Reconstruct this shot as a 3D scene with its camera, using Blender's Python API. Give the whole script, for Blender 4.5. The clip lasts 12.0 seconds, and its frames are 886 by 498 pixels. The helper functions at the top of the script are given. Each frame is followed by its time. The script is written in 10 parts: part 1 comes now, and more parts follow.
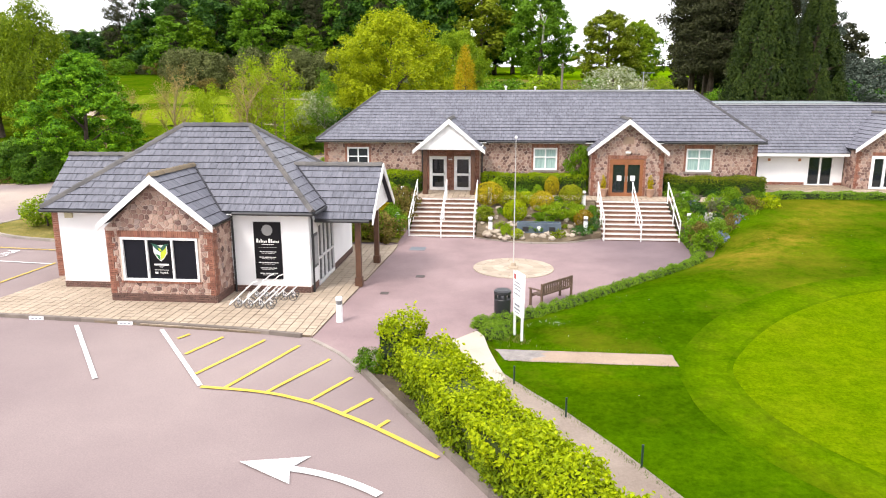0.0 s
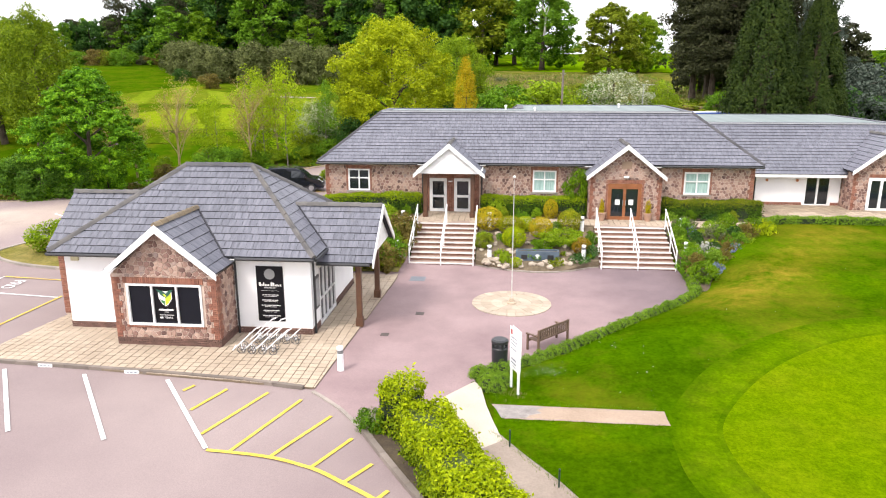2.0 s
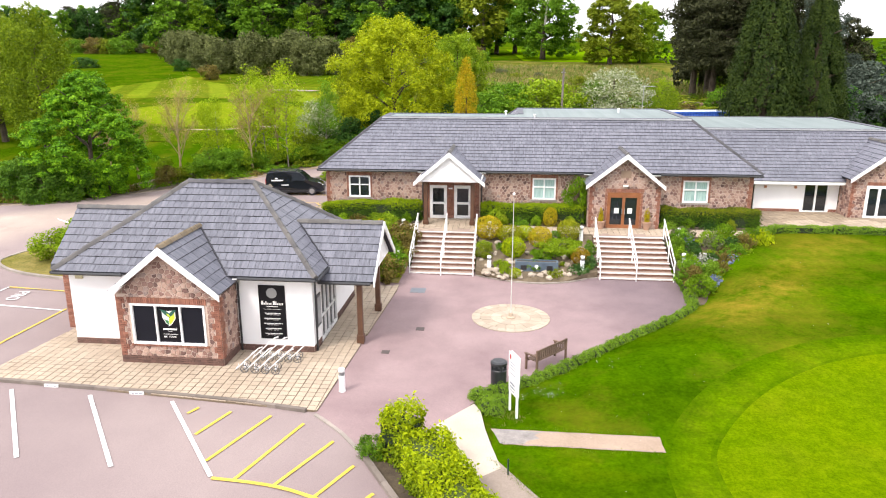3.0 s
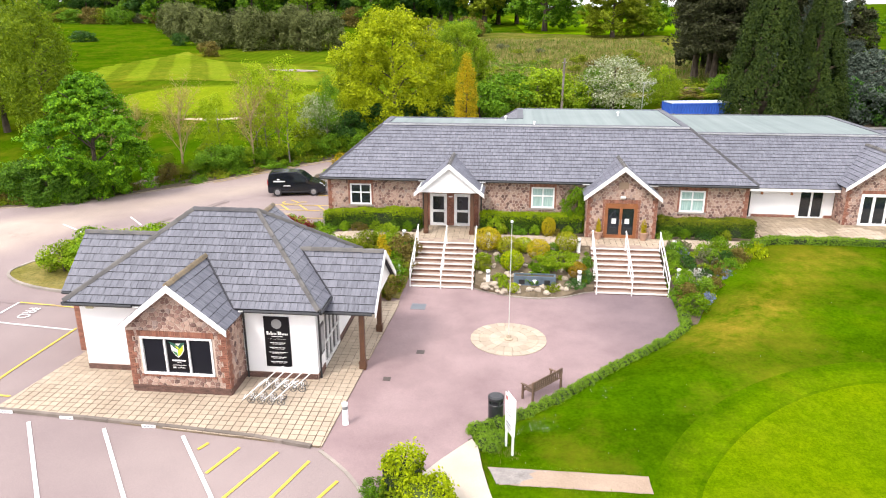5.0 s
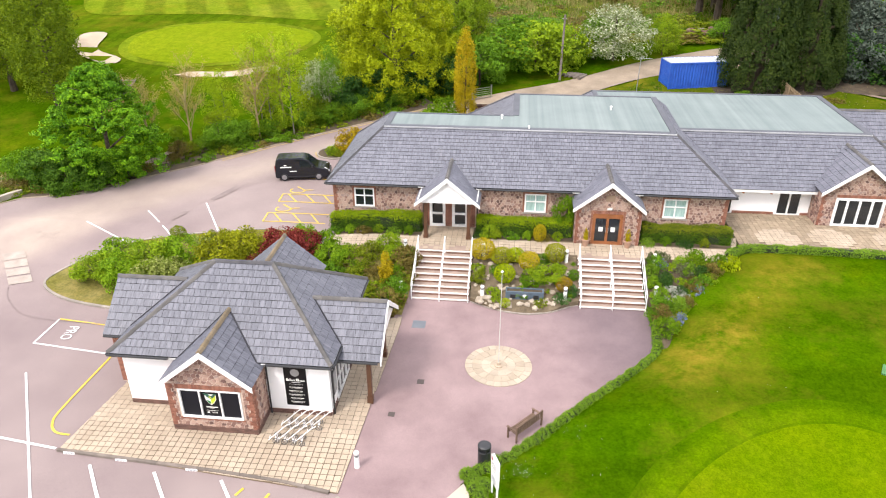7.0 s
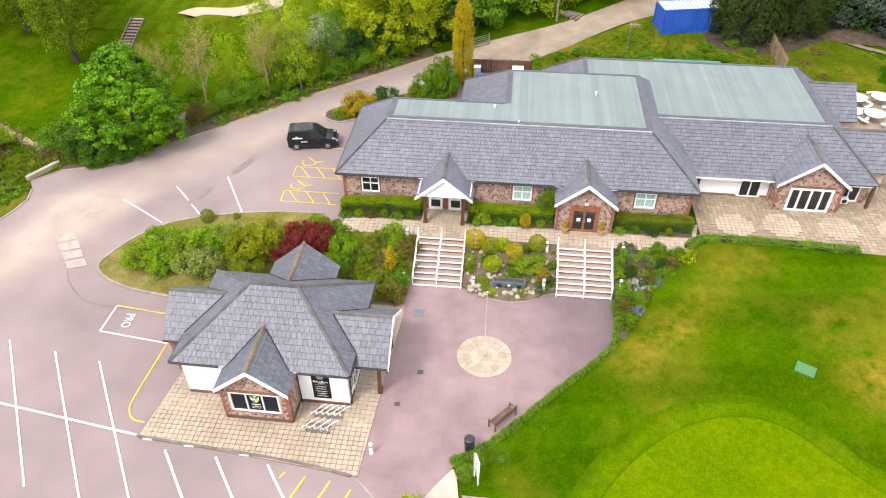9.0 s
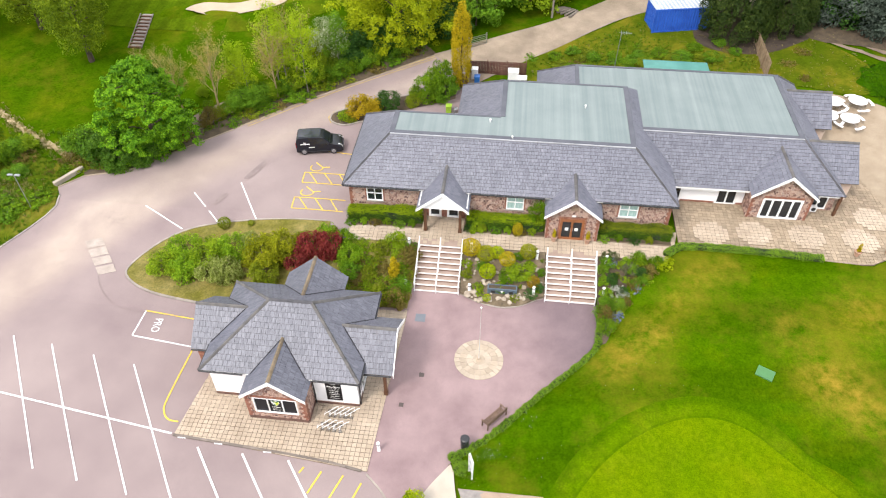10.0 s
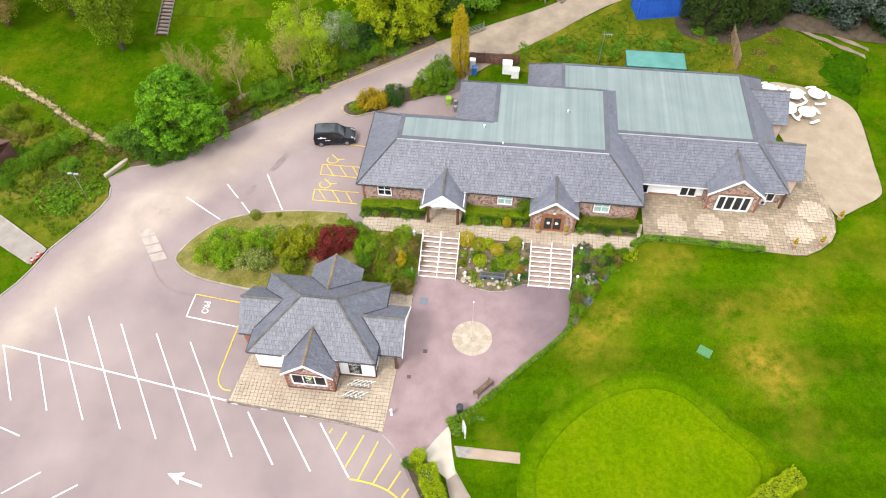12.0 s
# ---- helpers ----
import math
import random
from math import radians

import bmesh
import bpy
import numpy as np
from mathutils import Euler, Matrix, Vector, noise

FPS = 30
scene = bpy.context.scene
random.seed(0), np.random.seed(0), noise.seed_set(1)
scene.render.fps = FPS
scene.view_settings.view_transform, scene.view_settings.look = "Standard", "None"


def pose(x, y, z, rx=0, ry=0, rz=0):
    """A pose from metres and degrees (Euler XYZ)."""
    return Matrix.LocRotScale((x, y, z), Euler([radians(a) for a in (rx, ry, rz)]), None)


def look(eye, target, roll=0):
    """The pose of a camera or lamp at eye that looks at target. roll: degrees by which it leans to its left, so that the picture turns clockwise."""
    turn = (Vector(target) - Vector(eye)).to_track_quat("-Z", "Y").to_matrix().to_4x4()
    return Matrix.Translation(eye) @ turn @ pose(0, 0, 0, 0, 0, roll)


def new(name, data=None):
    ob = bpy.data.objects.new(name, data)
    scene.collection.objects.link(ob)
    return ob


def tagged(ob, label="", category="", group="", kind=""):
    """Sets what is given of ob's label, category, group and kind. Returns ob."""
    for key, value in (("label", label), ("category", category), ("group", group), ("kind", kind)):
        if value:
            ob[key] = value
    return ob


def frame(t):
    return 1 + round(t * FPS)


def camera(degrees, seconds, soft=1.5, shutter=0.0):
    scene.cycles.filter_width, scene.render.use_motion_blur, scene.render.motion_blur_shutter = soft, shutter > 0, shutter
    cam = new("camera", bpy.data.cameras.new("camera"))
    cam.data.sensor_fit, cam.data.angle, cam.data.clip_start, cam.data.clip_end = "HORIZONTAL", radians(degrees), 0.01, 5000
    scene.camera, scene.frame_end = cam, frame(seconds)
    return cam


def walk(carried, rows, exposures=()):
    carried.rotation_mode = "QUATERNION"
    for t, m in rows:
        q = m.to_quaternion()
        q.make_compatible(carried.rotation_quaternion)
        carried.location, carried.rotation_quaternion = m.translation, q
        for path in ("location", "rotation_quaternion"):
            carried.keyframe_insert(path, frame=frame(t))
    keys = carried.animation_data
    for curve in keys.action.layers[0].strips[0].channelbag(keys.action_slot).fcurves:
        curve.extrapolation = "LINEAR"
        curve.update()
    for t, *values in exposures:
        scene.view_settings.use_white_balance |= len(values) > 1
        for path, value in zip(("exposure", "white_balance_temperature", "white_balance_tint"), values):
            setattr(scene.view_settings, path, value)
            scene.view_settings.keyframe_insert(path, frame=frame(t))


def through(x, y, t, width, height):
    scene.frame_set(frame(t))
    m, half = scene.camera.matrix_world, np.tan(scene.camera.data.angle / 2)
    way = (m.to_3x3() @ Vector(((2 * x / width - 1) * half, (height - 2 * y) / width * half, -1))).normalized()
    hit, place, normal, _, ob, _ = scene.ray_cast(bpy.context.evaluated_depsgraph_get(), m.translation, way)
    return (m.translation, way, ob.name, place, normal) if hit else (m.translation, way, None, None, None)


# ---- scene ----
cam = camera(64.3, 12.0, soft=1.12)
PATH = [
    (0, (-0.112, 0.443, 7.366), (-0.302, 2.383, 6.92), -0.1),
    (0.5, (-0.107, 0.456, 7.874), (-0.296, 2.392, 7.41), -0.1),
    (1, (-0.093, 0.456, 8.4), (-0.283, 2.39, 7.927), -0.1),
    (1.5, (-0.06, 0.5, 8.948), (-0.252, 2.432, 8.469), -0.1),
    (2, (-0.013, 0.492, 9.554), (-0.207, 2.422, 9.066), -0.1),
    (2.5, (-0.04, 0.519, 10.211), (-0.232, 2.445, 9.705), 0.0),
    (3, (-0.019, 0.522, 10.829), (-0.212, 2.442, 10.302), -0.0),
    (5, (0.035, 0.568, 13.465), (-0.158, 2.459, 12.843), 0.0),
    (5.5, (0.032, 0.578, 14.207), (-0.161, 2.459, 13.554), 0.1),
    (6, (0.158, 0.562, 16.769), (-0.035, 2.402, 16.01), 0.0),
    (6.5, (0.223, 0.578, 19.082), (0.033, 2.374, 18.222), -0.1),
    (7, (0.336, 0.454, 21.431), (0.147, 2.216, 20.505), -0.2),
    (7.5, (0.407, 0.323, 23.952), (0.222, 2.034, 22.934), -0.1),
    (9.5, (0.918, 0.095, 35.563), (0.749, 1.568, 34.222), -0.3),
    (10, (0.983, -0.219, 38.623), (0.819, 1.209, 37.233), -0.3),
    (10.5, (1.146, -0.442, 41.642), (0.983, 0.92, 40.186), -0.5),
    (11, (1.236, -0.655, 44.555), (1.077, 0.666, 43.062), -0.5),
    (11.5, (1.35, -0.96, 47.61), (1.194, 0.313, 46.075), -0.6),
    (12, (1.483, -1.47, 50.339), (1.33, -0.238, 48.771), -0.7),
]
EXPOSURES = [(0, 1.22, 6600, 13), (3, 1.3, 6600, 13), (5, 1.32, 6600, 13), (6.5, 1.27, 6600, 13), (7.5, 1.22, 6600, 13), (9.5, 1.16, 6550, 12), (12, 1.15, 6450, 9)]
walk(cam, [(t, look(eye, target, roll)) for t, eye, target, roll in PATH], EXPOSURES)

# ---- world, sun, exposure ----
world = bpy.data.worlds.new("overcast_sky")
scene.world = world
world.use_nodes = True
wn, wl = world.node_tree.nodes, world.node_tree.links
wn.clear()
w_out = wn.new("ShaderNodeOutputWorld")
w_bg = wn.new("ShaderNodeBackground")
w_sky = wn.new("ShaderNodeTexSky")
w_sky.sky_type = "NISHITA"
w_sky.sun_disc = False
w_sky.sun_elevation = radians(52)
w_sky.sun_rotation = radians(215)
w_sky.air_density, w_sky.dust_density, w_sky.ozone_density = 1.0, 3.0, 1.0
w_mix = wn.new("ShaderNodeMix")
w_mix.data_type = "RGBA"
w_mix.inputs["Factor"].default_value = 0.82
w_mix.inputs["B"].default_value = (9.6, 9.7, 10.0, 1)
wl.new(w_sky.outputs[0], w_mix.inputs["A"])
wl.new(w_mix.outputs["Result"], w_bg.inputs[0])
w_bg.inputs[1].default_value = 0.112
wl.new(w_bg.outputs[0], w_out.inputs[0])

sun = new("sun", bpy.data.lights.new("sun", "SUN"))
sun.data.energy, sun.data.angle, sun.data.color = 1.6, radians(15), (1.0, 0.95, 0.88)
sun.matrix_world = look((-20, -28, 44), (0, 0, 0))


# ---- building blocks ----
class NodeKit:
    """A short way to lay out the nodes of one material."""

    def __init__(self, name):
        self.mat = bpy.data.materials.new(name)
        self.mat.use_nodes = True
        self.n, self.l = self.mat.node_tree.nodes, self.mat.node_tree.links
        self.b = self.n["Principled BSDF"]
        self.out = self.n["Material Output"]
        self.geo = self.n.new("ShaderNodeNewGeometry")

    def link(self, a, b):
        self.l.new(a, b)

    def noise(self, scale, detail=4.0, rough=0.55, stretch=None):
        t = self.n.new("ShaderNodeTexNoise")
        t.inputs["Scale"].default_value, t.inputs["Detail"].default_value, t.inputs["Roughness"].default_value = scale, detail, rough
        if stretch:
            m = self.n.new("ShaderNodeMapping")
            m.inputs["Scale"].default_value = stretch
            self.link(self.geo.outputs["Position"], m.inputs["Vector"])
            self.link(m.outputs[0], t.inputs["Vector"])
        else:
            self.link(self.geo.outputs["Position"], t.inputs["Vector"])
        return t.outputs["Fac"]

    def ramp(self, fac, stops):
        r = self.n.new("ShaderNodeValToRGB")
        e = r.color_ramp.elements
        e[0].position, e[0].color = stops[0][0], (*stops[0][1], 1)
        e[1].position, e[1].color = stops[-1][0], (*stops[-1][1], 1)
        for p, c in stops[1:-1]:
            k = e.new(p)
            k.color = (*c, 1)
        self.link(fac, r.inputs[0])
        return r.outputs[0]

    def math(self, op, a, b=0.5, clamp=False):
        m = self.n.new("ShaderNodeMath")
        m.operation, m.use_clamp = op, clamp
        for i, v in enumerate((a, b)):
            if isinstance(v, (int, float)):
                m.inputs[i].default_value = v
            else:
                self.link(v, m.inputs[i])
        return m.outputs[0]

    def mix(self, fac, a, b, blend="MIX"):
        m = self.n.new("ShaderNodeMix")
        m.data_type, m.blend_type = "RGBA", blend
        for key, v in (("Factor", fac), ("A", a), ("B", b)):
            if isinstance(v, (int, float)):
                m.inputs[key].default_value = v
            elif isinstance(v, tuple):
                m.inputs[key].default_value = (*v, 1)
            else:
                self.link(v, m.inputs[key])
        return m.outputs["Result"]

    def bump(self, height, strength=0.3, distance=0.01):
        b = self.n.new("ShaderNodeBump")
        b.inputs["Strength"].default_value, b.inputs["Distance"].default_value = strength, distance
        self.link(height, b.inputs["Height"])
        self.link(b.outputs[0], self.b.inputs["Normal"])

    def piece(self):
        """One random value for each piece: its object's, or its island's in a joined mesh."""
        o = self.n.new("ShaderNodeObjectInfo")
        return self.math("FRACT", self.math("ADD", o.outputs["Random"], self.geo.outputs["Random Per Island"]))

    def done(self, colour, rough=0.7, metal=0.0, spec=0.5):
        if isinstance(colour, tuple):
            self.b.inputs["Base Color"].default_value = (*colour, 1)
        else:
            self.link(colour, self.b.inputs["Base Color"])
        if isinstance(rough, (int, float)):
            self.b.inputs["Roughness"].default_value = rough
        else:
            self.link(rough, self.b.inputs["Roughness"])
        self.b.inputs["Metallic"].default_value = metal
        self.b.inputs["Specular IOR Level"].default_value = spec
        return self.mat


def surface(name, a, b, big=0.6, fine=14.0, rough=0.75, bump=0.25, depth=0.01, pieces=0.0, grain=0.25, metal=0.0, spec=0.5):
    """A worn matt surface: two tones in large patches, a fine grain, and a tone of its own for each piece."""
    k = NodeKit(name)
    col = k.ramp(k.noise(big, 5), [(0.3, a), (0.7, b)])
    f = k.noise(fine, 6, 0.65)
    col = k.mix(grain, col, k.ramp(f, [(0.25, (0.25, 0.25, 0.25)), (0.75, (1, 1, 1))]), "MULTIPLY")
    if pieces:
        v = k.ramp(k.piece(), [(0, (1 - pieces,) * 3), (1, (1 + pieces * 0.6,) * 3)])
        col = k.mix(1.0, col, v, "MULTIPLY")
    k.bump(f, bump, depth)
    return k.done(col, rough, metal, spec)


def foliage(name, dark, mid, light, through=0.3, patch=0.9):
    """Leaves: each has its own tone, and light comes through them."""
    k = NodeKit(name)
    n = k.noise(patch, 3)
    dark, mid = tuple(c * 0.54 for c in dark), tuple(c * 0.92 for c in mid)
    v = k.math("ADD", k.math("MULTIPLY", k.geo.outputs["Random Per Island"], 0.42), k.math("MULTIPLY", n, 0.72))
    col = k.ramp(v, [(0.15, dark), (0.5, mid), (0.95, light)])
    k.done(col, 0.6, 0.0, 0.12)
    tr = k.n.new("ShaderNodeBsdfTranslucent")
    k.link(col, tr.inputs[0])
    ms = k.n.new("ShaderNodeMixShader")
    ms.inputs[0].default_value = through
    k.link(k.b.outputs[0], ms.inputs[1])
    k.link(tr.outputs[0], ms.inputs[2])
    k.link(ms.outputs[0], k.out.inputs["Surface"])
    return k.mat


def plain(name, colour, rough=0.5, metal=0.0, spec=0.5):
    """Paint, plastic or metal, with a faint unevenness."""
    k = NodeKit(name)
    lo = tuple(c * 0.86 for c in colour)
    return k.done(k.ramp(k.noise(3.0, 5), [(0.3, lo), (0.7, colour)]), rough, metal, spec)


def mesh(name, verts, faces, mats, parent=None, label="", smooth=False):
    me = bpy.data.meshes.new(name)
    me.from_pydata([tuple(v) for v in verts], [], faces)
    for m in mats if isinstance(mats, (list, tuple)) else [mats]:
        me.materials.append(m)
    if smooth:
        me.polygons.foreach_set("use_smooth", [True] * len(me.polygons))
    ob = new(name, me)
    if parent:
        ob.parent = parent
    if label:
        ob["label"] = label
    return ob


def part(name, bm, mat, parent=None, label="", smooth=False):
    """A bmesh as one mesh object, under a thing or a part."""
    me = bpy.data.meshes.new(name)
    bm.normal_update()
    bm.to_mesh(me)
    bm.free()
    me.materials.append(mat)
    if smooth:
        me.polygons.foreach_set("use_smooth", [True] * len(me.polygons))
    ob = new(name, me)
    if parent:
        ob.parent = parent
    if label:
        ob["label"] = label
    return ob


def thing(name, label, category, group="", kind="", at=(0, 0, 0)):
    ob = new(name)
    ob.location = at
    ob.empty_display_size = 0.2
    return tagged(ob, label, category, group, kind)


def box(bm, x0, x1, y0, y1, z0, z1, bevel=0.0):
    v = [bm.verts.new((x, y, z)) for z in (z0, z1) for y in (y0, y1) for x in (x0, x1)]
    fs = [bm.faces.new([v[i] for i in q]) for q in ((0, 2, 3, 1), (4, 5, 7, 6), (0, 1, 5, 4), (2, 6, 7, 3), (0, 4, 6, 2), (1, 3, 7, 5))]
    if bevel:
        es = list({e for f in fs for e in f.edges})
        bmesh.ops.bevel(bm, geom=es, offset=bevel, segments=2, affect="EDGES", profile=0.6)
    return fs


def boxes(*rows, bevel=0.0):
    bm = bmesh.new()
    for r in rows:
        box(bm, *r, bevel=bevel)
    return bm


def prism(bm, ring, direction):
    """A closed ring of points swept along a direction."""
    d = Vector(direction)
    a = [bm.verts.new(p) for p in ring]
    b = [bm.verts.new(Vector(p) + d) for p in ring]
    n = len(ring)
    bm.faces.new(a[::-1])
    bm.faces.new(b)
    for i in range(n):
        bm.faces.new((a[i], a[(i + 1) % n], b[(i + 1) % n], b[i]))
    bmesh.ops.recalc_face_normals(bm, faces=bm.faces)


def rod(bm, p, q, r, r2=None, n=8):
    """A round bar from p to q, tapered from r to r2."""
    p, q = Vector(p), Vector(q)
    r2 = r if r2 is None else r2
    turn = (q - p).to_track_quat("Z", "Y")
    ring = [[bm.verts.new(c + turn @ Vector((k * math.cos(a), k * math.sin(a), 0))) for a in (2 * math.pi * i / n for i in range(n))] for c, k in ((p, r), (q, r2))]
    for i in range(n):
        bm.faces.new((ring[0][i], ring[0][(i + 1) % n], ring[1][(i + 1) % n], ring[1][i]))
    bm.faces.new(ring[0][::-1])
    bm.faces.new(ring[1])


def lathe(bm, profile, n=20, at=(0, 0, 0)):
    """A turned form: (radius, height) from the bottom up."""
    rings = []
    for r, z in profile:
        rings.append([bm.verts.new((at[0] + r * math.cos(2 * math.pi * i / n), at[1] + r * math.sin(2 * math.pi * i / n), at[2] + z)) for i in range(n)])
    for a, b in zip(rings, rings[1:]):
        for i in range(n):
            bm.faces.new((a[i], a[(i + 1) % n], b[(i + 1) % n], b[i]))
    bm.faces.new(rings[0][::-1])
    bm.faces.new(rings[-1])


def hoop(bm, centre, big, small, n=20, m=6):
    """A ring of round section that stands upright and faces along y."""
    cx, cy, cz = centre
    rings = []
    for i in range(n):
        a = 2 * math.pi * i / n
        rings.append([bm.verts.new((cx + (big + small * math.cos(b)) * math.cos(a), cy + small * math.sin(b), cz + (big + small * math.cos(b)) * math.sin(a))) for b in (2 * math.pi * j / m for j in range(m))])
    for i in range(n):
        p, q = rings[i], rings[(i + 1) % n]
        for j in range(m):
            bm.faces.new((p[j], p[(j + 1) % m], q[(j + 1) % m], q[j]))


def clip(poly, a, b, c):
    """What of a 2D polygon lies where a*x + b*y <= c."""
    out = []
    for i, p in enumerate(poly):
        q = poly[(i + 1) % len(poly)]
        dp, dq = a * p[0] + b * p[1] - c, a * q[0] + b * q[1] - c
        if dp <= 0:
            out.append(p)
        if dp * dq < 0:
            s = dp / (dp - dq)
            out.append((p[0] + s * (q[0] - p[0]), p[1] + s * (q[1] - p[1])))
    return out


def clip_to(poly, hull):
    """A polygon cut to a convex one, which runs anticlockwise."""
    for i, p in enumerate(hull):
        q = hull[(i + 1) % len(hull)]
        a, b = q[1] - p[1], p[0] - q[0]
        poly = clip(poly, a, b, a * p[0] + b * p[1])
        if len(poly) < 3:
            return []
    return poly


def area(poly):
    return 0.5 * sum(p[0] * q[1] - q[0] * p[1] for p, q in zip(poly, poly[1:] + poly[:1]))


# ---- materials ----
ASPHALT = surface("reddish_asphalt", (0.205, 0.154, 0.155), (0.302, 0.24, 0.228), 0.14, 30, 0.9, 0.35, 0.006, grain=0.42)
DIRT = surface("gravel_track", (0.2, 0.155, 0.112), (0.34, 0.27, 0.2), 0.5, 9, 0.95, 0.5, 0.02, grain=0.4)
SAND = surface("bunker_sand", (0.36, 0.28, 0.2), (0.46, 0.37, 0.27), 0.4, 12, 0.95, 0.3, 0.02)
GRAVEL = surface("pale_gravel", (0.285, 0.22, 0.15), (0.37, 0.298, 0.212), 0.7, 16, 0.95, 0.6, 0.02, grain=0.5)
PAVER = surface("cream_paving_slab", (0.35, 0.278, 0.203), (0.45, 0.37, 0.28), 0.5, 22, 0.85, 0.2, 0.004, pieces=0.1, grain=0.3)
OLDPAVER = surface("weathered_patio_slab", (0.222, 0.17, 0.118), (0.352, 0.276, 0.19), 0.3, 18, 0.9, 0.25, 0.005, pieces=0.22, grain=0.35)
DARKKERB = surface("dark_weathered_kerb", (0.13, 0.106, 0.09), (0.215, 0.18, 0.155), 1.2, 20, 0.9, 0.4, 0.006, pieces=0.2)
JOINT = surface("sandy_joint", (0.14, 0.102, 0.068), (0.21, 0.16, 0.11), 1.2, 30, 0.95, 0.3, 0.005)
KERB = surface("concrete_kerb", (0.234, 0.203, 0.179), (0.328, 0.289, 0.25), 1.0, 25, 0.9, 0.3, 0.005, pieces=0.15)
WHITE_LINE = surface("white_road_paint", (0.55, 0.55, 0.56), (0.82, 0.82, 0.82), 1.4, 40, 0.7, 0.2, 0.003, grain=0.25)
YELLOW_LINE = surface("yellow_road_paint", (0.53, 0.359, 0.0312), (0.663, 0.484, 0.0624), 2.0, 40, 0.7, 0.2, 0.003, grain=0.2)
RENDER = surface("white_painted_render", (0.7, 0.7, 0.71), (0.78, 0.78, 0.78), 0.7, 45, 0.85, 0.12, 0.003, grain=0.06)
WHITE = plain("white_gloss_paint", (0.76, 0.76, 0.76), 0.35)
MORTAR = surface("pale_mortar", (0.44, 0.33, 0.27), (0.55, 0.44, 0.37), 2.0, 35, 0.95, 0.3, 0.006)
BRICK = surface("red_brick", (0.211, 0.0819, 0.0546), (0.296, 0.133, 0.0858), 3.0, 30, 0.9, 0.3, 0.004, pieces=0.3)
DARK_BRICK = surface("dark_plinth_brick", (0.1, 0.055, 0.044), (0.175, 0.092, 0.07), 3.0, 30, 0.85, 0.3, 0.004, pieces=0.3)
TIMBER = surface("brown_stained_timber", (0.0663, 0.0265, 0.0117), (0.117, 0.0507, 0.0234), 2.0, 30, 0.55, 0.25, 0.004)
DOOR_WOOD = surface("red_brown_door_wood", (0.19, 0.065, 0.022), (0.29, 0.105, 0.038), 2.0, 30, 0.45, 0.2, 0.003)


def worn_road_material():
    """Asphalt like the car park's that traffic has rubbed pale, in streaks, away from its edges."""
    k = NodeKit("worn_road_asphalt")
    w = k.n.new("ShaderNodeAttribute")
    w.attribute_name = "wear"
    f = k.noise(28, 6, 0.65)
    edge = k.ramp(k.noise(0.14, 5), [(0.3, (0.205, 0.154, 0.155)), (0.7, (0.302, 0.24, 0.228))])
    pale = k.ramp(k.noise(0.16, 5), [(0.3, (0.3, 0.235, 0.2)), (0.7, (0.45, 0.37, 0.305))])
    rub = k.math("MULTIPLY", w.outputs["Fac"], k.ramp(k.noise(0.35, 5, 0.6), [(0.3, (0.55, 0.55, 0.55)), (0.65, (1, 1, 1))]), True)
    col = k.mix(rub, edge, pale)
    stain = k.noise(0.5, 7, 0.7)
    col = k.mix(k.math("MULTIPLY", k.ramp(stain, [(0.6, (0, 0, 0)), (0.72, (1, 1, 1))]), 0.3), col, (0.17, 0.135, 0.125))
    col = k.mix(0.4, col, k.ramp(f, [(0.25, (0.25, 0.25, 0.25)), (0.75, (1, 1, 1))]), "MULTIPLY")
    k.bump(f, 0.35, 0.006)
    return k.done(col, 0.9)


def court_material():
    """Dull pink asphalt, trodden pale along the way to the steps and dark where nobody walks."""
    k = NodeKit("courtyard_asphalt")
    w = k.n.new("ShaderNodeAttribute")
    w.attribute_name = "wear"
    f = k.noise(28, 6, 0.65)
    tone = k.noise(0.35, 6, 0.62)
    fresh = k.ramp(tone, [(0.3, (0.118, 0.083, 0.094)), (0.7, (0.185, 0.132, 0.142))])
    pale = k.ramp(tone, [(0.3, (0.212, 0.143, 0.147)), (0.7, (0.312, 0.222, 0.222))])
    col = k.mix(w.outputs["Fac"], fresh, pale)
    col = k.mix(0.4, col, k.ramp(f, [(0.25, (0.25, 0.25, 0.25)), (0.75, (1, 1, 1))]), "MULTIPLY")
    k.bump(f, 0.3, 0.006)
    return k.done(col, 0.9)


COURT = court_material()


def felt_material():
    """Flat roof sheeting laid in strips, each weathered a little differently."""
    k = NodeKit("grey_green_flat_roof")
    strip = k.noise(1.1, 3, 0.7, (1.0, 0.015, 0.0))
    col = k.ramp(strip, [(0.3, (0.128, 0.165, 0.166)), (0.7, (0.2, 0.24, 0.236))])
    cloud = k.noise(0.5, 5)
    col = k.mix(0.4, col, k.ramp(cloud, [(0.3, (0.75, 0.77, 0.78)), (0.7, (1.1, 1.08, 1.05))]), "MULTIPLY")
    f = k.noise(18, 6, 0.65)
    col = k.mix(0.2, col, k.ramp(f, [(0.25, (0.3, 0.3, 0.3)), (0.75, (1, 1, 1))]), "MULTIPLY")
    k.bump(f, 0.15, 0.004)
    return k.done(col, 0.8)


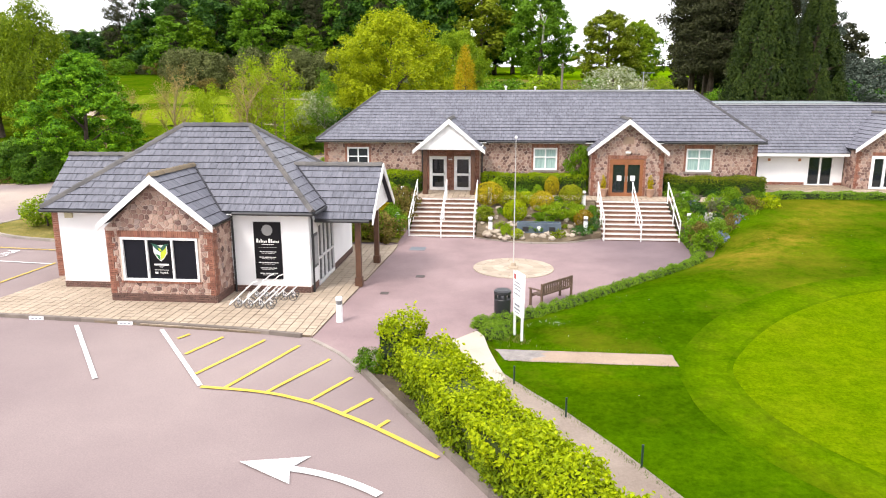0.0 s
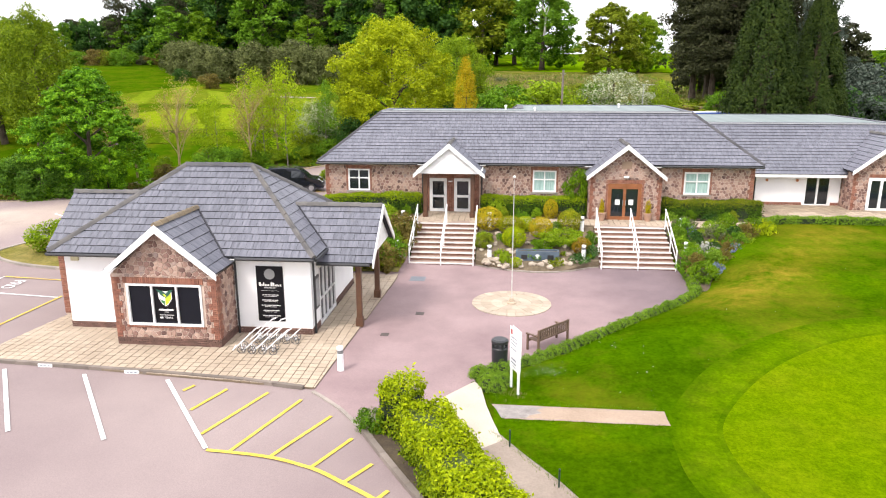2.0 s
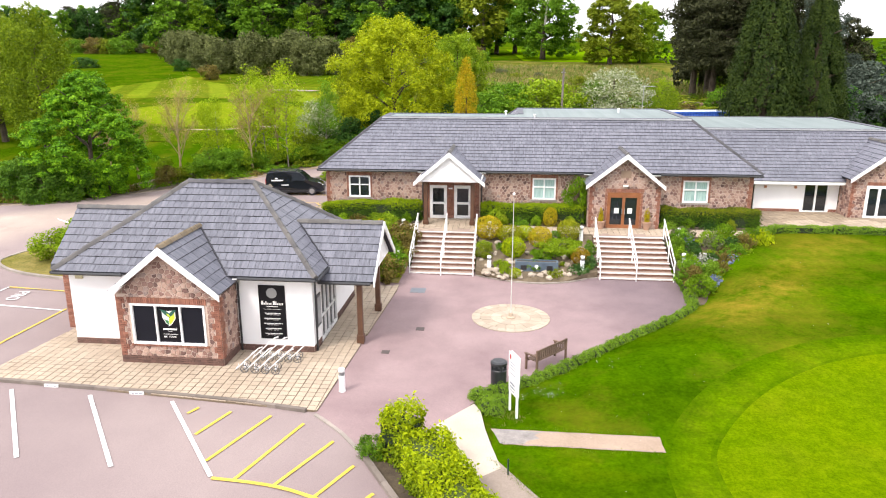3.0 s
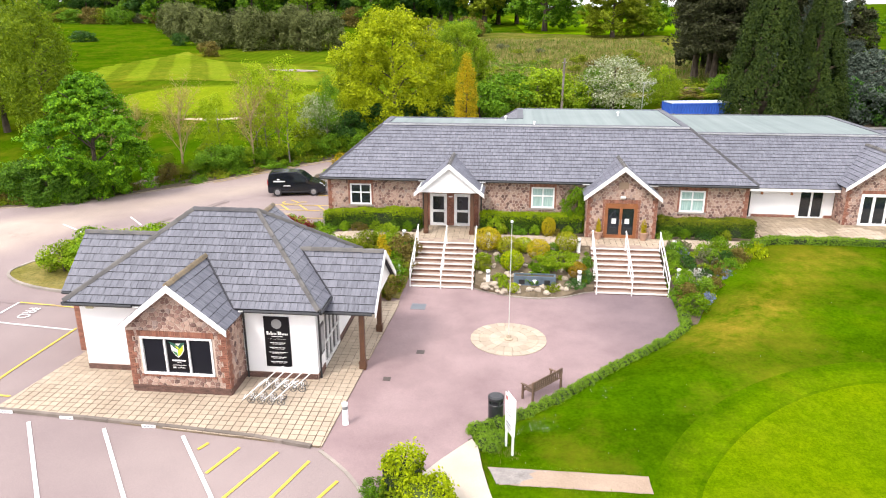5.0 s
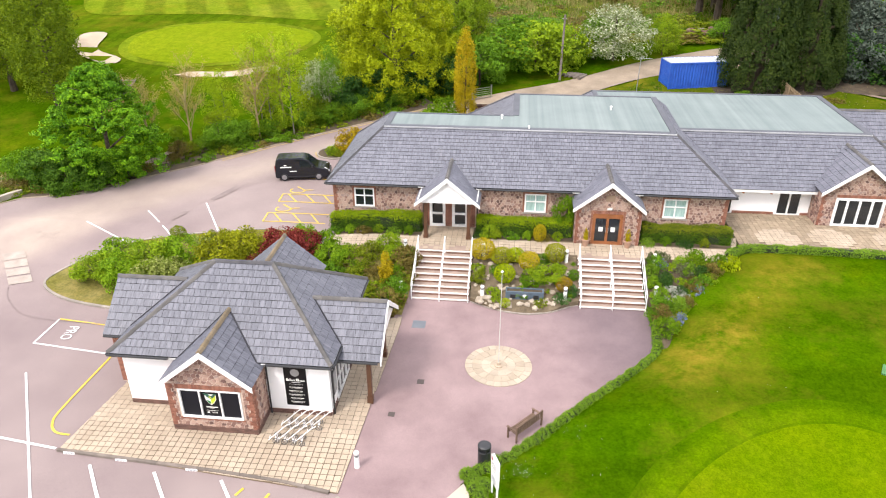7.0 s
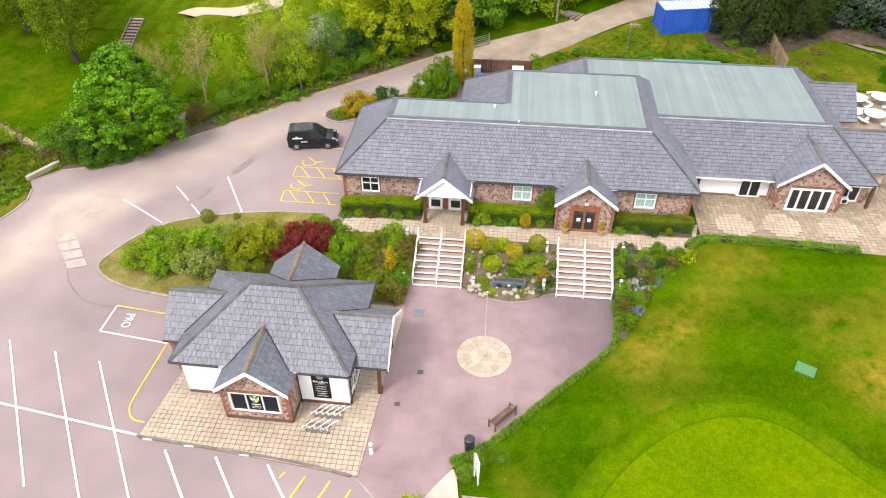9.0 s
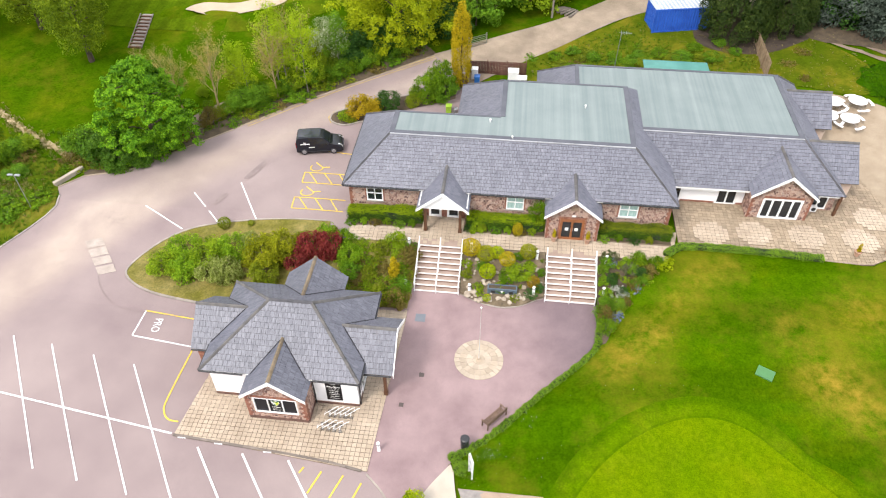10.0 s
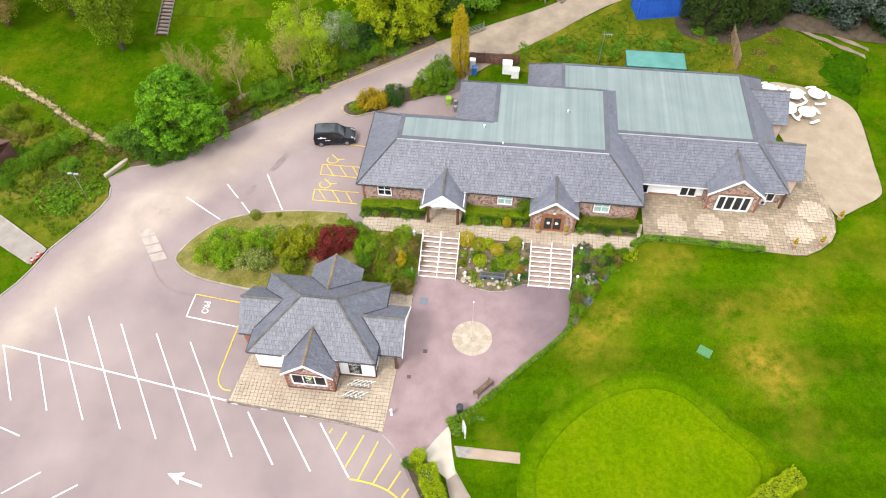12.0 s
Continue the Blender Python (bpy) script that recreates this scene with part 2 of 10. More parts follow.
FELT = felt_material()
LEAD = surface("dark_roof_edging", (0.0585, 0.0624, 0.078), (0.0936, 0.0975, 0.117), 0.8, 20, 0.65, 0.2, 0.004)
BLACK = plain("black_plastic", (0.018, 0.019, 0.022), 0.4)
STEEL = plain("galvanised_steel", (0.429, 0.437, 0.452), 0.35, 0.9)
SOIL = surface("planting_soil", (0.0468, 0.0328, 0.0203), (0.101, 0.0741, 0.0429), 1.5, 12, 0.95, 0.6, 0.03, grain=0.4)


def slate_material(name="grey_violet_slate", tone=1.0):
    """Grey-violet slates with lichen and pale streaks that run down the slope, each of its own tone."""
    k = NodeKit(name)
    col = k.ramp(k.piece(), [(p, tuple(c * tone for c in rgb)) for p, rgb in ((0.0, (0.088, 0.092, 0.116)), (0.3, (0.102, 0.106, 0.133)), (0.8, (0.114, 0.118, 0.147)), (1.0, (0.136, 0.139, 0.17)))])
    sep = k.n.new("ShaderNodeSeparateXYZ")
    k.link(k.geo.outputs["True Normal"], sep.inputs[0])
    side = k.math("GREATER_THAN", k.math("ABSOLUTE", sep.outputs[0]), k.math("ABSOLUTE", sep.outputs[1]))
    streak = k.mix(side, k.noise(2.0, 6, 0.75, (5.0, 0.7, 0.9)), k.noise(2.0, 6, 0.75, (0.7, 5.0, 0.9)))
    col = k.mix(k.math("MULTIPLY", k.ramp(streak, [(0.42, (0, 0, 0)), (0.72, (1, 1, 1))]), 0.58), col, tuple(c * tone for c in (0.265, 0.267, 0.312)))
    cloud = k.noise(0.22, 4, 0.6)
    col = k.mix(0.5, col, k.ramp(cloud, [(0.35, (0.8, 0.81, 0.83)), (0.65, (1.15, 1.14, 1.15))]), "MULTIPLY")
    f = k.noise(22, 6, 0.7)
    col = k.mix(0.35, col, k.ramp(f, [(0.25, (0.3, 0.3, 0.3)), (0.75, (1, 1, 1))]), "MULTIPLY")
    lich = k.noise(0.5, 6, 0.75)
    col = k.mix(k.math("MULTIPLY", k.ramp(lich, [(0.62, (0, 0, 0)), (0.74, (1, 1, 1))]), 0.2), col, (0.2, 0.165, 0.12))
    k.bump(f, 0.25, 0.006)
    return k.done(col, k.ramp(streak, [(0.3, (0.56, 0.56, 0.56)), (0.7, (0.46, 0.46, 0.46))]), 0.0, 0.5)


SLATE = slate_material()
SHOP_SLATE = slate_material("dark_grey_slate", 0.86)
# Very dark: draws the shadow and dirt lines along the slate courses.
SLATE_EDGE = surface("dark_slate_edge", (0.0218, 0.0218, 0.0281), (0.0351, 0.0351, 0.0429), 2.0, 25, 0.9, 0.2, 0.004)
HIP_DARK = surface("dark_hip_tile", (0.05, 0.05, 0.058), (0.095, 0.092, 0.1), 1.5, 16, 0.8, 0.4, 0.01, pieces=0.2)
HIP = surface("grey_hip_tile", (0.08, 0.078, 0.08), (0.135, 0.125, 0.116), 1.5, 16, 0.85, 0.4, 0.01, pieces=0.2)
RIDGE = surface("mossy_ridge_tile", (0.12, 0.098, 0.075), (0.25, 0.185, 0.105), 1.5, 16, 0.9, 0.4, 0.01, pieces=0.2)


def stone_material():
    """Pink-brown rubble stones."""
    k = NodeKit("pink_brown_rubble_stone")
    col = k.ramp(k.piece(), [(0, (0.12, 0.068, 0.058)), (0.22, (0.24, 0.135, 0.11)), (0.5, (0.35, 0.222, 0.175)), (0.82, (0.47, 0.33, 0.265)), (1, (0.28, 0.21, 0.19))])
    f = k.noise(18, 6, 0.7)
    col = k.mix(0.5, col, k.ramp(f, [(0.25, (0.35, 0.35, 0.35)), (0.75, (1.1, 1.1, 1.1))]), "MULTIPLY")
    k.bump(f, 0.5, 0.015)
    return k.done(col, 0.85)


STONE = stone_material()


def grass_material(name, a, b, c, patch=0.18, fine=9.0, mow=0.0, dry=0.3, worn=0.33, band=0.16, across=None, patches=False):
    """Turf: broad patches, tufts, a little dry grass and, if mown, faint bands; `across` points over the bands."""
    k = NodeKit(name)
    col = k.ramp(k.noise(patch, 6, 0.6), [(0.3, a), (0.55, b), (0.78, c)])
    if mow:
        w = k.n.new("ShaderNodeTexWave")
        w.inputs["Scale"].default_value, w.inputs["Distortion"].default_value, w.inputs["Detail"].default_value = band, 1.2, 2
        if across:
            w.inputs["Distortion"].default_value = 0.35
            turned = k.n.new("ShaderNodeMapping")
            turned.inputs["Rotation"].default_value = (0, 0, -math.atan2(across[1], across[0]))
            k.link(k.geo.outputs["Position"], turned.inputs["Vector"])
            k.link(turned.outputs[0], w.inputs["Vector"])
        else:
            k.link(k.geo.outputs["Position"], w.inputs["Vector"])
        col = k.mix(mow, col, k.ramp(w.outputs["Fac"], [(0.35, (0.6, 0.6, 0.6)), (0.65, (1.15, 1.15, 1.0))]), "MULTIPLY")
    f = k.noise(fine, 8, 0.75)
    col = k.mix(0.7, col, k.ramp(f, [(0.3, (0.35, 0.4, 0.3)), (0.7, (1.3, 1.25, 1.0))]), "MULTIPLY")
    tuft = k.noise(fine * 0.22, 5, 0.7)
    col = k.mix(0.5, col, k.ramp(tuft, [(0.35, (0.5, 0.6, 0.4)), (0.65, (1.25, 1.15, 1.0))]), "MULTIPLY")
    d = k.noise(worn, 7, 0.66)
    col = k.mix(k.math("MULTIPLY", k.ramp(d, [(0.5, (0, 0, 0)), (0.72, (1, 1, 1))]), dry), col, (0.17, 0.135, 0.012))
    if patches:
        w = k.n.new("ShaderNodeAttribute")
        w.attribute_name = "wear"
        bald = k.math("MULTIPLY", w.outputs["Fac"], k.ramp(k.noise(0.9, 7, 0.72), [(0.36, (0, 0, 0)), (0.66, (1, 1, 1))]), True)
        col = k.mix(bald, col, k.mix(f, (0.17, 0.12, 0.012), (0.33, 0.215, 0.03)))
    k.bump(f, 0.6, 0.03)
    return k.done(col, 1.0, 0.0, 0.0)


MEADOW = grass_material("rough_meadow", (0.025, 0.066, 0.001), (0.045, 0.096, 0.0015), (0.098, 0.122, 0.004), 0.12, 5, dry=0.35)
LAWN = grass_material("mown_lawn", (0.029, 0.078, 0.0005), (0.046, 0.102, 0.0007), (0.088, 0.124, 0.0012), 0.16, 7, mow=0.34, dry=0.5, worn=0.14, band=0.06, across=(-0.12, 1), patches=True)
GREEN = grass_material("putting_green_turf", (0.082, 0.151, 0.0007), (0.102, 0.166, 0.001), (0.13, 0.175, 0.0018), 0.25, 12, mow=0.06, dry=0.1)

GLASS_K = NodeKit("window_glass")
GLASS = GLASS_K.done((0.012, 0.016, 0.02), 0.06, 0.0, 0.6)
BLIND_K = NodeKit("pale_green_window")
BLIND = BLIND_K.done(BLIND_K.ramp(BLIND_K.noise(6, 2, 0.5, (6, 1, 0.2)), [(0.3, (0.2, 0.32, 0.3)), (0.7, (0.4, 0.52, 0.5))]), 0.12, 0.0, 0.6)


# ---- the lie of the land ----
def lerp(v, xs, ys):
    return float(np.interp(v, xs, ys))


def smooth(v, a, b):
    s = min(1.0, max(0.0, (v - a) / (b - a)))
    return s * s * (3 - 2 * s)


FAR_Y, FAR_Z = [52, 60, 70, 85, 150, 250, 420], [1.1, 1.9, 3.1, 4.1, 6.8, 12.0, 20.0]
EDGE_Y, EDGE_X = [12, 18, 21.3, 24.0, 26.6, 28.4, 30.2, 31.4, 35.0], [1.5, -0.6, -0.9, 1.8, 4.0, 5.8, 7.3, 7.95, 8.1]


def height(x, y):
    """The ground's height: level car park and courtyard, a rise to the clubhouse and the golf course behind it."""
    left = lerp(y, [31, 36, 41] + FAR_Y, [0.0, 0.35, 1.0] + FAR_Z)
    bed = lerp(y, [32.5, 38.4, 41] + FAR_Y, [0.03, 1.35, 1.3] + FAR_Z)
    court = lerp(y, [35, 38.6, 41] + FAR_Y, [0.0, 0.8, 1.2] + FAR_Z)
    lawn = lerp(y, [20, 39.5, 45] + FAR_Y, [0.0, 1.42, 1.35] + FAR_Z)
    z = left + (bed - left) * smooth(x, -22, -14)
    z += (court - z) * smooth(x, -5.7, -5.1)
    d = x - lerp(y, EDGE_Y, EDGE_X)
    z += (lawn - z) * smooth(d, -0.1, 3.5) * (1.0 if x > -1 else 0.0)
    if y > 55 and x < -20:
        lip = lerp(x, [-38, -36, -31.4, -26, -24], [71.2, 69.9, 68.4, 71.4, 73.4])
        z += 0.85 * math.exp(-((y - lip) / 0.9) ** 2) * smooth(x, -38.5, -36) * smooth(-x, 23.5, 25.5)
        lip = lerp(x, [-54, -52, -48, -45, -43], [83, 79, 74.6, 72.8, 73.5])
        z += 0.85 * math.exp(-((y - lip) / 0.9) ** 2) * smooth(x, -55, -53) * smooth(-x, 42, 44)
    if y > 55:
        z += 0.6 * smooth(y, 55, 90) * (1 - 0.85 * smooth(y, 105, 140)) * noise.noise((x * 0.03, y * 0.03, 0.3)) * 2
    return z


def inside(x, y, poly):
    hit = False
    for i, p in enumerate(poly):
        q = poly[i - 1]
        if (p[1] > y) != (q[1] > y) and x < (q[0] - p[0]) * (y - p[1]) / (q[1] - p[1]) + p[0]:
            hit = not hit
    return hit


def curve(points, n=6, closed=False):
    """A smooth line through some points."""
    out, m = [], len(points)
    for i in range(m if closed else m - 1):
        p = [points[(i + k) % m] if closed else points[min(max(i + k, 0), m - 1)] for k in (-1, 0, 1, 2)]
        for s in range(n):
            t = s / n
            out.append(tuple(0.5 * (2 * p[1][k] + (p[2][k] - p[0][k]) * t + (2 * p[0][k] - 5 * p[1][k] + 4 * p[2][k] - p[3][k]) * t * t + (3 * p[1][k] - p[0][k] - 3 * p[2][k] + p[3][k]) * t ** 3) for k in range(2)))
    return out if closed else out + [tuple(points[-1])]


def drape(name, poly, lift, mat, step=1.5, label="", category="", kind="structure", rise=height, parent=None, skirt=0.0, even=False):
    """A sheet with the outline poly that follows the ground; `even` keeps a winding outline's cells small."""
    bm = bmesh.new()
    bm.faces.new([bm.verts.new((x, y, 0)) for x, y in poly])
    if even:
        bmesh.ops.triangulate(bm, faces=bm.faces[:])
    xs, ys = [p[0] for p in poly], [p[1] for p in poly]
    for axis, lo, hi in ((0, min(xs), max(xs)), (1, min(ys), max(ys))):
        c = math.ceil(lo / step) * step
        while c < hi:
            co, no = [0, 0, 0], [0, 0, 0]
            co[axis], no[axis] = c, 1
            bmesh.ops.bisect_plane(bm, geom=bm.verts[:] + bm.edges[:] + bm.faces[:], plane_co=co, plane_no=no, dist=1e-5)
            c += step
    bmesh.ops.triangulate(bm, faces=bm.faces[:])
    for v in bm.verts:
        v.co.z = rise(v.co.x, v.co.y) + lift
    bmesh.ops.recalc_face_normals(bm, faces=bm.faces)
    if sum(f.normal.z for f in bm.faces) < 0:
        bmesh.ops.reverse_faces(bm, faces=bm.faces[:])
    if skirt:
        rim = [e for e in bm.edges if e.is_boundary]
        for v in bmesh.ops.extrude_edge_only(bm, edges=rim)["geom"]:
            if isinstance(v, bmesh.types.BMVert):
                v.co.z -= skirt
    ob = part(name, bm, mat, parent)
    return tagged(ob, label, category, "", kind) if parent is None else ob


def ground_sheet():
    """One sheet to the horizon, finer near the buildings."""
    gx = np.concatenate([np.linspace(-900, -120, 14), np.linspace(-110, -48, 20), np.arange(-46, 44, 1.2), np.linspace(46, 110, 18), np.linspace(125, 900, 14)])
    gy = np.concatenate([np.linspace(-400, -20, 10), np.arange(-14, 96, 1.2), np.linspace(100, 260, 34), np.linspace(280, 1600, 16)])
    verts, nx = [], len(gx)
    for y in gy:
        for x in gx:
            z = height(x, y)
            if abs(x) > 60:
                z += (abs(x) - 60) * 0.01
            verts.append((x, y, z - 0.05))
    faces = [(j * nx + i, j * nx + i + 1, (j + 1) * nx + i + 1, (j + 1) * nx + i) for j in range(len(gy) - 1) for i in range(nx - 1)]
    return tagged(mesh("ground", verts, faces, MEADOW, smooth=True), "rough green meadow grass rising gently behind the clubhouse", "ground", kind="structure")


ground_sheet()

NORTH = [(-36.7, 42.4), (-35.1, 44.1), (-31.7, 45.2), (-28.5, 48.4), (-23.8, 52.8), (-18.7, 57.0), (-13.2, 61.0), (-7.0, 65.4)]
WEST = [(-36.0, 41.4), (-35.7, 40.2), (-36.1, 39.0), (-36.8, 37.7), (-37.9, 36.0), (-39.1, 33.9), (-39.7, 31.9), (-40.4, 30.1), (-41.3, 28.4), (-47, 14)]
CARPARK = [(8, -12), (5, 2), (2.2, 8), (-0.36, 12.1), (-1.48, 13.82), (-2.74, 15.72), (-3.97, 17.65), (-4.88, 18.87), (-5.9, 19.9), (-6.2, 33), (-11.0, 36.5), (-11.0, 50.2), (-3.3, 52.0), (-3.2, 61.6)] + NORTH[::-1] + WEST + [(-60, -12)]
drape("car_park", CARPARK, 0.03, ASPHALT, 1.0, "pinkish grey asphalt car park with painted bays", "car park")
ROADWAY = curve([(-60, -6), (-44, 20), (-39.2, 32.6), (-36.2, 38.0), (-35.0, 41.4), (-31.2, 44.6), (-28, 48.0), (-23.4, 52.3), (-18.3, 56.5), (-12.8, 60.5), (-6.8, 64.6)], 4) + curve([(-4.4, 60.3), (-9.5, 57.4), (-15.5, 52.5), (-19.6, 47.5), (-24.5, 41.5), (-28.5, 35.5), (-33, 28), (-38, 16), (-46, -6)], 4)
ROAD_SHEET = drape("access_road", ROADWAY, 0.035, worn_road_material(), 1.0, "worn pale asphalt driveway curving past the clubhouse", "road", even=True)
wear = ROAD_SHEET.data.attributes.new("wear", "FLOAT", "POINT")
road_a, road_b = np.array(ROADWAY), np.roll(np.array(ROADWAY), -1, axis=0)
road_d = ((road_b - road_a) ** 2).sum(1) + 1e-9
for i, vert in enumerate(ROAD_SHEET.data.vertices):
    q = np.array(vert.co[:2])
    s = np.clip(((q - road_a) * (road_b - road_a)).sum(1) / road_d, 0, 1)
    wear.data[i].value = smooth(float(np.sqrt(((road_a + (road_b - road_a) * s[:, None] - q) ** 2).sum(1).min())), 0.15, 3.2)
TRACK = curve([(-7.4, 65.4), (-2.5, 68.2), (5.2, 73.0), (14, 80), (26, 86), (44, 92)], 5) + curve([(46, 84), (30, 79), (19, 77), (12.5, 74.0), (5.7, 68.0), (0.3, 63.6), (-3.0, 60.6)], 5)
drape("dirt_track", TRACK, 0.05, DIRT, 2.0, "stony dirt track beside the service yard", "track")
EARTH = surface("brown_earth", (0.15, 0.11, 0.075), (0.27, 0.21, 0.15), 0.6, 9, 0.95, 0.5, 0.02, grain=0.4)
FARTRACK = curve([(29.6, 74.0), (32.6, 72.1), (36.2, 70.0), (39.8, 67.9)], 6)
for d in (-0.55, 0.55):
    drape("dirt_track", [(x + 0.5 * d, y + d + 0.3 + 0.1 * math.sin(3 * x)) for x, y in FARTRACK] + [(x + 0.5 * d, y + d - 0.3 + 0.1 * math.sin(2.3 * x)) for x, y in FARTRACK[::-1]], 0.055, EARTH, 1.2, "bare earth rut of a track over grass", "track")
DRYGRASS = grass_material("dry_rough_grass", (0.05, 0.085, 0.004), (0.085, 0.105, 0.008), (0.14, 0.125, 0.02), 0.3, 6, dry=0.6, worn=0.3)
drape("rough_grass", curve([(3.4, 61.6), (0.9, 63.9), (5.7, 68.1), (11.8, 73.2), (15, 75.4), (24, 76), (31, 72.2), (36, 67.4), (35.6, 63.6), (33.4, 62.4), (28.4, 63.4), (26.9, 61.6)], 4, True), 0.03, DRYGRASS, 1.5, "dry yellowish rough grass behind the wing", "grass")
drape("lush_grass", curve([(35.1, 66.9), (36.2, 66.9), (37.6, 68.2), (38.6, 67.2), (39.8, 67.2), (39.2, 65.4), (39.9, 63.6), (38.4, 62.8), (37.0, 61.5), (36.0, 62.5), (34.9, 62.4), (35.0, 63.4), (34.1, 64.4), (34.9, 65.6)], 4, True), 0.045, grass_material("lush_turf", (0.018, 0.058, 0.0008), (0.028, 0.08, 0.001), (0.045, 0.095, 0.002), 0.5, 6, dry=0.1), 1.2, "dark lush turf beside the gravel", "grass")
# Earth and litter, coloured darker to hold the conifers' shade.
SHADE_EARTH = surface("shaded_litter", (0.028, 0.018, 0.012), (0.065, 0.045, 0.03), 0.9, 9, 0.95, 0.5, 0.02, grain=0.5)
drape("bare_earth", curve([(19.6, 70.0), (22.6, 68.3), (26.6, 68.6), (30.6, 71.0), (33.6, 73.4), (40, 72.4), (50, 72.2), (60, 76), (58, 92), (34, 90), (26, 80), (20.4, 74.5)], 4, True), 0.045, SHADE_EARTH, 1.5, "earth and needle litter under conifers, darkened for their shade", "ground")
drape("bare_earth", curve([(-29.6, 52.6), (-28.2, 54.6), (-26.4, 56.2), (-25.4, 55.4), (-26.6, 53.8), (-28.2, 51.8)], 4, True), 0.02, EARTH, 1.0, "bare earth bank on the driveway verge", "ground")
for x, y, r in ((-42.2, 39.6, 1.5), (-43.8, 41.0, 1.0), (-40.0, 38.4, 1.2), (-39.8, 43.3, 0.9), (-38.0, 48.6, 0.5)):
    drape("bare_earth", curve([(x + r * (1 + 0.3 * math.sin(5 * k + x)) * math.cos(k), y + 0.6 * r * (1 + 0.3 * math.cos(4 * k + y)) * math.sin(k)) for k in np.linspace(0, 6.283, 9)[:-1]], 3, True), 0.0, EARTH, 1.0, "worn bare patch in the rough grass", "ground")

COURTYARD = [(-5.95, 19.95), (-4.88, 18.87), (-3.97, 17.65), (-3.2, 16.6), (-1.0, 18.6)] + curve([(-1.2, 21.0), (-0.13, 22.21), (1.77, 24.03), (4.02, 26.63), (5.79, 28.41), (7.31, 30.21), (7.93, 31.4), (8.1, 33.34), (8.15, 35.3)], 4) + [(-1.9, 35.3), (-5.6, 35.3), (-6.3, 33.0), (-6.3, 20.2)]
COURT_SHEET = drape("courtyard", COURTYARD, 0.055, COURT, 0.75, "dull pink asphalt forecourt below two flights of steps", "courtyard")
wear = COURT_SHEET.data.attributes.new("wear", "FLOAT", "POINT")
for i, vert in enumerate(COURT_SHEET.data.vertices):
    x, y = vert.co[:2]
    wear.data[i].value = 1 - smooth(x + 0.35 * (y - 29), 1.5, 8.0) * smooth(y, 22, 29)
drape("concrete_apron", [(-2.75, 18.6), (-1.95, 19.85), (-1.08, 21.05), (-0.85, 20.6), (-0.66, 19.5), (-0.45, 18.6), (-0.14, 17.45), (-0.69, 16.95), (-1.7, 17.6)], 0.075, surface("pale_concrete", (0.39, 0.335, 0.273), (0.484, 0.429, 0.359), 0.6, 25, 0.9, 0.2, 0.005), 1.0, "pale concrete apron at a footpath's end", "pavement")
STRIP = surface("pinkish_path", (0.285, 0.208, 0.15), (0.365, 0.275, 0.205), 0.8, 22, 0.95, 0.4, 0.008, grain=0.4)
random.seed(9)
drape("footpath", [(x, 19.55 + random.uniform(-0.012, 0.012)) for x in np.arange(-0.5, 4.4, 0.22)] + [(4.46, 19.55), (4.45, 19.1), (4.47, 18.7)] + [(x, 18.7 + random.uniform(-0.02, 0.02)) for x in np.arange(4.3, -0.3, -0.22)], 0.064, STRIP, 1.0, "short pinkish gravel path across the lawn", "path")
drape("gravel_patch", [(-0.45, 19.5), (0.3, 19.52), (1.05, 19.48), (0.8, 19.3), (0.95, 19.1), (0.6, 18.95), (0.5, 18.76), (-0.2, 18.72)], 0.068, surface("grey_grit", (0.2, 0.18, 0.17), (0.33, 0.3, 0.28), 2.5, 18, 0.95, 0.5, 0.01, grain=0.5), 1.0, "grey grit washed onto the path's end", "path")
PATHMAT = surface("grey_brown_path", (0.211, 0.164, 0.133), (0.312, 0.257, 0.211), 0.6, 20, 0.95, 0.4, 0.008, grain=0.4)
drape("footpath", [(-0.95, 17.4), (-0.3, 17.9), (0.5, 16.7), (1.3, 15.6), (2.25, 14.0), (3.2, 12.2), (6, 7), (9, 0), (12, -10), (10, -10), (7.3, 0), (4.6, 6.5), (1.4, 12.1), (0.3, 14.0), (-0.5, 16.0)], 0.07, PATHMAT, 1.0, "worn earth and tarmac footpath beside a hedge", "path")
LAWN_POLY = [(-0.45, 19.6)] + curve([(-0.8, 21.2), (0.1, 22.0), (1.95, 23.8), (4.2, 26.4), (5.95, 28.2), (7.5, 30.0), (8.4, 31.2), (10.05, 33.8), (11.74, 36.4), (13.15, 38.6), (14.9, 39.9)], 4) + [(24.7, 39.8), (26.7, 39.6), (28.2, 39.35), (29.6, 40.2), (30.9, 41.2), (31.7, 42.5), (32.1, 44.2), (34.4, 45.8), (35.8, 46.3), (37.2, 48.5), (37.5, 54.5), (37.2, 59.2), (38.6, 64.5), (42, 66.4), (60, 68), (60, -12), (11.7, -12), (8.8, 0), (5.8, 7), (3.0, 12.1), (2.0, 13.9), (1.1, 15.5), (0.3, 16.6), (-0.5, 17.7), (-0.4, 19.0)]
LAWN_SHEET = drape("lawn", LAWN_POLY, 0.05, LAWN, 0.8, "bright green mown lawn with dry worn patches", "lawn")
wear = LAWN_SHEET.data.attributes.new("wear", "FLOAT", "POINT")
BALD = [(9.7, 30.0, 1.6, 0.75), (11.7, 31.9, 1.5, 0.7), (8.3, 28.3, 1.3, 0.4), (15.3, 36.9, 1.6, 0.5), (13.4, 34.6, 1.4, 0.4), (23.0, 29.2, 2.2, 0.85), (24.6, 27.0, 1.8, 0.5), (26.4, 35.0, 2.2, 0.6), (21.0, 33.4, 2.0, 0.35), (17.5, 38.4, 1.5, 0.4)]
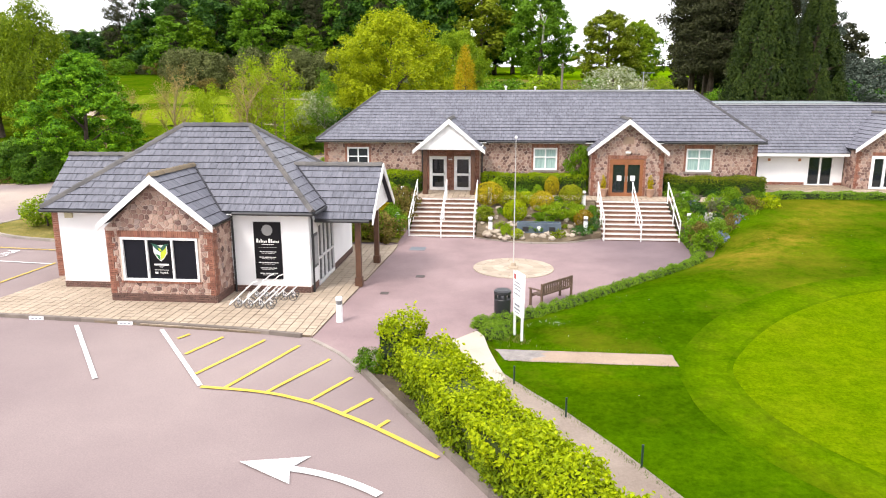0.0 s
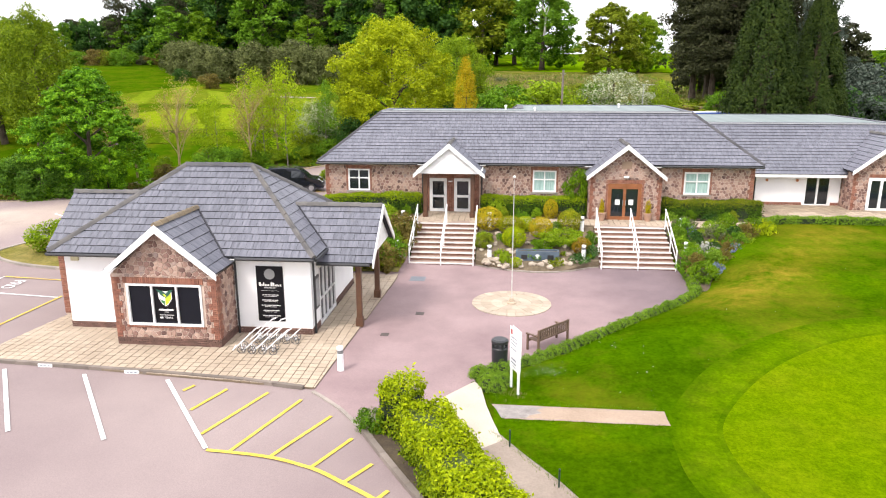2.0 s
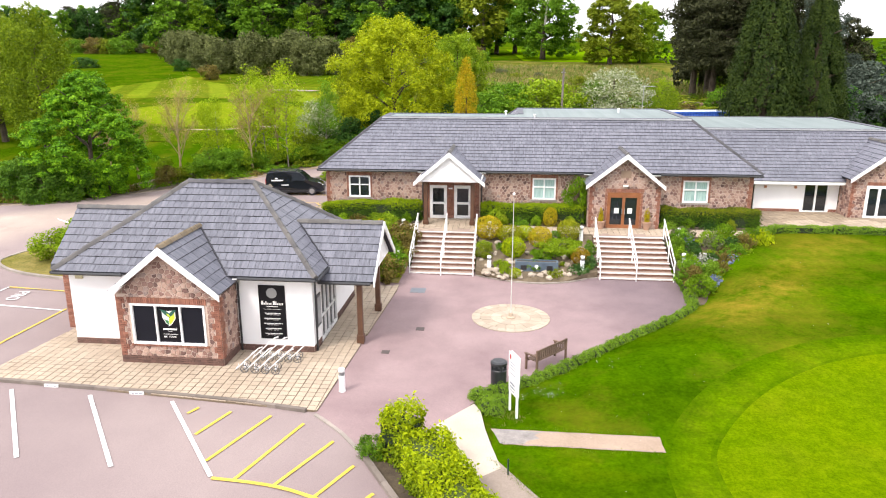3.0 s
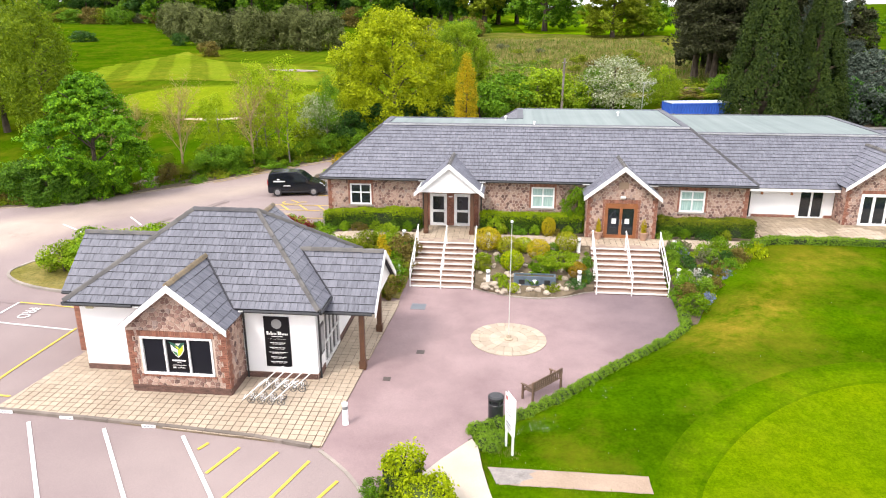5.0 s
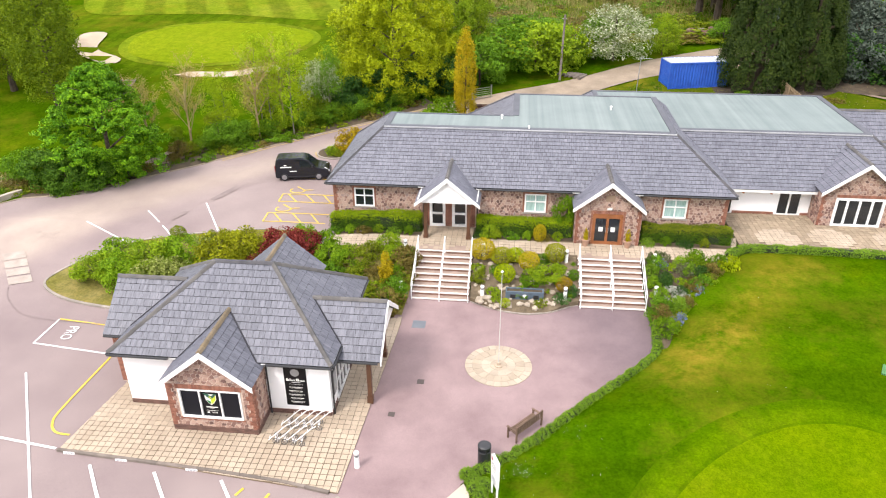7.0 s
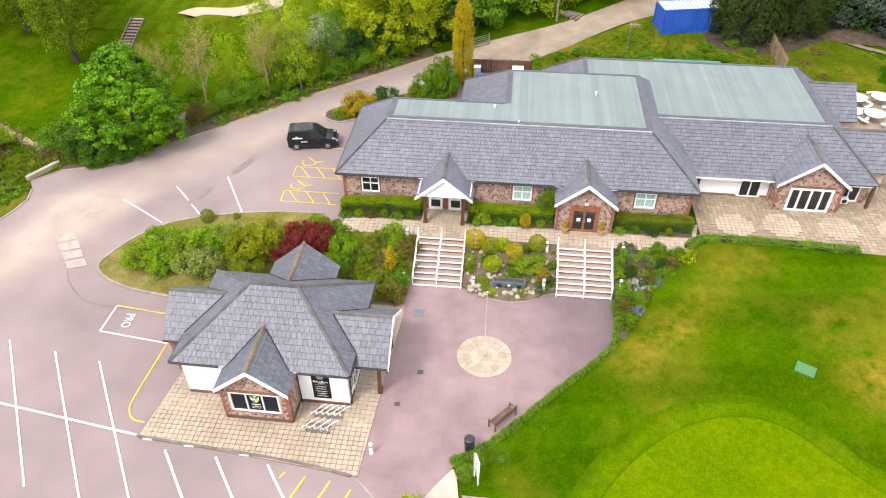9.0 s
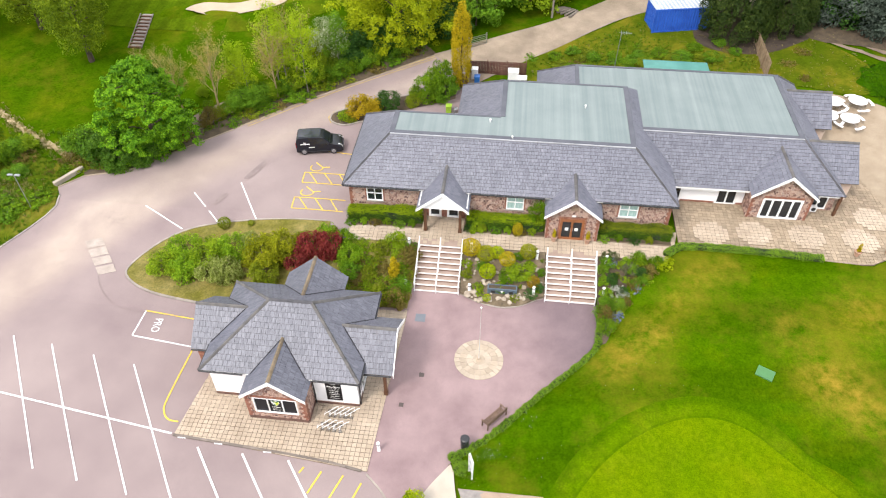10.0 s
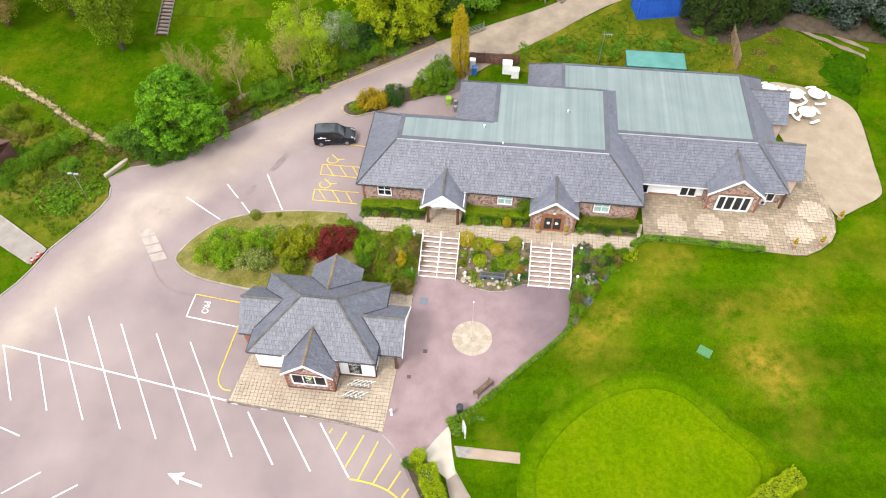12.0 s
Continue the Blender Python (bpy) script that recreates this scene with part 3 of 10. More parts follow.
for i, vert in enumerate(LAWN_SHEET.data.vertices):
    x, y = vert.co[:2]
    wear.data[i].value = min(1.0, sum(a * math.exp(-((x - cx) ** 2 + (y - cy) ** 2) / r ** 2) for cx, cy, r, a in BALD))
COLLAR = curve([(4.45, 15.6), (4.32, 17.45), (4.41, 18.6), (4.75, 19.8), (6.5, 22.6), (9.11, 25.1), (12.1, 26.73), (14.8, 27.2), (17.1, 26.62), (18.72, 25.48), (20.2, 23.75), (22.0, 22.6), (23.3, 21.0), (23.0, 18.5), (21.0, 15.5), (18, 12), (14.5, 9.8), (10.5, 9.6), (7.6, 11.0), (5.5, 13.2)], 4, True)


def inset(poly, d):
    """An outline moved inwards by d."""
    out, n = [], len(poly)
    s = 1 if area(poly) > 0 else -1
    for i in range(n):
        a, b = poly[i - 1], poly[(i + 1) % n]
        l = math.hypot(b[0] - a[0], b[1] - a[1])
        out.append((poly[i][0] - s * (b[1] - a[1]) / l * d, poly[i][1] + s * (b[0] - a[0]) / l * d))
    for _ in range(12):
        out = [((out[i - 1][0] + 2 * out[i][0] + out[(i + 1) % n][0]) / 4, (out[i - 1][1] + 2 * out[i][1] + out[(i + 1) % n][1]) / 4) for i in range(n)]
    return out


def turf_step(f):
    """Turf between the lawn's and the collar's."""
    mid = lambda p, q: tuple(a + (b - a) * f for a, b in zip(p, q))
    return grass_material("collar_turf", mid((0.029, 0.078, 0.0005), (0.064, 0.13, 0.0007)), mid((0.046, 0.102, 0.0007), (0.08, 0.146, 0.001)), mid((0.088, 0.124, 0.0012), (0.11, 0.156, 0.0018)), 0.25, 9, mow=0.08, dry=0.22, worn=0.2)


for d, lift, f in ((0.0, 0.053, 0.2), (0.14, 0.055, 0.4), (0.28, 0.057, 0.6), (0.42, 0.059, 0.8), (0.56, 0.061, 0.95)):
    drape("green_collar", inset(COLLAR, d) if d else COLLAR, lift, turf_step(f), 1.0, "mown collar round the practice putting green", "lawn")
drape("green_edge", inset(COLLAR, 1.2), 0.064, turf_step(0.55), 1.0, "faint darker ring round the putting green", "lawn")
drape("putting_green", inset(COLLAR, 1.36), 0.069, GREEN, 1.0, "closely mown yellow-green practice putting green", "putting green")
FAR_GREEN = curve([(-45.5, 80.5), (-46.5, 87), (-42.5, 92), (-36, 94.3), (-29.5, 93), (-25.5, 89.3), (-25.6, 83), (-30, 78), (-36.5, 76), (-42, 77.2)], 5, True)
SEMI = grass_material("course_rough", (0.042, 0.086, 0.003), (0.075, 0.122, 0.005), (0.135, 0.16, 0.013), 0.08, 4, mow=0.3, dry=0.5, worn=0.1)
drape("course_grass", curve([(-62, 72), (-52, 69), (-40, 67.5), (-26, 68.5), (-17, 77), (-14, 92), (-18, 120), (-30, 150), (-45, 185), (-90, 262), (-190, 262), (-170, 190), (-110, 120), (-75, 85)], 4, True), 0.0, SEMI, 3.0, "green semi-rough round the golf green", "grass")
FAIRWAY = curve([(-56, 96), (-64.4, 104), (-75.7, 127), (-91.6, 165), (-108, 192), (-113, 210), (-100, 206), (-75, 158), (-57, 132), (-44, 126), (-32, 121), (-24, 109), (-25, 98.5), (-40, 98.5)], 4, True)
FAIR = grass_material("mown_fairway", (0.1, 0.155, 0.008), (0.135, 0.185, 0.014), (0.185, 0.205, 0.028), 0.06, 3, mow=0.55, dry=0.4, band=0.055, across=(0.91, 0.41))
drape("fairway", FAIRWAY, 0.035, FAIR, 2.4, "striped mown golf fairway running to woodland", "fairway")
drape("green_apron", inset(FAR_GREEN, -1.6), 0.05, FAIR, 2.0, "mown apron round the golf green", "grass")
drape("golf_green", FAR_GREEN, 0.08, grass_material("far_green_turf", (0.14, 0.2, 0.008), (0.165, 0.22, 0.01), (0.19, 0.235, 0.014), 0.1, 6, mow=0.08, dry=0.15), 2.0, "smooth bright golf green beside sand bunkers", "golf green")
drape("sand_bunker", curve([(-35.8, 70.8), (-34.6, 72.9), (-30.4, 73.3), (-26.6, 75.9), (-25.2, 74.6), (-26.4, 72.6), (-31.4, 69.4)], 4, True), 0.16, SAND, 1.5, "long pale sand bunker below the golf green", "bunker")
drape("sand_bunker", curve([(-54, 85.8), (-51, 86.2), (-49.0, 80), (-44.3, 76.6), (-44.8, 73.8), (-48.2, 75.4), (-52, 80)], 4, True), 0.16, SAND, 1.5, "crooked pale sand bunker beside a tall tree", "bunker")
drape("sand_bunker", curve([(-39, 112), (-36, 114), (-31, 112.5), (-34, 110.5)], 4, True), 0.1, DIRT, 2.0, "worn bare earth patch on the fairway", "bunker")
random.seed(5)
PATHLINE = curve([(-57, 56.8), (-48.8, 52.95), (-43, 49.4), (-37.6, 46.5)], 30)
drape("dirt_path", [(x + random.uniform(-0.06, 0.06), y + random.uniform(0.12, 0.55)) for x, y in PATHLINE] + [(x + random.uniform(-0.06, 0.06), y - random.uniform(0.1, 0.5)) for x, y in PATHLINE[::-1]], 0.045, surface("dry_straw_path", (0.22, 0.165, 0.085), (0.43, 0.34, 0.19), 1.2, 9, 0.95, 0.5, 0.02, grain=0.45), 1.2, "thin ragged earth footpath through grass", "path")
drape("side_path", [(-52, 40.6), (-39.3, 33.9), (-40.0, 32.2), (-52, 38.0)], 0.06, KERB, 1.5, "grey concrete footpath joining the car park", "path")
drape("gravel_patio", curve([(30.1, 48.9), (31.3, 47.05), (31.8, 45.2), (32.4, 44.6), (34.3, 45.9), (36.6, 47.6), (37.2, 49.5), (37.3, 54.5), (37.0, 58.9), (35.4, 61.0), (31.8, 62.2), (28.3, 62.2), (28.2, 57), (30.3, 51)], 4, True), 0.12, GRAVEL, 1.5, "pale gravel patio with picnic tables", "patio")


# ---- kerbs ----
def kerb(points, lift, high, wide, mat=KERB, length=0.9, label="weathered concrete kerb stones", rise=height):
    """A row of kerb stones along a line, with open joints."""
    bm = bmesh.new()
    for (x0, y0), (x1, y1) in zip(points, points[1:]):
        d = math.hypot(x1 - x0, y1 - y0)
        n = max(1, round(d / length))
        ux, uy = (x1 - x0) / d, (y1 - y0) / d
        for i in range(n):
            a, b = d * i / n + 0.006, d * (i + 1) / n - 0.006
            ring = []
            for s, o in ((a, -wide / 2), (b, -wide / 2), (b, wide / 2), (a, wide / 2)):
                ring.append((x0 + ux * s - uy * o, y0 + uy * s + ux * o))
            zs = [rise(px, py) + lift for px, py in ring]
            lo = [bm.verts.new((px, py, z - 0.2)) for (px, py), z in zip(ring, zs)]
            hi = [bm.verts.new((px, py, z + high)) for (px, py), z in zip(ring, zs)]
            bm.faces.new(hi)
            for j in range(4):
                bm.faces.new((lo[j], lo[(j + 1) % 4], hi[(j + 1) % 4], hi[j]))
    return tagged(part("kerb", bm, mat), label, "kerb", kind="structure")


ISLAND = curve([(-12.6, 40.25), (-17.4, 40.15), (-21, 39.7), (-23.7, 38.8), (-25.6, 37.3), (-26.9, 35.3), (-27.0, 33.8), (-24.6, 32.45), (-20.2, 31.75), (-17.4, 31.5)], 4)
kerb(ISLAND, 0.03, 0.12, 0.14)
kerb([(-18.35, 21.15), (-11.03, 20.62), (-8.34, 20.36), (-6.3, 20.0)], 0.03, 0.115, 0.14, mat=DARKKERB, label="dark concrete kerb along the shop pavement")
kerb(curve([(-5.97, 19.85), (-4.88, 18.87), (-3.97, 17.65)], 4), 0.03, 0.035, 0.12, label="flush pale kerb between car park and forecourt")
kerb(curve([(-3.9, 17.55), (-2.74, 15.72), (-1.48, 13.82), (-0.36, 12.1), (2.2, 8), (5, 2)], 3), 0.03, 0.13, 0.16, mat=DARKKERB, label="low kerb below a laurel hedge")
drape("planting_bed", [(-3.82, 17.6), (-2.66, 15.78), (-1.4, 13.88), (-0.28, 12.16), (2.28, 8.05), (5.05, 2.1), (6.2, 2.2), (4.3, 5.7), (1.96, 9.5), (0.46, 12.08), (-0.76, 14.16), (-1.68, 15.98), (-2.4, 17.5), (-3.2, 18.3)], 0.06, SOIL, 1.0, "narrow earth strip below the laurel hedge", "flower bed")
kerb(NORTH, 0.03, 0.035, 0.16, mat=DIRT, label="sunken earthy kerb along the driveway's grass verge")
kerb(WEST, 0.03, 0.06, 0.13, length=0.6)
DRIVE_BED = curve([(-9.5, 56.1), (-11.6, 54.8), (-13.2, 54.1), (-14.4, 53.6), (-15.5, 53.9), (-15.9, 54.6), (-15.4, 55.5), (-12.5, 57.0), (-9.4, 58.4), (-6.4, 60.0)], 4)
kerb(DRIVE_BED, 0.03, 0.1, 0.14)
BED = ISLAND[:-1] + [(-17.4, 31.55), (-16.7, 32.4), (-5.45, 32.85), (-5.35, 34.7), (-5.35, 38.35), (-12.6, 38.35)]
ISLE = grass_material("weedy_island_grass", (0.13, 0.125, 0.03), (0.21, 0.18, 0.075), (0.3, 0.25, 0.13), 0.5, 7, dry=0.12)
drape("planting_bed", BED, 0.11, ISLE, 1.2, "weedy grass island planted with shrubs behind the shop", "flower bed")
drape("planting_bed", DRIVE_BED + [(-4.4, 60.5), (-4.5, 58.4), (-6.1, 57.6)], 0.08, SOIL, 1.2, "earth bed beside the driveway", "flower bed")


# ---- painted lines ----
def stripe(points, wide, mat, label, lift=0.057):
    """A painted line of even width along some points."""
    wide *= 0.95
    left, right = [], []
    for i, p in enumerate(points):
        a, b = points[max(i - 1, 0)], points[min(i + 1, len(points) - 1)]
        d = math.hypot(b[0] - a[0], b[1] - a[1])
        nx, ny = -(b[1] - a[1]) / d * wide / 2, (b[0] - a[0]) / d * wide / 2
        left.append((p[0] + nx, p[1] + ny))
        right.append((p[0] - nx, p[1] - ny))
    return drape("road_marking", left + right[::-1], lift, mat, 1.5, label, "road marking")


for p, q in (((-35.76, 28.08), (-28.98, 18.46)), ((-32.52, 27.54), (-25.84, 18.07)), ((-29.47, 27.11), (-22.84, 17.61)), ((-26.16, 26.53), (-19.55, 17.08)), ((-23.07, 26.06), (-16.71, 16.86))):
    stripe([p, q], 0.11, WHITE_LINE, "white painted parking bay line")
stripe([(-38.4, 24.05), (-18.5, 21.25)], 0.13, WHITE_LINE, "long white line across the parking bays", 0.061)
for p, q in (((-38.3, 24.0), (-35.3, 19.4)), ((-35.05, 23.5), (-32.1, 18.9))):
    stripe([p, q], 0.11, WHITE_LINE, "white painted parking bay line")
for ax in (-16.55, -13.69, -10.8):
    stripe([(ax, 20.5 - (ax + 16.55) * 0.05), (ax + 3.0, 16.62 - (ax + 16.55) * 0.06)], 0.13, WHITE_LINE, "white painted bay line in front of the shop")
for p, q in (((-35.0, 17.2), (-33.2, 16.7)), ((-32.4, 12.4), (-30.3, 14.2)), ((-28.6, 12.5), (-27.2, 13.6)), ((-42, 15), (-38, 13.5))):
    stripe([p, q], 0.11, WHITE_LINE, "white painted parking bay line")
stripe(curve([(-7.75, 16.2), (-6.2, 16.05), (-4.85, 15.68), (-3.88, 15.1), (-2.98, 14.5), (-1.48, 13.35)], 4), 0.13, YELLOW_LINE, "curved yellow line round a hatched no-parking corner", 0.061)
for p, q in (((-9.95, 19.5), (-9.75, 19.9)), ((-9.15, 18.3), (-8.64, 19.74)), ((-8.24, 16.98), (-7.3, 19.62)), ((-7.13, 16.2), (-6.15, 19.25)), ((-6.0, 16.05), (-5.02, 18.38)), ((-4.86, 15.66), (-4.14, 17.2)), ((-3.9, 15.1), (-3.36, 16.0)), ((-3.0, 14.46), (-2.76, 14.9))):
    stripe([p, q], 0.11, YELLOW_LINE, "yellow hatching line")
stripe([(-24.2, 30.75), (-20.1, 30.3)], 0.11, YELLOW_LINE, "yellow line of a reserved bay")
stripe([(-24.2, 30.75), (-24.25, 28.45)], 0.11, WHITE_LINE, "white line of a reserved bay")
stripe([(-24.25, 28.45), (-19.6, 27.9)], 0.11, WHITE_LINE, "white line of a reserved bay")
stripe(curve([(-19.55, 28.1), (-19.75, 23.8), (-19.6, 22.75), (-19.1, 22.2), (-18.4, 22.1)], 4), 0.11, YELLOW_LINE, "yellow kerbside line beside the shop")
for p, q in (((-28.3, 40.9), (-24.4, 38.75)), ((-24.9, 42.9), (-21.4, 39.3)), ((-21.4, 44.6), (-18.7, 40.1))):
    stripe([p, q], 0.11, WHITE_LINE, "white bay line beside the planted island")
for y0 in (41.6, 45.0):
    for p, q in (((-16.2, y0), (-11.9, y0 - 0.1)), ((-16.2, y0), (-16.3, y0 + 1.4)), ((-16.3, y0 + 1.4), (-12.0, y0 + 1.35)), ((-15.9, y0 + 1.4), (-14.9, y0)), ((-14.6, y0 + 1.4), (-13.6, y0)), ((-13.3, y0 + 1.4), (-12.4, y0))):
        stripe([p, q], 0.1, YELLOW_LINE, "yellow hatching beside an accessible bay")
    ring = [(-15.42 + 0.55 * math.cos(a), y0 + 2.12 + 0.48 * math.sin(a)) for a in np.linspace(2.5, 6.35, 12)]
    stripe(ring, 0.11, YELLOW_LINE, "yellow wheelchair sign painted on the ground")
    stripe([(-15.65, y0 + 2.85), (-15.25, y0 + 2.5), (-14.95, y0 + 2.2), (-14.3, y0 + 2.3)], 0.12, YELLOW_LINE, "yellow wheelchair sign painted on the ground")
FADED = surface("faded_yellow_paint", (0.3, 0.21, 0.07), (0.5, 0.37, 0.12), 1.6, 30, 0.85, 0.3, 0.003, grain=0.4)
for d in (0.0, 0.28):
    stripe(curve([(-23.5 + 0.5 * d, 52.9 - d), (-19.85 + 0.5 * d, 56.0 - d), (-16.35 + 0.5 * d, 58.75 - d), (-12.75 + 0.5 * d, 61.3 - d), (-7.2 + 0.5 * d, 65.0 - d)], 5), 0.1, FADED, "faded double yellow line along the driveway")
stripe([(-15.75, 55.5), (-16.1, 54.6), (-15.7, 53.8)], 0.1, FADED, "faded yellow line round the bed's kerb")
stripe([(-16.55, 49.75), (-12.2, 49.3)], 0.1, YELLOW_LINE, "yellow bay line beside the parked van")


def arrow(x, y, turn, size, bend):
    """A painted arrow whose tail may bend."""
    c, s = math.cos(turn), math.sin(turn)
    place = lambda u, v: (x + size * (u * c - v * s), y + size * (u * s + v * c))
    drape("road_marking", [place(-0.55, 0), (place(0.5, -0.42)), place(0.32, 0), place(0.5, 0.42)], 0.058, WHITE_LINE, 1.5, "white painted arrow head", "road marking")
    stripe([place(0.33 + 0.2 * i, -bend * (0.2 * i) ** 2) for i in range(9)], 0.16 * size, WHITE_LINE, "white painted arrow tail", 0.057)


arrow(-4.75, 12.72, -0.12, 1.25, 0.16)
arrow(-20.4, 15.0, -0.22, 1.15, 0.0)
TAR = surface("tar_repair", (0.175, 0.135, 0.13), (0.235, 0.185, 0.175), 2, 25, 0.9, 0.3, 0.005)
WORN = surface("worn_hatching", (0.28, 0.235, 0.205), (0.4, 0.345, 0.3), 1.5, 20, 0.9, 0.2, 0.003)
for i in range(4):
    a, b = (i + 0.06) / 4, (i + 0.9) / 4
    drape("road_marking", [(u + 2.65 * v, w - 3.3 * v) for u, w, v in ((-31.75, 36.85, a), (-31.75, 36.85, b), (-30.55, 37.35, b), (-30.55, 37.35, a))], 0.062, WORN, 1.5, "worn pale rumble strip on the road", "road marking")
stripe(curve([(-29.1, 33.5), (-28.3, 32.3), (-26.6, 31.0), (-24.6, 30.6), (-21, 30.5)], 4), 0.035, TAR, "thin dark seam in the asphalt", 0.06)
for pts in ([(-20.4, 47.6), (-21.0, 46.2), (-21.35, 45.2), (-20.85, 45.2), (-20.3, 46.4), (-20.0, 47.4)], [(-22.4, 43.0), (-22.8, 41.8), (-22.5, 41.7), (-22.0, 42.9)]):
    drape("tar_patch", curve(pts, 3, True), 0.064, TAR, 1.5, "dark tar repair along a crack in the asphalt", "road marking")
ring = lambda x, y, r: [(x + r * math.cos(t), y + r * 0.9 * math.sin(t)) for t in np.linspace(0, 2 * math.pi, 15)[:-1]]


def flat_text(name, words, size, mat, at, turn, parent=None, label="", upright=False, stretch=1.0):
    """Letters of the built-in font as a flat mesh."""
    cu = bpy.data.curves.new(name, "FONT")
    cu.body, cu.size, cu.align_x, cu.align_y, cu.extrude = words, size, "CENTER", "CENTER", 0.002
    tmp = new(name, cu)
    bpy.context.view_layer.update()
    me = bpy.data.meshes.new_from_object(tmp.evaluated_get(bpy.context.evaluated_depsgraph_get()))
    bpy.data.objects.remove(tmp)
    me.materials.clear()
    me.materials.append(mat)
    ob = new(name, me)
    ob.matrix_world = pose(*at, 90 if upright else 0, 0, turn) @ Matrix.Diagonal((stretch, 1, 1, 1))
    if parent:
        ob.parent = parent
    if label:
        ob["label"] = label
    return ob


tagged(flat_text("painted_letters", "PRO", 0.82, WHITE_LINE, (-22.9, 29.5, 0.075), -86, stretch=0.8), "white capital letters painted on the asphalt", "road marking", kind="structure")


# ---- slabs ----
def slab_mesh(name, w, d, t, mat, c=0.006):
    """One paving slab with chamfered upper edges, its top at z = 0."""
    x, y = w / 2, d / 2
    v = [(-x, -y, -t), (x, -y, -t), (x, y, -t), (-x, y, -t), (-x, -y, -c), (x, -y, -c), (x, y, -c), (-x, y, -c), (-x + c, -y + c, 0), (x - c, -y + c, 0), (x - c, y - c, 0), (-x + c, y - c, 0)]
    f = [(8, 9, 10, 11)] + [(a, (a + 1) % 4, (a + 1) % 4 + 4, a + 4) for a in range(4)] + [(a + 4, (a + 1) % 4 + 4, (a + 1) % 4 + 8, a + 8) for a in range(4)]
    me = bpy.data.meshes.new(name)
    me.from_pydata(v, [], f)
    me.materials.append(mat)
    me.materials.append(JOINT)
    me.polygons.foreach_set("material_index", [0] + [1] * 8)
    return me


def lay_slabs(owner, hull, size, z, skip, mat, loose, gap=0.016, name="paving_slab"):
    """Slabs in a square grid inside a convex outline; the whole ones are pieces, those past the number `loose` and the cut ones are joined."""
    me = slab_mesh(name, size - gap, size - gap, 0.05, mat)
    xs, ys = [p[0] for p in hull], [p[1] for p in hull]
    verts, faces, tops, made = [], [], [], 0
    y = min(ys)
    while y < max(ys):
        x = min(xs)
        while x < max(xs):
            g = gap / 2
            cell = [(x + g, y + g), (x + size - g, y + g), (x + size - g, y + size - g), (x + g, y + size - g)]
            cut = clip_to(cell, hull)
            for r in skip:
                if cut and r[0] < x + size / 2 < r[1] and r[2] < y + size / 2 < r[3]:
                    cut = []
            if len(cut) >= 3 and area(cut) > 0.01:
                lift = random.uniform(-0.003, 0.003)
                cx, cy = x + size / 2, y + size / 2
                if made < loose and abs(area(cut) - (size - gap) ** 2) < 1e-4:
                    ob = new(name, me)
                    ob.parent = owner
                    ob.matrix_local = pose(cx, cy, (z(cx, cy) if callable(z) else z) + lift, random.uniform(-0.3, 0.3), random.uniform(-0.3, 0.3), 0)
                    made += 1
                else:
                    n0 = len(verts)
                    for dz in (0, -0.05):
                        verts += [(px, py, (z(px, py) if callable(z) else z) + dz + lift) for px, py in cut]
                    m = len(cut)
                    faces.append(tuple(range(n0, n0 + m)))
                    faces += [(n0 + i, n0 + m + i, n0 + m + (i + 1) % m, n0 + (i + 1) % m) for i in range(m)]
                    tops += [0] + [1] * m
            x += size
        y += size
    if faces:
        tagged(mesh("slabbing", verts, faces, [mat, JOINT], owner), kind="stuff").data.polygons.foreach_set("material_index", tops)


# Dry grass behind the wing, and the bare bank above the driveway.
drape("bare_bank", curve([(-29.6, 51.6), (-28.0, 54.0), (-25.6, 56.2), (-24.2, 55.9), (-26.0, 53.6), (-28.2, 51.2)], 4, True), 0.12, surface("pink_brown_earth", (0.2, 0.135, 0.1), (0.3, 0.215, 0.165), 0.8, 9, 0.95, 0.6, 0.03, grain=0.5), 0.8, "bare pink-brown earth bank above the driveway", "earth")
drape("rough_bank", curve([(-12, 92), (-2, 82), (8, 85), (20, 90), (24, 104), (28, 130), (40, 165), (36, 198), (10, 204), (-14, 200), (-20, 150)], 4, True), 0.04, grass_material("tawny_bank_grass", (0.065, 0.09, 0.012), (0.12, 0.125, 0.028), (0.22, 0.185, 0.07), 0.2, 2.5, dry=0.35, worn=0.08), 3.0, "tawny rough grass bank behind the track", "grass")
drape("far_pasture", [(2, 203), (20, 197), (50, 194), (60, 270), (-4, 275)], 0.1, grass_material("bright_pasture", (0.085, 0.19, 0.001), (0.115, 0.22, 0.0015), (0.15, 0.23, 0.003), 0.08, 3), 4.0, "bright green pasture below far trees", "grass")
# Dark sheet laid where the cedars shade the ground.
drape("shaded_earth", curve([(30.5, 73), (36, 70.5), (44, 69.5), (54, 72), (56, 96), (40, 98), (31, 88)], 4, True), 0.06, SOIL, 2.0, "dark soil sheet that stands for the shade below the cedars", "earth")
VERGE = grass_material("weedy_verge_grass", (0.04, 0.072, 0.004), (0.085, 0.108, 0.01), (0.17, 0.14, 0.04), 0.35, 4, dry=0.75, worn=0.28)
drape("rough_verge", curve([(-36.2, 41.2), (-36.0, 39.6), (-37.9, 36.3), (-39.2, 34.2), (-43, 36.2), (-53, 41.5), (-56, 50), (-50, 50.6), (-44, 47.6), (-38.2, 45.4), (-36.9, 43.0)], 4, True), 0.02, VERGE, 1.5, "weedy rough verge beside the driveway", "grass")
# Soil-dark strip: bare earth together with the shadow below the verge shrubs.
drape("rough_verge", NORTH[1:] + [(x - 1.5, y + 1.7) for x, y in NORTH[:0:-1]], 0.025, SOIL, 1.5, "dark strip of earth and painted verge shadow above the driveway's edge", "ground")


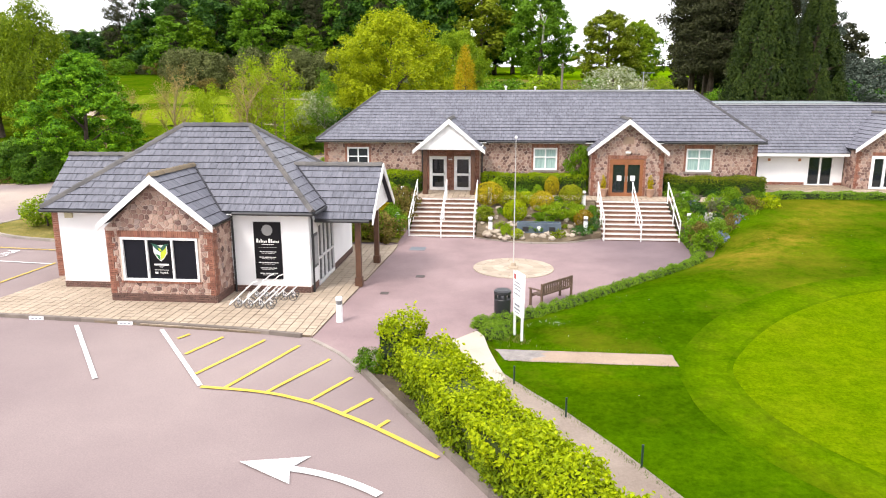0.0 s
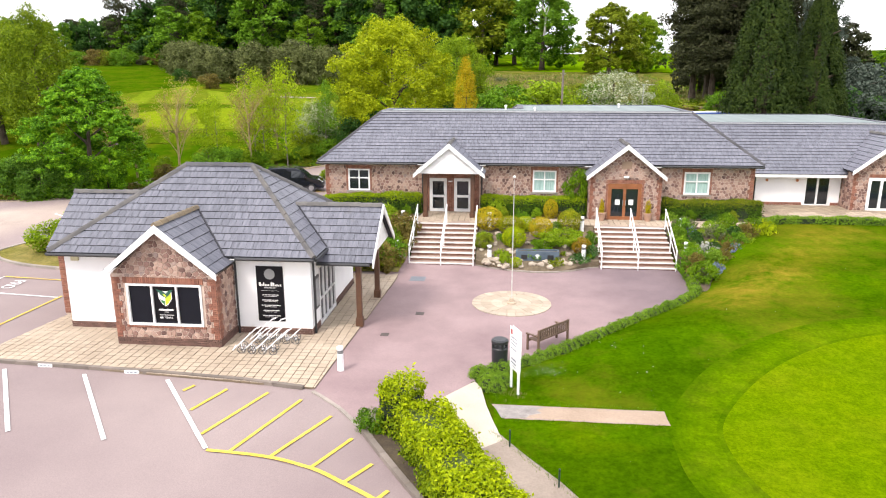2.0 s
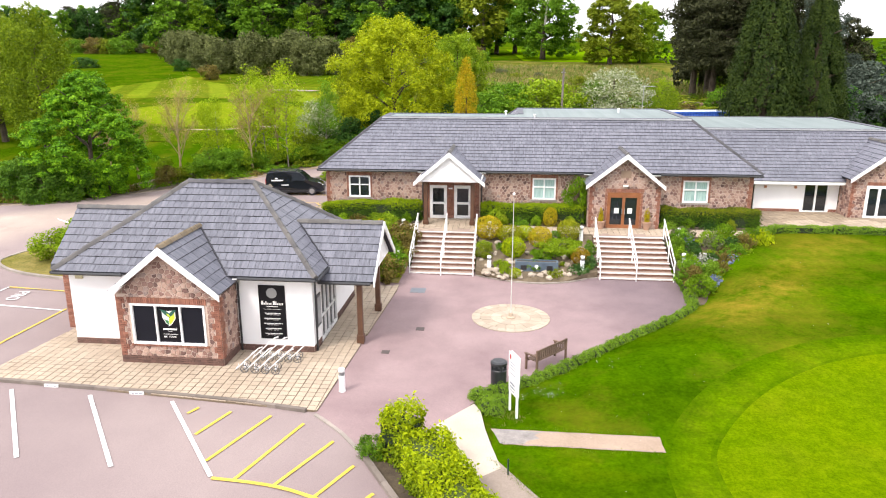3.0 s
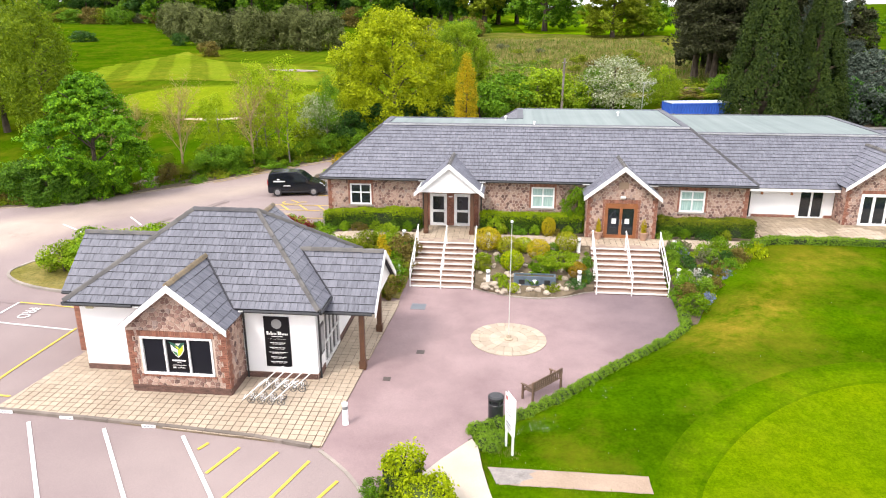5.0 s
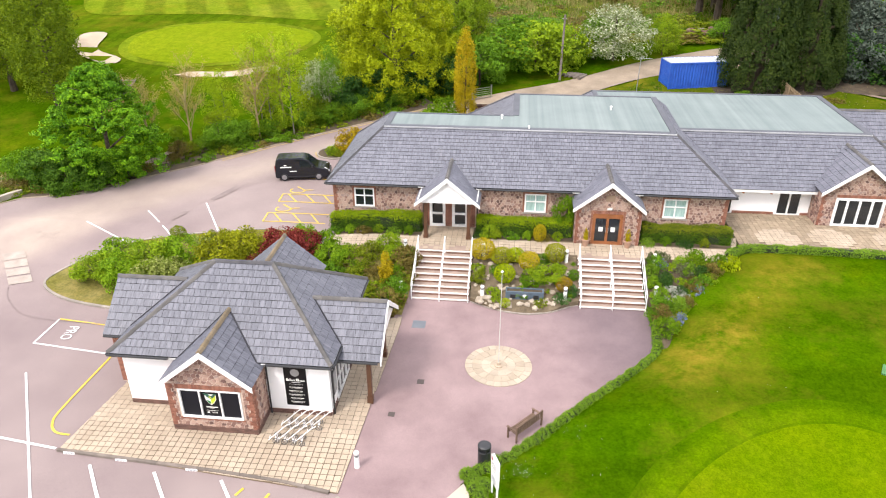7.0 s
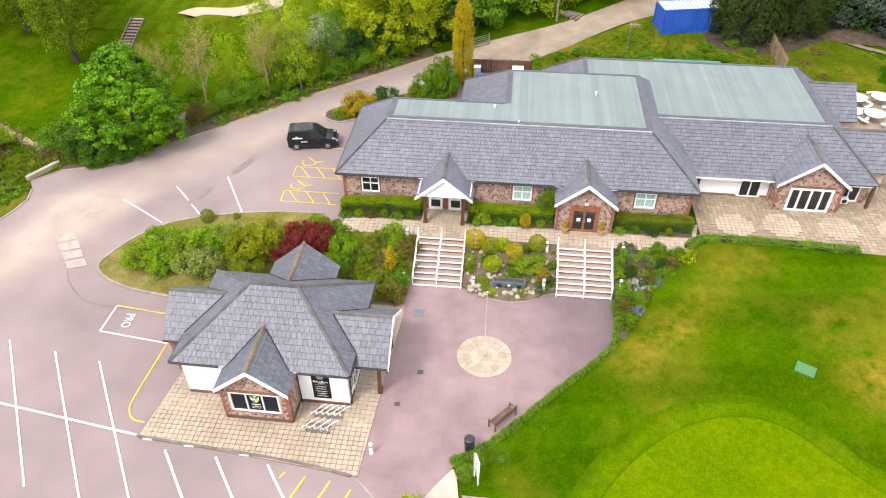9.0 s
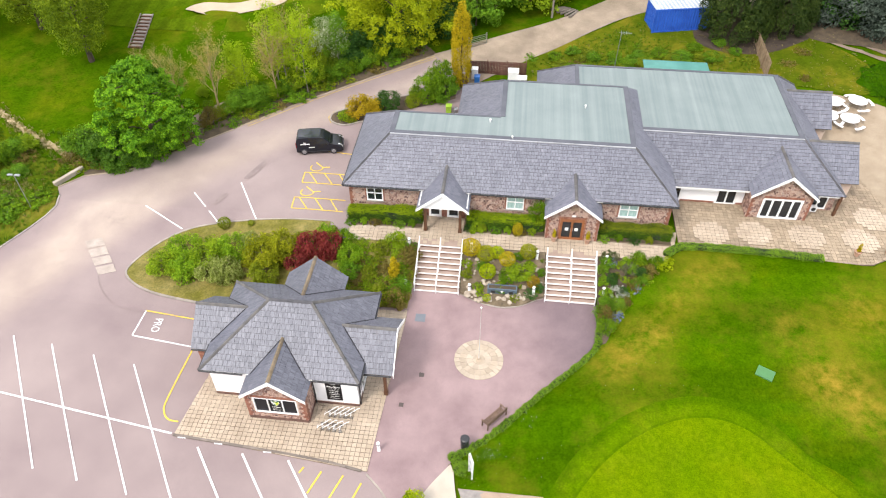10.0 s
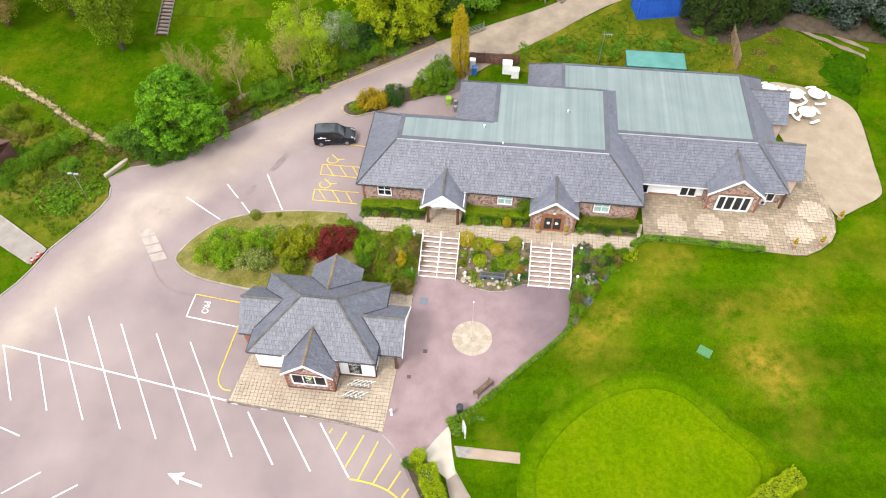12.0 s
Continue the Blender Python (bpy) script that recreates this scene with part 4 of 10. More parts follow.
# ---- walls and roofs: shared builders ----
def roof_plane(owner, pts, row=0.34, wide=0.4, loose=0, mat=None, under=0.1):
    """Slates on one flat slope: pts run anticlockwise seen from outside, the eave first."""
    mat = mat or SLATE
    p = [Vector(q) for q in pts]
    u = (p[1] - p[0]).normalized()
    n = sum(((p[i] - p[0]).cross(p[i + 1] - p[0]) for i in range(1, len(p) - 1)), Vector()).normalized()
    v = n.cross(u)
    flat = [((q - p[0]).dot(u), (q - p[0]).dot(v)) for q in p]
    place = lambda a, b, h: p[0] + u * a + v * b + n * h
    bm = bmesh.new()
    prism(bm, [tuple(q) for q in p], tuple(n * -under))
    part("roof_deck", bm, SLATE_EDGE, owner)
    lo, hi = min(a for a, b in flat), max(a for a, b in flat)
    top = max(b for a, b in flat)
    rows = max(1, round(top / row))
    row = top / rows
    tilt = lambda b, base: 0.027 - 0.021 * (b - base) / row
    # Open gaps show the dark deck, as painted shadow lines between courses.
    g, lap = 0.007, 0.016
    slate = bpy.data.meshes.new("slate")
    q = [(-wide / 2 + g, 0), (wide / 2 - g, 0), (wide / 2 - g, row - lap), (-wide / 2 + g, row - lap)]
    slate.from_pydata([(a, b, tilt(b, 0)) for a, b in q] + [(a, b, 0.0) for a, b in q], [], [(0, 1, 2, 3), (0, 4, 5, 1), (1, 5, 6, 2), (3, 7, 4, 0)])
    slate.materials.append(mat)
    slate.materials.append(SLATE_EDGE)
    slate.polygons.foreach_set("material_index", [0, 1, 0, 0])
    turn = Matrix((u, v, n)).transposed().to_4x4()
    verts, faces, tops, made = [], [], [], 0
    for r in range(rows):
        b = r * row
        a = lo - wide * (0.5 if r % 2 else 1.0)
        while a < hi:
            w = wide
            cell = [(a + g, b), (a + w - g, b), (a + w - g, b + row - lap), (a + g, b + row - lap)]
            cut = clip_to(cell, flat)
            if len(cut) >= 3 and area(cut) > 0.004:
                j = random.uniform(-0.004, 0.006)
                if made < loose and area(cut) > 0.98 * (w - 2 * g) * (row - lap):
                    ob = new("slate", slate)
                    ob.parent = owner
                    ob.matrix_local = Matrix.Translation(place(a + w / 2, b, j)) @ turn
                    made += 1
                else:
                    n0, m = len(verts), len(cut)
                    verts += [place(c[0], c[1], tilt(c[1], b) + j) for c in cut] + [place(c[0], c[1], 0) for c in cut]
                    faces.append(tuple(range(n0, n0 + m)))
                    faces += [(n0 + i, n0 + m + i, n0 + m + (i + 1) % m, n0 + (i + 1) % m) for i in range(m)]
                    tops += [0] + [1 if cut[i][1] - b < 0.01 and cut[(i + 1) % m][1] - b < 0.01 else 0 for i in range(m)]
            a += w
    if faces:
        ob = tagged(mesh("slating", verts, faces, [mat, SLATE_EDGE], owner), kind="stuff")
        ob.data.polygons.foreach_set("material_index", tops)


def ridge(owner, p, q, r=0.13, length=0.42, mat=None, name="ridge_tile", sag=0.09):
    """Angled capping tiles from p to q, each overlapping the next."""
    p, q = Vector(p), Vector(q)
    d = (q - p)
    n = max(1, round(d.length / length))
    d /= n
    side = d.cross(Vector((0, 0, 1))).normalized()
    up = side.cross(d).normalized()
    verts, faces = [], []
    for i in range(n):
        a = p + d * i + up * random.uniform(0, 0.012)
        b = a + d * 1.04
        k = len(verts)
        for c, lift in ((a, 0.02), (b, 0.0)):
            for s, h in ((-r, -sag), (-r * 0.45, 0.015), (0, 0.05), (r * 0.45, 0.015), (r, -sag)):
                verts.append(c + side * s + up * (h + lift))
        faces += [(k + j, k + j + 1, k + j + 6, k + j + 5) for j in range(4)] + [(k + 4, k + 3, k + 2, k + 1, k), (k + 5, k + 6, k + 7, k + 8, k + 9)]
    return tagged(mesh(name, verts, faces, mat or HIP, owner), kind="stuff")


def wall_place(o, u, n):
    """Wall coordinates (along, up, out) to places."""
    o, u, n = Vector(o), Vector(u).normalized(), Vector(n).normalized()
    return lambda a, b, h: o + u * a + Vector((0, 0, 1)) * b + n * h


def rubble(owner, place, hull, holes=(), size=0.27, loose=0, depth=0.03):
    """Random stones in mortar inside a convex outline (wall coordinates), round rectangular openings."""
    xs, ys = [p[0] for p in hull], [p[1] for p in hull]
    nx, ny = int((max(xs) - min(xs)) / size) + 3, int((max(ys) - min(ys)) / (size * 0.8)) + 3
    site = {}
    for i in range(-1, nx):
        for j in range(-1, ny):
            site[i, j] = (min(xs) + (i + 0.5 * (j % 2) + random.uniform(-0.36, 0.36)) * size, min(ys) + (j + random.uniform(-0.36, 0.36)) * size * 0.8)
    verts, faces, made = [], [], 0
    for (i, j), c in site.items():
        cell = [(c[0] - size * 1.3, c[1] - size), (c[0] + size * 1.3, c[1] - size), (c[0] + size * 1.3, c[1] + size), (c[0] - size * 1.3, c[1] + size)]
        for di in (-2, -1, 0, 1, 2):
            for dj in (-2, -1, 0, 1, 2):
                o = site.get((i + di, j + dj))
                if o and (di or dj):
                    a, b = o[0] - c[0], o[1] - c[1]
                    ln = math.hypot(a, b)
                    cell = clip(cell, a / ln, b / ln, (a * (c[0] + o[0]) / 2 + b * (c[1] + o[1]) / 2) / ln - 0.014)
        if len(cell) < 3:
            continue
        cell = clip_to(cell, hull)
        for x0, x1, y0, y1 in holes:
            if len(cell) < 3:
                break
            mx, my = sum(p[0] for p in cell) / len(cell), sum(p[1] for p in cell) / len(cell)
            gaps = [(x0 - mx, (1, 0, x0)), (mx - x1, (-1, 0, -x1)), (y0 - my, (0, 1, y0)), (my - y1, (0, -1, -y1))]
            cell = clip(cell, *max(gaps)[1]) if max(gaps)[0] > -0.1 else []
        if len(cell) < 3 or area(cell) < 0.003:
            continue
        mx, my = sum(p[0] for p in cell) / len(cell), sum(p[1] for p in cell) / len(cell)
        out = depth * random.uniform(0.6, 1.3)
        vs = [place(p[0], p[1], 0) for p in cell] + [place(p[0], p[1], out * 0.6) for p in cell] + [place(mx + (p[0] - mx) * 0.8, my + (p[1] - my) * 0.8, out) for p in cell]
        m = len(cell)
        fs = [tuple(range(2 * m, 3 * m))]
        for lv in (0, m):
            fs += [(lv + k, lv + (k + 1) % m, lv + m + (k + 1) % m, lv + m + k) for k in range(m)]
        if made < loose:
            mesh("stone", vs, fs, STONE, owner)
            made += 1
        else:
            n0 = len(verts)
            verts += vs
            faces += [tuple(n0 + k for k in f) for f in fs]
    if faces:
        tagged(mesh("rubble", verts, faces, STONE, owner), kind="stuff")


def bricks(owner, place, a0, a1, b0, b1, mat=None, soldier=False, toothed=0.0, depth=0.022, name="brickwork", toothside=1):
    """Brickwork in a rectangle of the wall; soldier: on end; toothed: every third pair of courses longer by that much."""
    bl, bh = (0.075, b1 - b0) if soldier else (0.225, 0.075)
    verts, faces = [], []
    rows = max(1, round((b1 - b0) / bh))
    bh = (b1 - b0) / rows
    for r in range(rows):
        e0, e1 = a0, a1
        if toothed and (r // 3) % 2:
            if toothside > 0:
                e1 += toothed
            else:
                e0 -= toothed
        a = e0 - (0.5 * bl if r % 2 and not soldier else 0)
        while a < e1 - 0.02:
            l, rr = max(a, e0) + 0.005, min(a + bl, e1) - 0.005
            if rr - l > 0.02:
                o = depth * random.uniform(0.8, 1.15)
                k = len(verts)
                q = [(l, b0 + r * bh + 0.005), (rr, b0 + r * bh + 0.005), (rr, b0 + (r + 1) * bh - 0.005), (l, b0 + (r + 1) * bh - 0.005)]
                verts += [place(x, y, 0) for x, y in q] + [place(x, y, o) for x, y in q]
                faces += [(k + 4, k + 5, k + 6, k + 7)] + [(k + i, k + (i + 1) % 4, k + (i + 1) % 4 + 4, k + i + 4) for i in range(4)]
            a += bl
    return tagged(mesh(name, verts, faces, mat or BRICK, owner), kind="stuff")


def window(owner, place, a0, a1, b0, b1, bars=(), rails=(), glass=None, frame_mat=None, thick=0.07, out=0.03, name="window"):
    """A framed window in wall coordinates: upright bars and cross rails at the given shares."""
    frame_mat = frame_mat or WHITE
    glass = glass or GLASS
    win = part(name, oriented(place, (a0, a1, b0, b0 + thick, -0.08, out), (a0, a1, b1 - thick, b1, -0.08, out), (a0, a0 + thick, b0, b1, -0.08, out - 0.003), (a1 - thick, a1, b0, b1, -0.08, out - 0.003)), frame_mat, owner)
    cuts_a = [a0 + thick] + [a0 + (a1 - a0) * s for s in bars] + [a1 - thick]
    cuts_b = [b0 + thick] + [b0 + (b1 - b0) * s for s in rails] + [b1 - thick]
    for s in bars:
        a = a0 + (a1 - a0) * s
        part("mullion", oriented(place, (a - thick * 0.42, a + thick * 0.42, b0 + 0.01, b1 - 0.01, -0.07, out - 0.008)), frame_mat, win)
    for s in rails:
        b = b0 + (b1 - b0) * s
        part("transom", oriented(place, (a0 + 0.01, a1 - 0.01, b - thick * 0.4, b + thick * 0.4, -0.07, out - 0.012)), frame_mat, win)
    for x0, x1 in zip(cuts_a, cuts_a[1:]):
        for y0, y1 in zip(cuts_b, cuts_b[1:]):
            part("pane", oriented(place, (x0, x1, y0, y1, -0.06, -0.045)), glass, win)
    return win


def oriented(place, *rows):
    """Boxes in wall coordinates: along, up and out from the wall."""
    bm = bmesh.new()
    for a0, a1, b0, b1, h0, h1 in rows:
        v = [bm.verts.new(place(a, b, h)) for h in (h0, h1) for b in (b0, b1) for a in (a0, a1)]
        for q in ((0, 2, 3, 1), (4, 5, 7, 6), (0, 1, 5, 4), (2, 6, 7, 3), (0, 4, 6, 2), (1, 3, 7, 5)):
            bm.faces.new([v[i] for i in q])
    bmesh.ops.recalc_face_normals(bm, faces=bm.faces)
    return bm


def barge(owner, place, a0, a1, b_low, apex_b, out=0.0, deep=0.22, thick=0.05, mat=None):
    """Two sloping boards that meet over a gable's middle."""
    mid = (a0 + a1) / 2
    for e in (a0, a1):
        bm = bmesh.new()
        ring = [place(e, b_low, out), place(mid, apex_b, out), place(mid, apex_b - deep * 1.25, out), place(e, b_low - deep, out)]
        d = place(0, 0, thick) - place(0, 0, 0)
        prism(bm, [tuple(r) for r in ring], tuple(d))
        part("bargeboard", bm, mat or WHITE, owner)


def gutter(owner, p, q, r=0.06, mat=None):
    bm = bmesh.new()
    rod(bm, p, q, r, n=8)
    return part("gutter", bm, mat or BLACK, owner)


def gable_roof(owner, axis, at, half, end, back, z_eave, z_ridge, loose=0, row=0.34, cap=None, mat=None):
    """A small gabled roof whose ridge runs level from `end` (the gable) back until it meets the slope behind; back gives where its eave and ridge stop."""
    be, br = back
    s = 1 if be > end else -1
    if axis == "y":
        L = [(at - half, be, z_eave), (at - half, end, z_eave), (at, end, z_ridge), (at, br, z_ridge)]
        R = [(at + half, end, z_eave), (at + half, be, z_eave), (at, br, z_ridge), (at, end, z_ridge)]
        if s < 0:
            L, R = [L[1], L[0], L[3], L[2]], [R[1], R[0], R[3], R[2]]
        ridge(owner, (at, end, z_ridge + 0.05), (at, br, z_ridge + 0.05), mat=cap)
    else:
        L = [(end, at - half, z_eave), (be, at - half, z_eave), (br, at, z_ridge), (end, at, z_ridge)]
        R = [(be, at + half, z_eave), (end, at + half, z_eave), (end, at, z_ridge), (br, at, z_ridge)]
        if s < 0:
            L, R = [L[1], L[0], L[3], L[2]], [R[1], R[0], R[3], R[2]]
        ridge(owner, (end, at, z_ridge + 0.05), (br, at, z_ridge + 0.05), mat=cap)
    roof_plane(owner, L, row=row, loose=loose, mat=mat)
    roof_plane(owner, R, row=row, loose=loose, mat=mat)


def wall(owner, place, a0, a1, b0, b1, openings=(), thick=0.3, mat=None, name="wall"):
    """A wall with thickness whose rectangular openings go right through."""
    ca = sorted({a0, a1, *(o[0] for o in openings), *(o[1] for o in openings)})
    cb = sorted({b0, b1, *(min(max(o[2], b0), b1) for o in openings), *(min(max(o[3], b0), b1) for o in openings)})
    solid = lambda i, j: 0 <= i < len(ca) - 1 and 0 <= j < len(cb) - 1 and not any(o[0] < (ca[i] + ca[i + 1]) / 2 < o[1] and o[2] < (cb[j] + cb[j + 1]) / 2 < o[3] for o in openings)
    bm, seen = bmesh.new(), {}

    def v(i, j, k):
        if (i, j, k) not in seen:
            seen[i, j, k] = bm.verts.new(place(ca[i], cb[j], -thick * k))
        return seen[i, j, k]

    for i in range(len(ca) - 1):
        for j in range(len(cb) - 1):
            if solid(i, j):
                bm.faces.new((v(i, j, 0), v(i + 1, j, 0), v(i + 1, j + 1, 0), v(i, j + 1, 0)))
                bm.faces.new((v(i, j, 1), v(i, j + 1, 1), v(i + 1, j + 1, 1), v(i + 1, j, 1)))
                for di, dj, p, q in ((-1, 0, (i, j + 1), (i, j)), (1, 0, (i + 1, j), (i + 1, j + 1)), (0, -1, (i, j), (i + 1, j)), (0, 1, (i + 1, j + 1), (i, j + 1))):
                    if not solid(i + di, j + dj):
                        bm.faces.new((v(*p, 0), v(*p, 1), v(*q, 1), v(*q, 0)))
    bmesh.ops.recalc_face_normals(bm, faces=bm.faces)
    return part(name, bm, mat or MORTAR, owner)


def gable_wall(owner, place, a0, a1, b0, eave_b, apex_b, openings=(), thick=0.28, mat=None):
    """A wall with a pointed top: the square part with its openings, and the triangle over it."""
    wall(owner, place, a0, a1, b0, eave_b, openings, thick, mat)
    bm = bmesh.new()
    d = place(0, 0, -thick) - place(0, 0, 0)
    prism(bm, [tuple(place(a0, eave_b, 0)), tuple(place(a1, eave_b, 0)), tuple(place((a0 + a1) / 2, apex_b, 0))], tuple(d))
    part("gable", bm, mat or MORTAR, owner)


def downpipe(owner, x, y, z0, z1, mat=None):
    bm = bmesh.new()
    rod(bm, (x, y, z0), (x, y, z1 - 0.25), 0.04)
    rod(bm, (x, y, z1 - 0.25), (x, y - 0.2, z1), 0.04)
    return part("downpipe", bm, mat or BLACK, owner)


def bars_of_writing(owner, place, a_mid, rows, mat, out):
    """Illegible lettering as plain bars: (height, half width, thickness)."""
    for b, w, t in rows:
        part("lettering", oriented(place, (a_mid - w, a_mid + w, b - t / 2, b + t / 2, out, out + 0.004)), mat, owner)


# ---- the golf shop ----
SHOP_PAVE = [(-18.3, 21.2), (-5.95, 20.0), (-5.35, 32.75), (-16.8, 32.6)]
FLOOR_Z = 0.13
pave = drape("shop_pavement", SHOP_PAVE, 0.07, JOINT, 2.0, "cream concrete slab pavement round the shop", "pavement", rise=lambda x, y: 0.0, skirt=0.1)

shop = thing("golf_shop", "white rendered shop with grey slate roof and stone gable", "building")
SX0, SX1, SY0, SY1 = -16.65, -7.25, 24.42, 31.1
front = wall_place((SX0, SY0, 0), (1, 0, 0), (0, -1, 0))
BAY0, BAY1, BAYY = -13.93, -10.14, 22.9
wall(shop, front, 0, SX1 - SX0, 0.05, 3.12, [(BAY0 - SX0 + 0.3, BAY1 - SX0 - 0.3, 0.1, 2.6)], 0.3, RENDER)
right = wall_place((SX1, SY0 + 0.3, 0), (0, 1, 0), (1, 0, 0))
DOORS = (0.75, 3.1, 0.16, 2.45)
wall(shop, right, 0, SY1 - SY0 - 0.3, 0.05, 3.12, [DOORS], 0.3, RENDER)
left = wall_place((SX0, SY1, 0), (0, -1, 0), (-1, 0, 0))
wall(shop, left, 0.0, SY1 - SY0 - 0.302, 0.05, 3.12, [], 0.3, RENDER)
back = wall_place((SX1 - 0.302, SY1, 0), (-1, 0, 0), (0, 1, 0))
wall(shop, back, 0, SX1 - SX0 - 0.604, 0.05, 3.12, [], 0.3, RENDER)
for a0, a1 in ((0.0, BAY0 - SX0), (BAY1 - SX0, SX1 - SX0)):
    part("plinth", oriented(front, (a0, a1, 0.1, 0.36, 0, 0.02)), MORTAR, shop)
    bricks(shop, lambda a, b, h: front(a, b, h + 0.02), a0, a1, 0.12, 0.36, DARK_BRICK, name="plinth_brickwork")
for a0, a1 in ((-0.3, 0.7), (3.15, SY1 - SY0 - 0.3)):
    part("plinth", oriented(right, (a0, a1, 0.1, 0.36, 0, 0.02)), DARK_BRICK, shop)

# Glazed entrance doors under the porch.
door = window(shop, right, DOORS[0], DOORS[1], DOORS[2], DOORS[3], (0.27, 0.5, 0.76), (0.42,), name="glazed_door")
tagged(door, "white framed glazed entrance doors")
part("noticeboard", oriented(right, (0.12, 0.62, 0.95, 2.2, 0.0, 0.05)), BLACK, shop, "dark framed noticeboard")
part("notice", oriented(right, (0.17, 0.57, 1.05, 2.1, 0.05, 0.056)), surface("grey_notice_paper", (0.273, 0.281, 0.289), (0.39, 0.39, 0.39), 4, 20), shop)

# The stone bay with its wide window.
bay = wall_place((BAY0, BAYY, 0), (1, 0, 0), (0, -1, 0))
BW = BAY1 - BAY0
WIN = (0.5, 3.24, 0.87, 2.4)
gable_wall(shop, bay, 0, BW, 0.05, 2.75, 4.36, [WIN], 0.28)
rubble(shop, lambda a, b, h: bay(a, b, h), [(0.02, 0.4), (BW - 0.02, 0.4), (BW - 0.02, 2.74), (BW / 2, 4.34), (0.02, 2.74)], [(WIN[0] - 0.1, WIN[1] + 0.1, WIN[2] - 0.09, WIN[3] + 0.24), (-0.1, 0.25, 0, 2.75), (BW - 0.25, BW + 0.1, 0, 2.75)], 0.2, 280)
bricks(shop, bay, 0.0, BW, 0.1, 0.4, DARK_BRICK, name="plinth_brickwork", depth=0.035)
bricks(shop, bay, 0.0, 0.2, 0.4, 2.62, toothed=0.11, name="quoin", depth=0.034)
bricks(shop, bay, BW - 0.2, BW, 0.4, 2.62, toothed=0.11, toothside=-1, name="quoin", depth=0.034)
bricks(shop, bay, WIN[0] - 0.1, WIN[1] + 0.1, WIN[3] + 0.01, WIN[3] + 0.235, soldier=True, name="lintel", depth=0.036)
bricks(shop, bay, WIN[0] - 0.1, WIN[1] + 0.1, WIN[2] - 0.085, WIN[2] - 0.005, soldier=True, name="brick_sill", depth=0.05)
for x, nrm in ((BAY0, -1), (BAY1, 1)):
    side = wall_place((x, BAYY + 0.281 if nrm > 0 else SY0, 0), (0, nrm, 0), (nrm, 0, 0))
    dep = SY0 - BAYY - 0.283
    wall(shop, side, 0, dep, 0.05, 2.75, [], 0.28)
    fullside = wall_place((x, BAYY if nrm > 0 else SY0, 0), (0, nrm, 0), (nrm, 0, 0))
    w = SY0 - BAYY
    rubble(shop, fullside, [(0.0, 0.4), (w, 0.4), (w, 2.75), (0.0, 2.75)], [(-0.1, 0.22, 0, 2.8)] if nrm > 0 else [(w - 0.22, w + 0.1, 0, 2.8)], 0.23, 0)
    bricks(shop, fullside, 0, w, 0.1, 0.4, DARK_BRICK, name="plinth_brickwork", depth=0.035)
    bricks(shop, fullside, *((0, 0.2) if nrm > 0 else (w - 0.2, w)), 0.4, 2.7, toothed=0.11, toothside=nrm, name="quoin", depth=0.034)
NAVY = plain("dark_window_film", (0.008, 0.009, 0.014), 0.3, 0.0, 0.2)
bw = window(shop, lambda a, b, h: bay(a, b, h), WIN[0], WIN[1], WIN[2], WIN[3], (0.335, 0.665), (), NAVY, thick=0.075, out=0.045)
tagged(bw, "white framed bay window with black film")
LOGO_G, LOGO_L, PALE = plain("emblem_green", (0.02, 0.16, 0.05), 0.4), plain("emblem_lime", (0.45, 0.55, 0.03), 0.4), plain("pale_print", (0.7, 0.7, 0.68), 0.5)
cx = (WIN[0] + WIN[1]) / 2
TEAL_P = plain("emblem_teal", (0.015, 0.09, 0.06), 0.4)
FILM = plain("black_film", (0.006, 0.006, 0.008), 0.3, 0.0, 0.2)
for out, ring, m in ((0.0, [(-0.25, 2.12), (0.25, 2.14), (0.25, 1.86), (0.12, 1.66), (0.0, 1.56), (-0.12, 1.66), (-0.24, 1.86)], PALE),
                     (0.005, [(0.02, 1.98), (0.22, 2.08), (0.22, 1.86), (0.1, 1.68), (0.0, 1.6), (0.0, 1.8)], LOGO_L),
                     (0.005, [(-0.2, 1.84), (-0.02, 1.76), (-0.02, 1.6), (-0.1, 1.68)], LOGO_G),
                     (0.01, [(-0.32, 2.2), (-0.1, 2.14), (0.04, 2.04), (0.16, 2.16), (0.3, 2.17), (0.14, 1.98), (0.02, 1.88), (-0.14, 1.98)], TEAL_P),
                     (0.015, [(-0.08, 2.04), (0.03, 2.0), (0.06, 1.92), (-0.02, 1.93)], LOGO_L)):
    bm = bmesh.new()
    prism(bm, [tuple(bay(cx + a, b, -0.044 + out)) for a, b in ring], tuple(bay(0, 0, 0.004) - bay(0, 0, 0)))
    part("emblem", bm, m, bw)
bars_of_writing(bw, bay, cx, [(1.44, 0.26, 0.06), (1.36, 0.08, 0.015), (1.25, 0.26, 0.018)], PALE, -0.0435)
part("lettering", oriented(bay, (cx - 0.25, cx - 0.14, 1.12, 1.18, -0.0435, -0.0395)), PALE, bw)
flat_text("lettering", "YEARS", 0.088, PALE, tuple(bay(cx + 0.07, 1.15, -0.041)), 0, bw, upright=True, stretch=1.2)
part("logo_backing", oriented(bay, (cx - 0.42, cx + 0.42, 1.02, 2.24, -0.0449, -0.0442)), FILM, bw)

